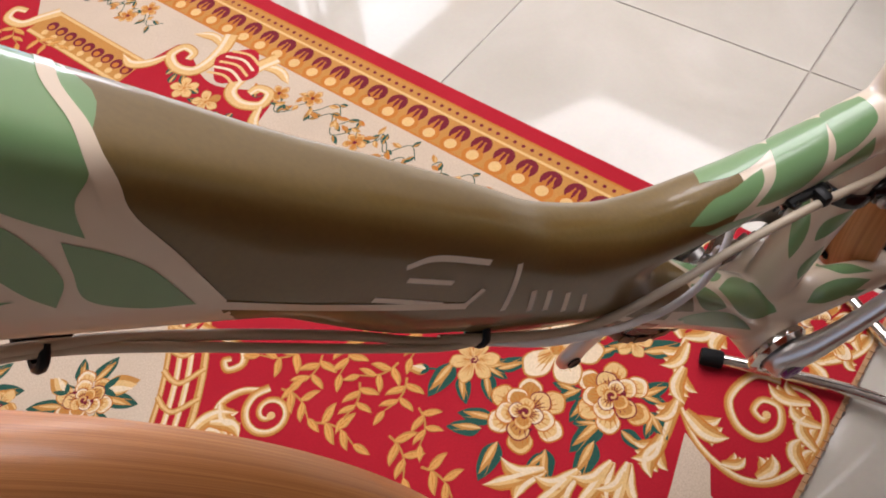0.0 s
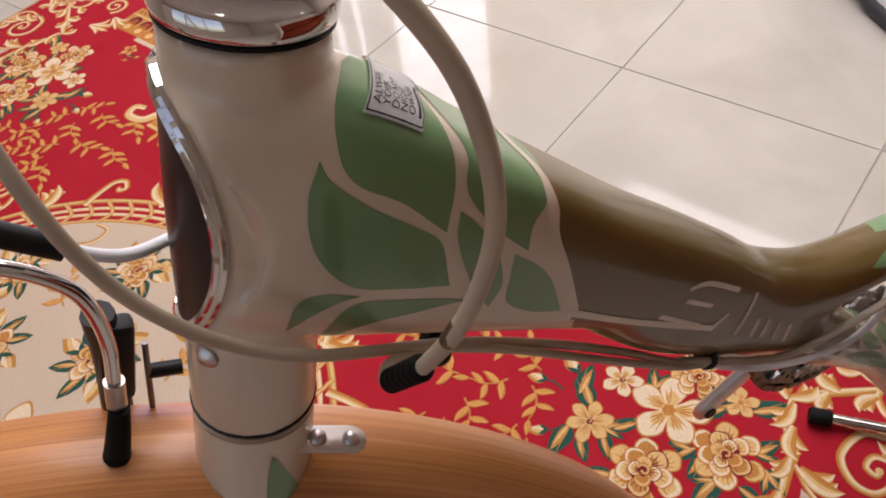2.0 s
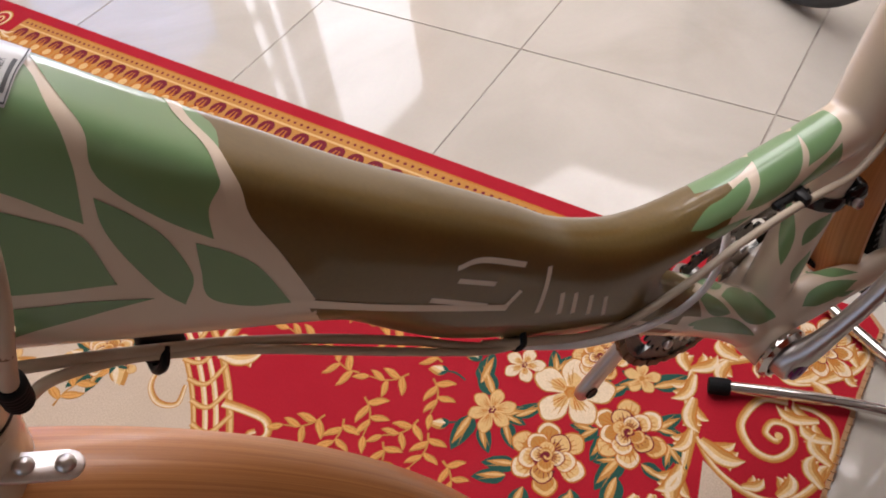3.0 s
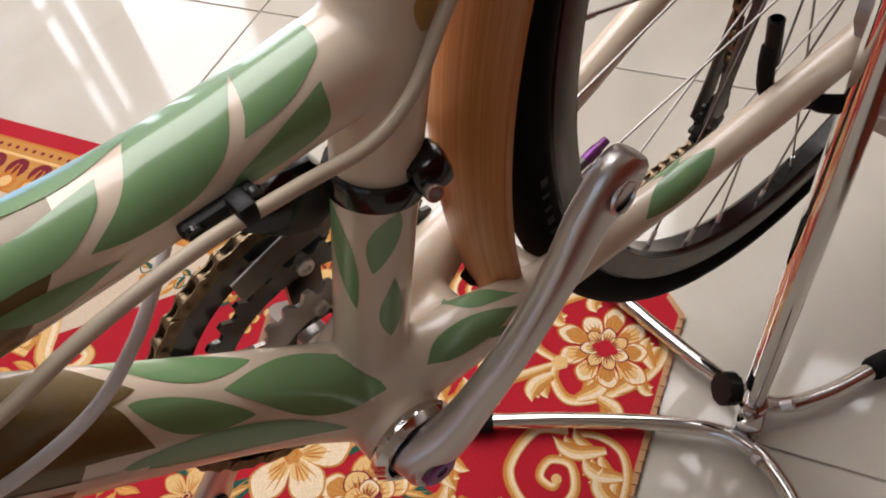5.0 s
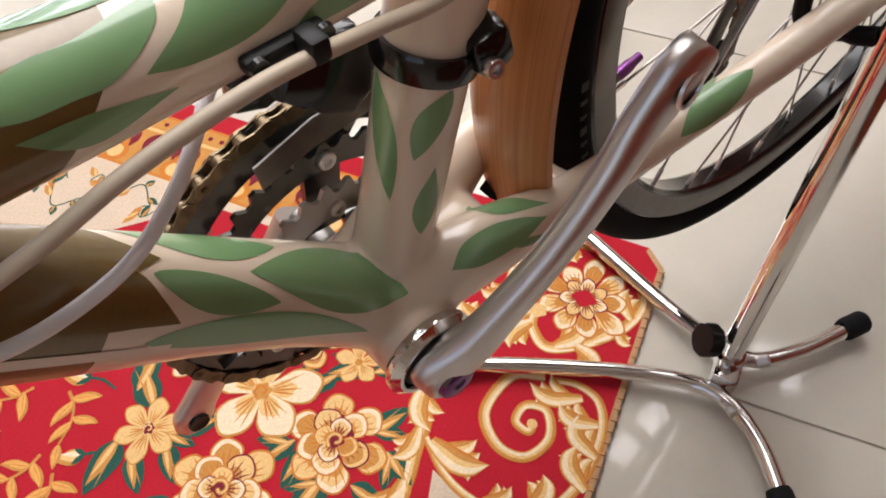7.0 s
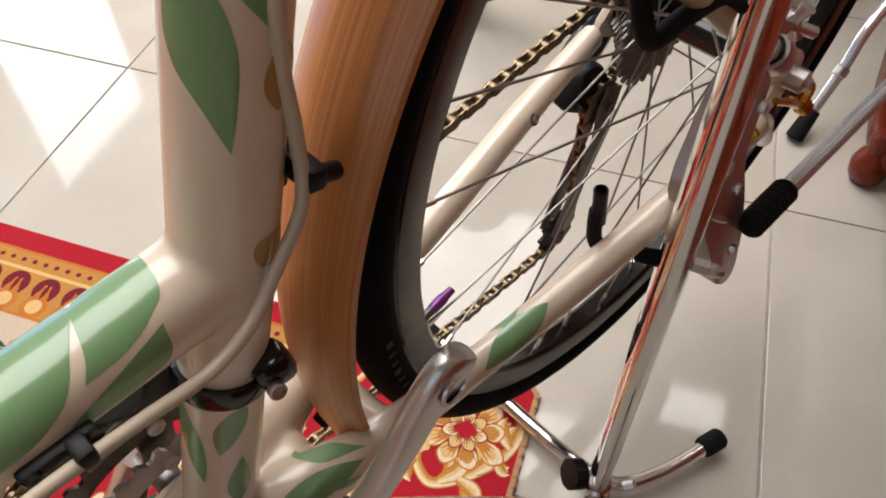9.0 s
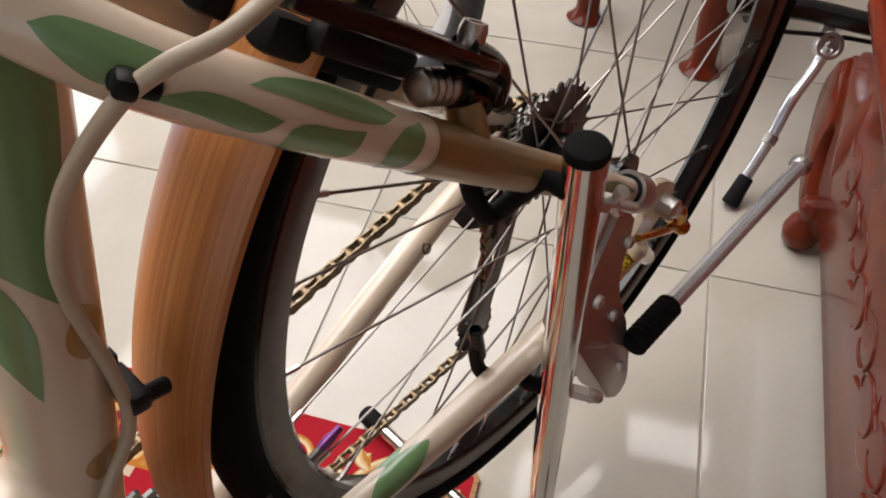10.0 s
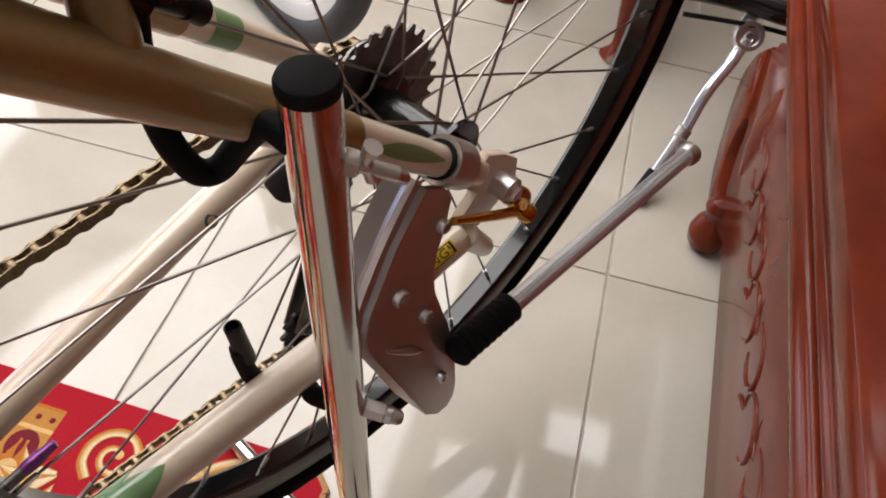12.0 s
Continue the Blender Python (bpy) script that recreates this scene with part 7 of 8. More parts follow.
def big_flower(s, q, r, turn, petals, flip, tone="rug_white", heart="rug_gold"):
    """An open blossom of broad notched petals round a curled eye."""
    m = Motif(flip)
    dice = random.Random(int(1000 * (s + 5 * q)))
    for k in range(petals):
        g = turn + 2 * math.pi * (k + 0.12 * dice.random()) / petals
        L, W = r * (0.94 + 0.12 * dice.random()), 3.3 * r / petals
        m.put(scallop(s, q, g, L, W, 0.05, 1.05), "rug_gold", 3 + 0.1 * k)
        m.put(scallop(s, q, g, L, W * 0.93, 0.05), tone, 3.05 + 0.1 * k)
        m.put(scallop(s, q, g + 0.05, L * 0.58, W * 0.50, 0.08), "rug_cream", 3.08 + 0.1 * k)
        for j in (-0.6, -0.2, 0.15, 0.5):
            h = g + j * 0.42
            m.leaf(s + 0.16 * L * math.cos(h), q + 0.16 * L * math.sin(h), h, L * (0.40 + 0.25 * dice.random()), 0.020 * L, "rug_gold" if j < 0 else "rug_orange", 3.1 + 0.1 * k, 0.1 * j)
    m.blob(s, q, 0.17 * r, heart, 4.6, 0.14, 6)
    m.stroke([(s + 0.15 * r * math.cos(turn + 0.8 * k) * (1 - k / 9), q + 0.15 * r * math.sin(turn + 0.8 * k) * (1 - k / 9)) for k in range(8)], 0.05 * r, "rug_orange" if heart == "rug_gold" else "rug_cream", 4.8)
    return m.done("blossom")


def spray(s, q, ang, size, flip, leaves=2):
    """A twig with pairs of plump pointed leaves that bend outwards."""
    m = Motif(flip)
    way = [(s + size * t * math.cos(ang + 0.6 * (t - 0.5)), q + size * t * math.sin(ang + 0.6 * (t - 0.5))) for t in (0, 0.33, 0.66, 1)]
    m.stroke(way, lambda t: 0.0034 * (1 - 0.4 * t), "rug_gold", 3)
    twigs = [(way[-1], ang + 0.35, 0.46 * size, 0.0)]
    for k in range(leaves):
        t = 0.16 + 0.78 * k / leaves
        for side in (-1, 1):
            twigs.append((curve_at(way, t + (0.07 if side > 0 else 0.0)), ang + side * (0.82 - 0.08 * k) + 0.5 * (t - 0.5), (0.54 - 0.05 * k) * size, 0.24 * side))
    for p, g, L, bend in twigs:
        m.leaf(p[0], p[1], g, L, 0.20 * L, "rug_gold", 3.2, bend)
        m.leaf(p[0], p[1], g + 0.05, 0.93 * L, 0.13 * L, "rug_apricot", 3.5, bend)
        m.leaf(p[0], p[1], g, 0.75 * L, 0.014 * L, "rug_orange", 3.8, bend)
    return m.done("leaf_spray")


def green_leaf(s, q, ang, size, flip):
    """A dark leaf, its lit half gold, with a fine midrib."""
    m = Motif(flip)
    m.leaf(s, q, ang, size, 0.25 * size, "rug_green", 2.6, 0.05, 0.5)
    m.leaf(s, q, ang + 0.20, size * 0.86, 0.10 * size, "rug_gold", 2.9, -0.08)
    m.leaf(s, q, ang + 0.24, size * 0.70, 0.04 * size, "rug_cream", 3.0, -0.08)
    m.leaf(s, q, ang - 0.06, size * 0.9, 0.015 * size, "rug_gold", 3.1)
    return m.done("green_leaf")


def bud(s, q, ang, size, flip):
    m = Motif(flip)
    m.stroke(bow((s - size * math.cos(ang + 0.4), q - size * math.sin(ang + 0.4)), (s, q), 0.1), 0.0028, "rug_green", 2.6)
    m.leaf(s, q, ang, size, 0.30 * size, "rug_gold", 3)
    m.leaf(s, q, ang + 0.12, size * 0.92, 0.20 * size, "rug_cream", 3.2)
    m.leaf(s, q, ang + 0.25, size * 0.85, 0.09 * size, "rug_white", 3.5)
    m.leaf(s, q, ang - 0.5, size * 0.55, 0.10 * size, "rug_green", 3.8)
    m.leaf(s, q, ang + 0.7, size * 0.45, 0.09 * size, "rug_green", 3.8)
    return m.done("bud")


def field(pts, mat, layer, name, label=""):
    m = Motif()
    m.put(pts, mat, layer)
    return m.done(name, label)


# beige middle ground and the beige strip inside the border
CS, CQ = RUG_A / 2, RUG_B / 2
ring = lambda r, g: (CS + r * math.cos(g), CQ + r * math.sin(g))
field([ring(0.474, 2 * math.pi * k / 72) for k in range(72)], "rug_beige", 1, "middle_field", "beige middle ground")


def edge_in(q):
    """Inner edge of the beige strip, which swells beside the vase."""
    far = abs(q - CQ)
    return 0.205 + 0.02 * math.cos(far * 26) if far < 0.13 else 0.25 if far < 0.42 else max(0.135, 0.30 - 0.9 * (far - 0.42))


qs = [0.40 + (RUG_B - 0.80) * k / 90 for k in range(91)]
m = Motif()
for a, b in zip(qs, qs[1:]):
    m.put([(0.118, a), (0.118, b), (edge_in(b), b), (edge_in(a), a)], "rug_beige", 1)
m.done("beige_strip", "beige strip with vines")
# border bands
m = Motif()
q0, q1 = 0.30, RUG_B - 0.30
m.put([(0.029, q0), (0.029, q1), (0.122, q1), (0.122, q0)], "rug_gold", 1.4)
m.put([(0.029, q0), (0.029, q1), (0.033, q1), (0.033, q0)], "rug_orange", 1.8)
m.put([(0.054, q0), (0.054, q1), (0.059, q1), (0.059, q0)], "rug_cream", 1.8)
m.put([(0.118, q0), (0.118, q1), (0.122, q1), (0.122, q0)], "rug_orange", 1.8)
n = int((q1 - q0) / 0.0165)
for k in range(n):
    q = q0 + 0.0165 * (k + 0.5)
    m.blob(0.0435, q, 0.0034, "rug_maroon", 2.2)
n = int((q1 - q0) / 0.044)
for k in range(n):
    q = q0 + 0.044 * (k + 0.5)
    m.blob(0.078, q, 0.0185, "rug_maroon", 2.0, 0, 1, 0.95)
    m.blob(0.082, q, 0.0120, "rug_orange", 2.4, 0.12, 5)
    for j in (-1, 0, 1):
        m.leaf(0.068, q + 0.006 * j, 0.0 + 0.3 * j, 0.026, 0.003, "rug_maroon", 2.8)
    m.blob(0.104, q, 0.0165, "rug_orange", 2.0, 0.0, 1, 1.1)
    m.blob(0.104, q, 0.0105, "rug_cream", 2.4)
m.done("border_band", "gold border band with maroon scallops")
# short inner bands between the strip and the red ground
for a, b in ((1.265, 1.54), (RUG_B - 1.54, RUG_B - 1.265)):
    m = Motif()
    m.put([(0.250, a), (0.250, b), (0.325, b), (0.325, a)], "rug_gold", 1.5)
    m.put([(0.252, a), (0.252, b), (0.258, b), (0.258, a)], "rug_cream", 1.9)
    m.put([(0.316, a), (0.316, b), (0.323, b), (0.323, a)], "rug_cream", 1.9)
    for k in range(int((b - a) / 0.028)):
        m.blob(0.287, a + 0.028 * (k + 0.5), 0.0125, "rug_maroon", 2.0)
        m.blob(0.290, a + 0.028 * (k + 0.5), 0.0065, "rug_orange", 2.3)
        m.blob(0.307, a + 0.028 * (k + 0.5), 0.007, "rug_cream", 2.0)
    m.done("inner_band")
# pale scrolls, vase and bloom half-way along the strip
for sgn in (-1, 1):
    at = lambda rows: [(s, CQ + sgn * d) for s, d in rows]
    m = Motif()
    limb(m, at([(0.112, 0.060), (0.150, 0.045), (0.190, 0.040), (0.222, 0.050), (0.232, 0.085), (0.215, 0.118), (0.185, 0.112), (0.186, 0.085), (0.205, 0.080)]), lambda t: 0.030 * (1 - 0.5 * t), 3, sgn, "rug_gold", "rug_cream")
    limb(m, at([(0.215, 0.118), (0.250, 0.135), (0.272, 0.165), (0.262, 0.200)]), tapered(0.022), 2.8, sgn, "rug_gold", "rug_cream")
    limb(m, at([(0.145, 0.048), (0.135, 0.085), (0.150, 0.125)]), tapered(0.020), 2.7, sgn, "rug_gold", "rug_cream")
    m.done("pale_scroll")
    m = Motif()
    limb(m, at([(0.252, 0.405), (0.285, 0.425), (0.318, 0.445), (0.322, 0.485), (0.296, 0.495), (0.286, 0.470)]), lambda t: 0.028 * (1 - 0.5 * t), 3, sgn, "rug_gold", "rug_cream")
    m.done("pale_scroll")
m = Motif()
m.blob(0.168, CQ - 0.01, 0.045, "rug_red", 3.6, 0.10, 4, 1.0)
for j in range(-2, 3):
    m.stroke([(0.176 + 0.016 * j, CQ - 0.046), (0.166 + 0.016 * j, CQ - 0.01), (0.176 + 0.016 * j, CQ + 0.026)], 0.0055, "rug_white" if j % 2 else "rug_cream", 3.8)
m.done("vase_figure")
for k, (s, q) in enumerate(((0.260, CQ + 0.03), (0.262, CQ - 0.03))):
    big_flower(s, q, 0.026, k, 5, False, "rug_cream", "rug_orange")
for k in range(9):
    green_leaf(0.255 + 0.012 * (k % 2), CQ - 0.09 + 0.022 * k, 0.4 * k, 0.030, False)
spray(0.30, CQ - 0.10, 1.2, 0.07, False)
spray(0.34, CQ + 0.03, 0.9, 0.07, False)


def vine(q, flip_s, rnd):
    """A thin curling twig of small two-toned leaves on the beige strip."""
    m = Motif()
    s = 0.160 + 0.030 * rnd.random()
    way = [(s, q - 0.042), (s + 0.022 * flip_s, q - 0.016), (s - 0.014 * flip_s, q + 0.012), (s + 0.016 * flip_s, q + 0.036), (s + 0.004 * flip_s, q + 0.046), (s - 0.002 * flip_s, q + 0.036)]
    m.stroke(way, 0.0018, "rug_green", 2, 30)
    for k in range(8):
        p = curve_at(way, 0.05 + k / 9)
        g, L = rnd.random() * 6.3, 0.014 + 0.010 * rnd.random()
        tone = ("rug_green", "rug_green", "rug_gold", "rug_orange")[k % 4]
        m.leaf(p[0], p[1], g, L, 0.0046, tone, 2.4)
        m.leaf(p[0], p[1], g + 0.2, 0.8 * L, 0.0018, "rug_cream" if tone == "rug_gold" else "rug_gold", 2.6)
    if rnd.random() < 0.5:
        p = curve_at(way, 0.3 + 0.4 * rnd.random())
        for k in range(5):
            petal(m, p[0], p[1], 1.25 * k + q, 0.019, 0.012, 2.8 + 0.1 * k, "rug_gold", "rug_cream", "rug_orange", rnd)
        m.blob(p[0], p[1], 0.0038, "rug_maroon", 3.5)
    return m.done("vine")


for k in range(17):
    q = 0.46 + 0.082 * k
    if abs(q - CQ) > 0.16:
        vine(q, 1 if k % 2 else -1, rng)
        if abs(q - CQ) < 0.42:
            vine(q + 0.035, -1 if k % 2 else 1, rng)


def bunch(s, q, ang, size):
    """A small bouquet on the beige ground: a rose in a ruff of leaves."""
    dice = random.Random(int(997 * (s + q)))
    for k in range(9):
        g = ang + 2 * math.pi * k / 9 + 0.3 * dice.random()
        (green_leaf if k % 3 else bud)(s + 0.55 * size * math.cos(g), q + 0.55 * size * math.sin(g), g + 0.3, size * (0.75 + 0.3 * dice.random()), False)
    rose(s, q, 0.75 * size, ang, False)
    big_flower(s + 0.9 * size * math.cos(ang), q + 0.9 * size * math.sin(ang), 0.42 * size, ang, 5, False, "rug_cream", "rug_maroon")


for k in range(10):
    g = 2 * math.pi * (k + 0.5) / 10 + 0.05
    bunch(*ring(0.372, g), g + 1.2, 0.050)
    trunk([ring(0.440, g + 0.18), ring(0.418, g + 0.25), ring(0.425, g + 0.33), ring(0.452, g + 0.36), ring(0.468, g + 0.30)], 0.009, False)
for k in range(6):
    g = 2 * math.pi * k / 6
    bunch(*ring(0.205, g), g, 0.058)
    spray(*ring(0.275, g + 0.5), g, 0.07, False)
big_flower(CS, CQ, 0.085, 0.2, 7, False)
# the lattice round the middle ground
m = Motif()
for r, wide, tone in ((0.476, 0.008, "rug_gold"), (0.493, 0.008, "rug_cream"), (0.509, 0.008, "rug_cream"), (0.529, 0.011, "rug_gold")):
    m.stroke([ring(r, 2 * math.pi * k / 48) for k in range(49)], wide, tone, 2.0, 240)
    m.stroke([ring(r + 0.001, 2 * math.pi * k / 48) for k in range(49)], 0.45 * wide, "rug_white" if tone == "rug_cream" else "rug_cream", 2.2, 240)
m.done("lattice")
for k in range(76):
    g = 2 * math.pi * k / 76
    m = Motif()
    m.stroke([ring(0.473, g - 0.018), ring(0.487, g + 0.014), ring(0.503, g + 0.022), ring(0.531, g - 0.016)], 0.0085, "rug_gold", 2.5)
    m.stroke([ring(0.473, g - 0.018), ring(0.487, g + 0.014), ring(0.503, g + 0.022), ring(0.531, g - 0.016)], 0.004, "rug_cream", 2.7)
    m.done("lattice_bar")
for k in range(26):
    g = 2 * math.pi * (k + 0.42) / 26
    c = ring(0.522, g)
    if k % 2:
        scroll_leaf(c, ring(0.592, g + 0.06), 0.18, 0.026, False)
        scroll_leaf(ring(0.525, g + 0.03), ring(0.585, g - 0.06), -0.15, 0.022, False, 1)
    else:
        m = Motif()
        limb(m, [ring(0.520, g - 0.06), ring(0.552, g - 0.02), ring(0.580, g + 0.02), ring(0.583, g + 0.06), ring(0.563, g + 0.075), ring(0.556, g + 0.05), ring(0.566, g + 0.045)], lambda t: 0.0135 * (1.1 - 0.45 * t), 3, 1)
        m.done("scroll")

# flower groups at both ends
STEM = [(0.206, 0.203), (0.249, 0.193), (0.279, 0.171), (0.314, 0.166), (0.347, 0.160), (0.380, 0.160)]
SWEEP = [(0.299, 0.162), (0.325, 0.132), (0.338, 0.098), (0.339, 0.061), (0.320, 0.031), (0.280, 0.012), (0.232, 0.008), (0.201, 0.020), (0.191, 0.045), (0.196, 0.072)]
CURL = [(0.194, 0.078), (0.207, 0.109), (0.252, 0.120), (0.280, 0.097), (0.281, 0.068), (0.255, 0.053), (0.229, 0.064), (0.231, 0.085), (0.250, 0.089), (0.256, 0.074), (0.246, 0.071)]
BLOOMS = [(0.318, 0.332), (0.395, 0.414), (0.335, 0.240), (0.418, 0.317), (0.252, 0.257), (0.245, 0.320)]
for flip in (False, True):
    for s, q, ang, size in ((0.548, 0.632, 0.5, 0.060), (0.540, 0.577, -0.3, 0.056), (0.488, 0.554, -0.9, 0.060), (0.488, 0.504, 0.3, 0.054), (0.573, 0.564, -1.7, 0.058), (0.572, 0.497, -2.0, 0.060), (0.535, 0.501, -0.6, 0.052),
                            (0.553, 0.406, -1.3, 0.058), (0.497, 0.459, -0.4, 0.054), (0.508, 0.407, -1.0, 0.050), (0.547, 0.347, -1.7, 0.058), (0.416, 0.488, -0.8, 0.056), (0.430, 0.570, 0.7, 0.058), (0.440, 0.650, 1.5, 0.062),
                            (0.365, 0.610, 1.2, 0.060), (0.350, 0.545, 2.0, 0.054), (0.350, 0.690, 0.6, 0.060), (0.660, 0.510, 0.3, 0.060), (0.650, 0.430, -1.0, 0.060), (0.740, 0.480, 0.5, 0.064), (0.700, 0.390, -0.6, 0.060),
                            (0.430, 0.730, 1.0, 0.060), (0.820, 0.440, 1.4, 0.064), (0.620, 0.360, -0.4, 0.058), (0.330, 0.770, 1.4, 0.060)):
        spray(s - 0.6 * size * math.cos(ang), q - 0.6 * size * math.sin(ang), ang, size, flip)
    spiral(0.612, 0.588, 0.036, 2.4, -1, flip, 1.6, 0.0115)
    trunk([(0.594, 0.619), (0.612, 0.640), (0.640, 0.650), (0.668, 0.640)], 0.0105, flip)
    scroll_leaf((0.640, 0.650), (0.648, 0.612), 0.2, 0.018, flip)
    scroll_leaf((0.668, 0.642), (0.660, 0.596), -0.2, 0.020, flip)
    for s, q in ((0.268, 0.265), (0.241, 0.224), (0.298, 0.203), (0.369, 0.286), (0.370, 0.186), (0.336, 0.171), (0.292, 0.282), (0.458, 0.364), (0.369, 0.369), (0.416, 0.373), (0.393, 0.236), (0.437, 0.399), (0.345, 0.454),
                 (0.238, 0.297), (0.480, 0.368), (0.436, 0.432), (0.491, 0.319), (0.461, 0.258), (0.421, 0.223), (0.372, 0.262), (0.270, 0.300), (0.362, 0.440), (0.285, 0.375), (0.380, 0.385)):
        a, b = min(BLOOMS, key=lambda c: (c[0] - s) ** 2 + (c[1] - q) ** 2)
        g = math.atan2(q - b, s - a) + 0.5 * math.sin(97 * s)
        green_leaf(s - 0.022 * math.cos(g), q - 0.022 * math.sin(g), g, 0.050 + 0.010 * math.sin(61 * q), flip)
        if int(1000 * (s + q)) % 2:
            green_leaf(s - 0.016 * math.cos(g), q - 0.016 * math.sin(g), g + 0.8, 0.034, flip)
    big_flower(0.318, 0.332, 0.055, 0.3, 5, flip)
    big_flower(0.395, 0.414, 0.033, 0.8, 6, flip, "rug_cream", "rug_maroon")
    big_flower(0.252, 0.257, 0.024, 0.2, 5, flip, "rug_cream", "rug_gold")
    big_flower(0.311, 0.410, 0.028, 0.5, 5, flip, "rug_white", "rug_maroon")
    rose(0.245, 0.322, 0.036, 1.1, flip)
    rose(0.335, 0.240, 0.045, 0.4, flip)
    rose(0.418, 0.317, 0.047, 1.5, flip)
    bud(0.335, 0.468, 1.9, 0.036, flip)
    bud(0.372, 0.500, 1.2, 0.030, flip)
    bud(0.440, 0.455, 0.9, 0.028, flip)
    # scrolls towards the corner
    m = Motif(flip)
    limb(m, CURL, lambda t: 0.0125 * (1.0 - 0.35 * t), 3.2, -1)
    m.blob(0.247, 0.073, 0.0050, "rug_cream", 3.8)
    m.done("scroll")
    trunk(STEM, 0.013, flip)
    trunk(SWEEP, 0.0095, flip, -1)
    for a, b, bend, fat in (((0.300, 0.156), (0.301, 0.096), 0.16, 0.024), ((0.327, 0.049), (0.290, 0.047), 0.22, 0.019), ((0.290, 0.006), (0.250, 0.026), -0.25, 0.019), ((0.256, 0.006), (0.220, 0.034), -0.25, 0.018),
                            ((0.224, 0.014), (0.216, 0.056), -0.22, 0.018), ((0.203, 0.036), (0.206, 0.090), -0.2, 0.017), ((0.246, 0.185), (0.292, 0.160), 0.2, 0.020), ((0.292, 0.172), (0.330, 0.184), -0.2, 0.017),
                            ((0.335, 0.090), (0.312, 0.070), 0.2, 0.014), ((0.212, 0.198), (0.262, 0.212), -0.2, 0.018), ((0.345, 0.165), (0.392, 0.180), -0.2, 0.020), ((0.350, 0.158), (0.400, 0.148), 0.2, 0.022),
                            ((0.206, 0.205), (0.168, 0.182), 0.2, 0.020), ((0.210, 0.207), (0.178, 0.224), -0.2, 0.018)):
        scroll_leaf(a, b, bend, fat, flip)
    mirror = lambda rows: [(s, RUG_B - q if flip else q) for s, q in rows]
    field(mirror([(0.325, 0.143), (0.371, 0.131), (0.406, 0.122), (0.377, 0.083), (0.344, 0.100)]), "rug_beige", 2, "beige_gusset")
    field(mirror([(0.406, 0.122), (0.470, 0.110), (0.560, 0.090), (0.560, 0.030), (0.400, 0.030), (0.377, 0.083)]), "rug_beige", 1.9, "beige_gusset")
    for s, q, g in ((0.488, 0.276, 0.7), (0.471, 0.232, 0.3), (0.439, 0.199, 0.1), (0.428, 0.173, -0.2)):
        acanthus(s - 0.03 * math.cos(g), q - 0.03 * math.sin(g), g, 0.075, 3, 0.6, flip, 0.20)
    acanthus(0.395, 0.098, -0.4, 0.075, 4, 0.8, flip)
    rose(0.470, 0.075, 0.034, 0.3, flip)
    # the corner palmette
    m = Motif(flip)
    for k in range(9):
        g = 0.68 + 2 * math.pi * (k + 0.5) / 9
        petal(m, 0.092 + 0.012 * math.cos(g), 0.069 + 0.012 * math.sin(g), g, 0.036 + 0.006 * math.sin(2.3 * k), 0.021, 4.0 + 0.08 * k, "rug_gold" if k % 2 else "rug_cream", "rug_white")
    for k in range(7):
        g = 0.4 + 2 * math.pi * k / 7
        petal(m, 0.092, 0.069, g, 0.025, 0.014, 5.0 + 0.06 * k, "rug_cream", "rug_white" if k % 2 else "rug_cream", "rug_maroon")
    m.blob(0.092, 0.069, 0.0095, "rug_red", 5.8, 0.14, 4, 1.3)
    m.blob(0.124, 0.109, 0.0085, "rug_cream", 5.0, 0.1, 5)
    m.done("palmette")
    trunk([(0.128, 0.112), (0.146, 0.108), (0.162, 0.087), (0.146, 0.056), (0.114, 0.023), (0.078, 0.010), (0.044, 0.022)], 0.012, flip)
    trunk([(0.122, 0.114), (0.112, 0.140), (0.086, 0.150), (0.050, 0.132), (0.026, 0.100), (0.026, 0.067)], 0.012, flip, -1)
    trunk([(0.128, 0.114), (0.150, 0.140), (0.178, 0.175), (0.206, 0.203)], 0.012, flip)
    for a, b, bend, fat in (((0.140, 0.112), (0.178, 0.122), 0.2, 0.020), ((0.158, 0.080), (0.120, 0.062), 0.2, 0.019), ((0.138, 0.046), (0.104, 0.036), 0.2, 0.018), ((0.098, 0.016), (0.062, 0.028), -0.2, 0.017),
                            ((0.150, 0.060), (0.172, 0.034), -0.2, 0.018), ((0.116, 0.026), (0.128, 0.008), 0.2, 0.012), ((0.110, 0.142), (0.122, 0.176), -0.2, 0.019), ((0.080, 0.150), (0.064, 0.178), 0.2, 0.019),
                            ((0.048, 0.130), (0.024, 0.146), -0.2, 0.017), ((0.060, 0.140), (0.076, 0.116), 0.2, 0.016), ((0.028, 0.098), (0.050, 0.090), 0.2, 0.015), ((0.160, 0.155), (0.142, 0.190), -0.2, 0.022), ((0.170, 0.166), (0.205, 0.160), 0.2, 0.020)):
        scroll_leaf(a, b, bend, fat, flip)
    acanthus(0.150, 0.240, 1.9, 0.070, 4, 0.8, flip)
    acanthus(0.095, 0.270, 1.2, 0.065, 4, 0.8, flip)
    spiral(0.060, 0.225, 0.034, 0.5, 1, flip)
    for k in range(8):
        s = 0.58 + 0.17 * k
        spiral(s + 0.05, 0.085, 0.050, 2.0 + k, 1 if k % 2 else -1, flip)
        acanthus(s, 0.10, 1.4 + 0.4 * (k % 2), 0.09, 4, 0.8, flip)
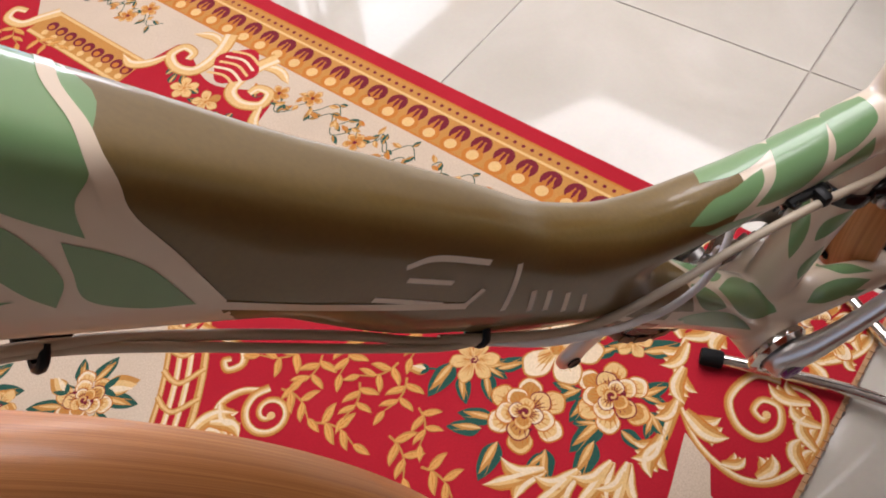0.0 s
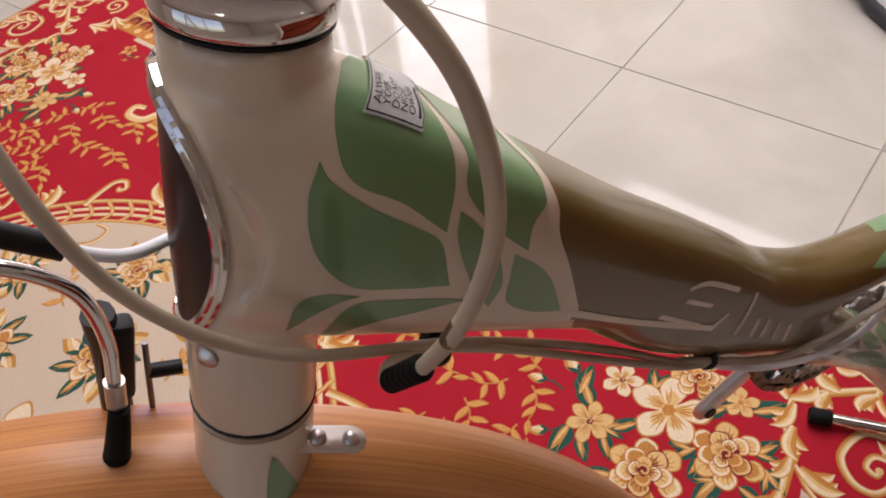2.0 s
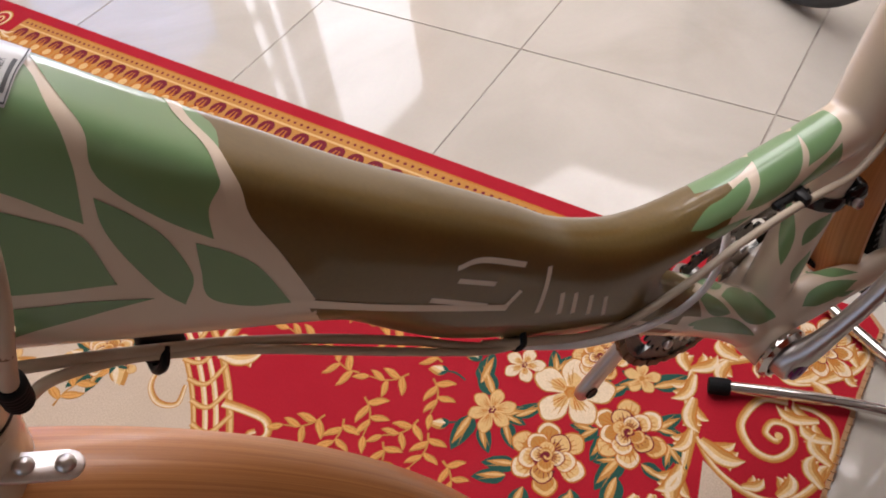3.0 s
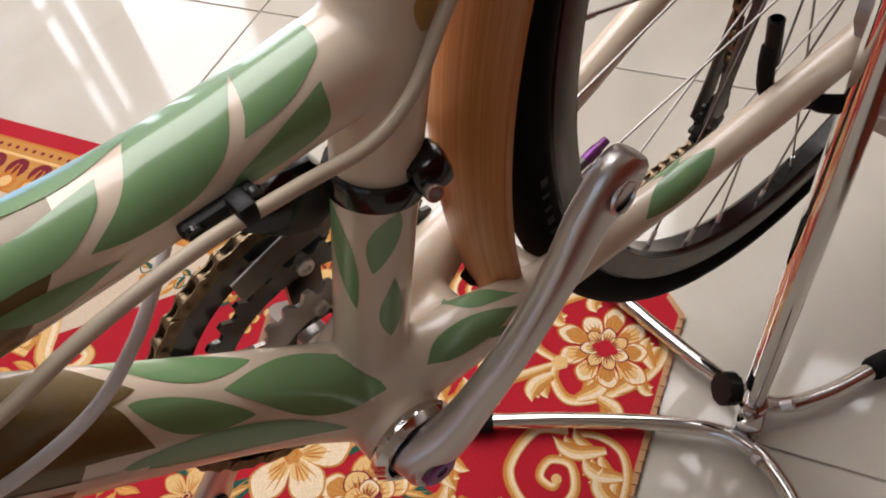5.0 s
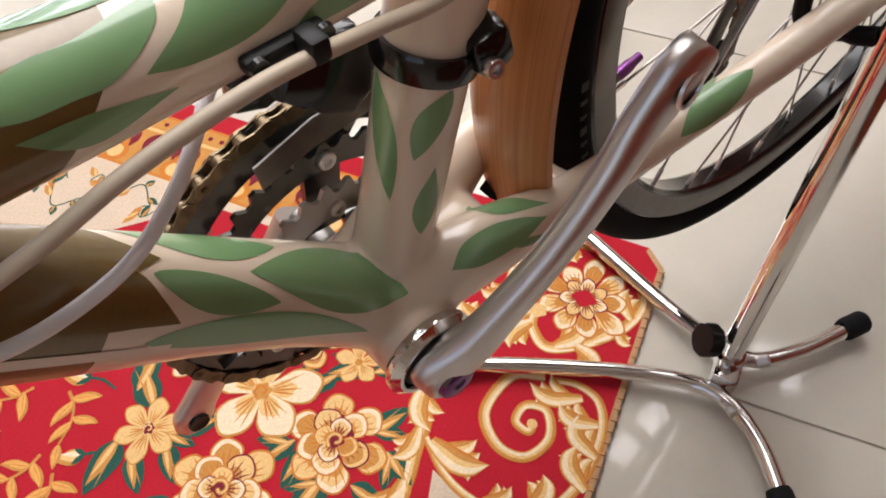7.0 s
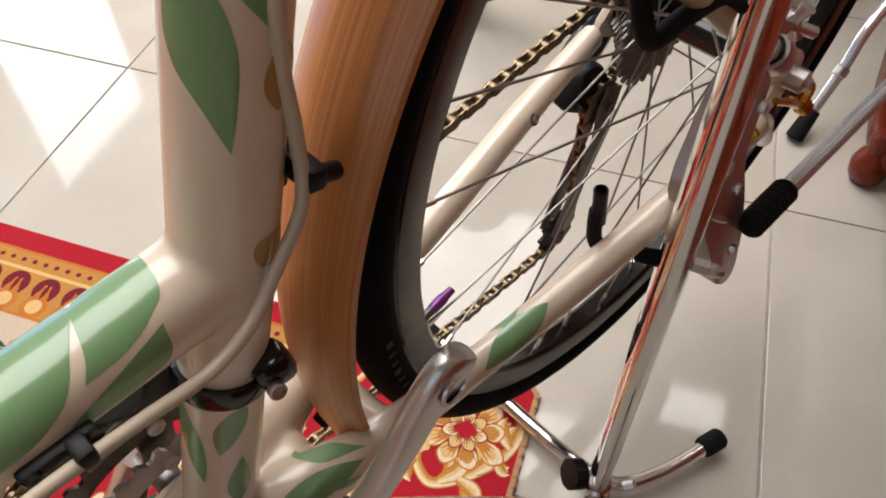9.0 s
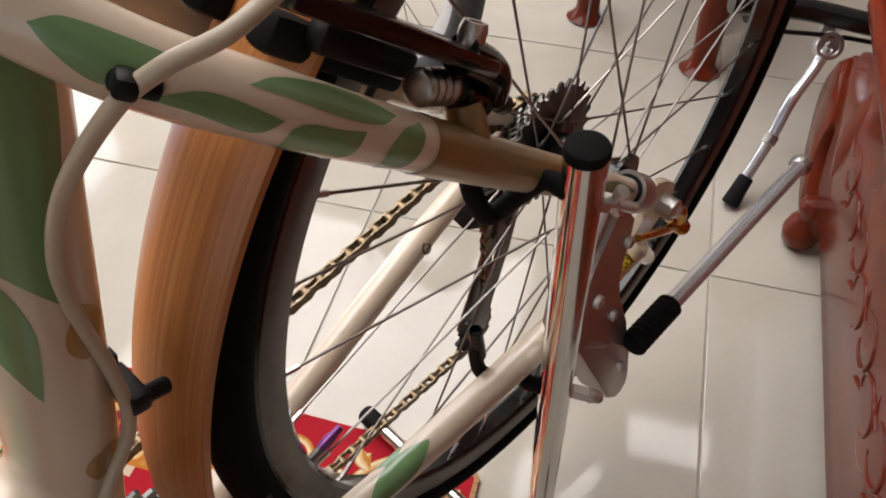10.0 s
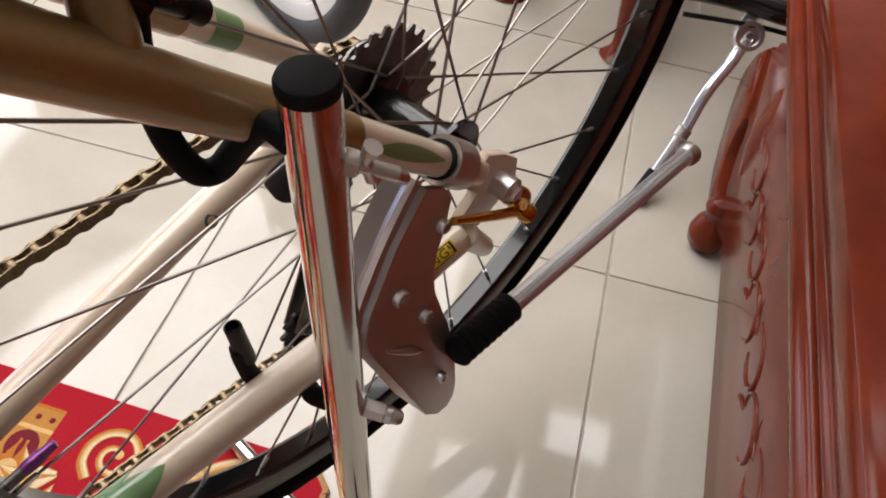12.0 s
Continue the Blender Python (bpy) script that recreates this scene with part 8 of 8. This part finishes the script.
    for k in range(4):
        rose(0.62 + 0.27 * k, 0.25, 0.046, 0.9 * k, flip)
        big_flower(0.73 + 0.27 * k, 0.30, 0.048, 0.4 * k, 6, flip)
# bound edge
m = Motif()
for k in range(2):
    q = 0.0 if k == 0 else RUG_B
    d = 0.006 if k == 0 else -0.006
    m.put([(0.022, q), (RUG_A - 0.022, q), (RUG_A - 0.022, q + d), (0.022, q + d)], "rug_edge", 1.5)
    m.put([(0.022, q), (0.0, q + d * 3.67), (0.006, q + d * 4), (0.025, q + d)], "rug_edge", 1.5)
m.done("bound_edge", "brown stitched edge")
bm = bmesh.new()
for k in range(150):
    s = 0.024 + (RUG_A - 0.05) * k / 150
    if s < 0.75:
        add_tube(bm, [rug_point(s, -0.001, 0.003), rug_point(s + 0.004, -0.0004, 0.0068), rug_point(s + 0.005, 0.005, 0.0072)], 0.0009, 5)
part("edge_stitch", bm, "rug_edge", rug)

# ---------------------------------------------------------------- floor tiles
STEP = 0.513
TILE_AT = Vector((0.609, 0.437, 0.0))
TURN = math.radians(27.3)                            # the tiles lie a little askew to the walls
bm = bmesh.new()
wall_panel(bm, A0 - T, A1 + T, B0 - T, B1 + T, -0.10, -0.0025)
floor = single("floor", bm, "grout", "cream polished porcelain floor tiles with grey grout", "floor", kind="structure", smooth=False)
HOME[floor.name] = Vector((0, 0, 0))
tb = box(Matrix.Translation((0, 0, -0.006)), (STEP - 0.003, STEP - 0.003, 0.012), 0.0012)
tile_mesh = mesh_of(tb, "floor_tile", "tile", False)
F1, F2 = Vector((math.cos(TURN), math.sin(TURN), 0)), Vector((-math.sin(TURN), math.cos(TURN), 0))
for i in range(-10, 9):
    for j in range(-10, 8):
        at = TILE_AT + F1 * (i + 0.5) * STEP + F2 * (j + 0.5) * STEP
        a, b = (at - CORNER).dot(E1), (at - CORNER).dot(E2)
        if A0 - 0.2 < a < A1 + 0.2 and B0 - 0.2 < b < B1 + 0.2:
            ob = new("floor_tile", tile_mesh)
            ob.parent = floor
            ob.matrix_basis = Matrix.Translation(at) @ Matrix.Rotation(TURN, 4, "Z")
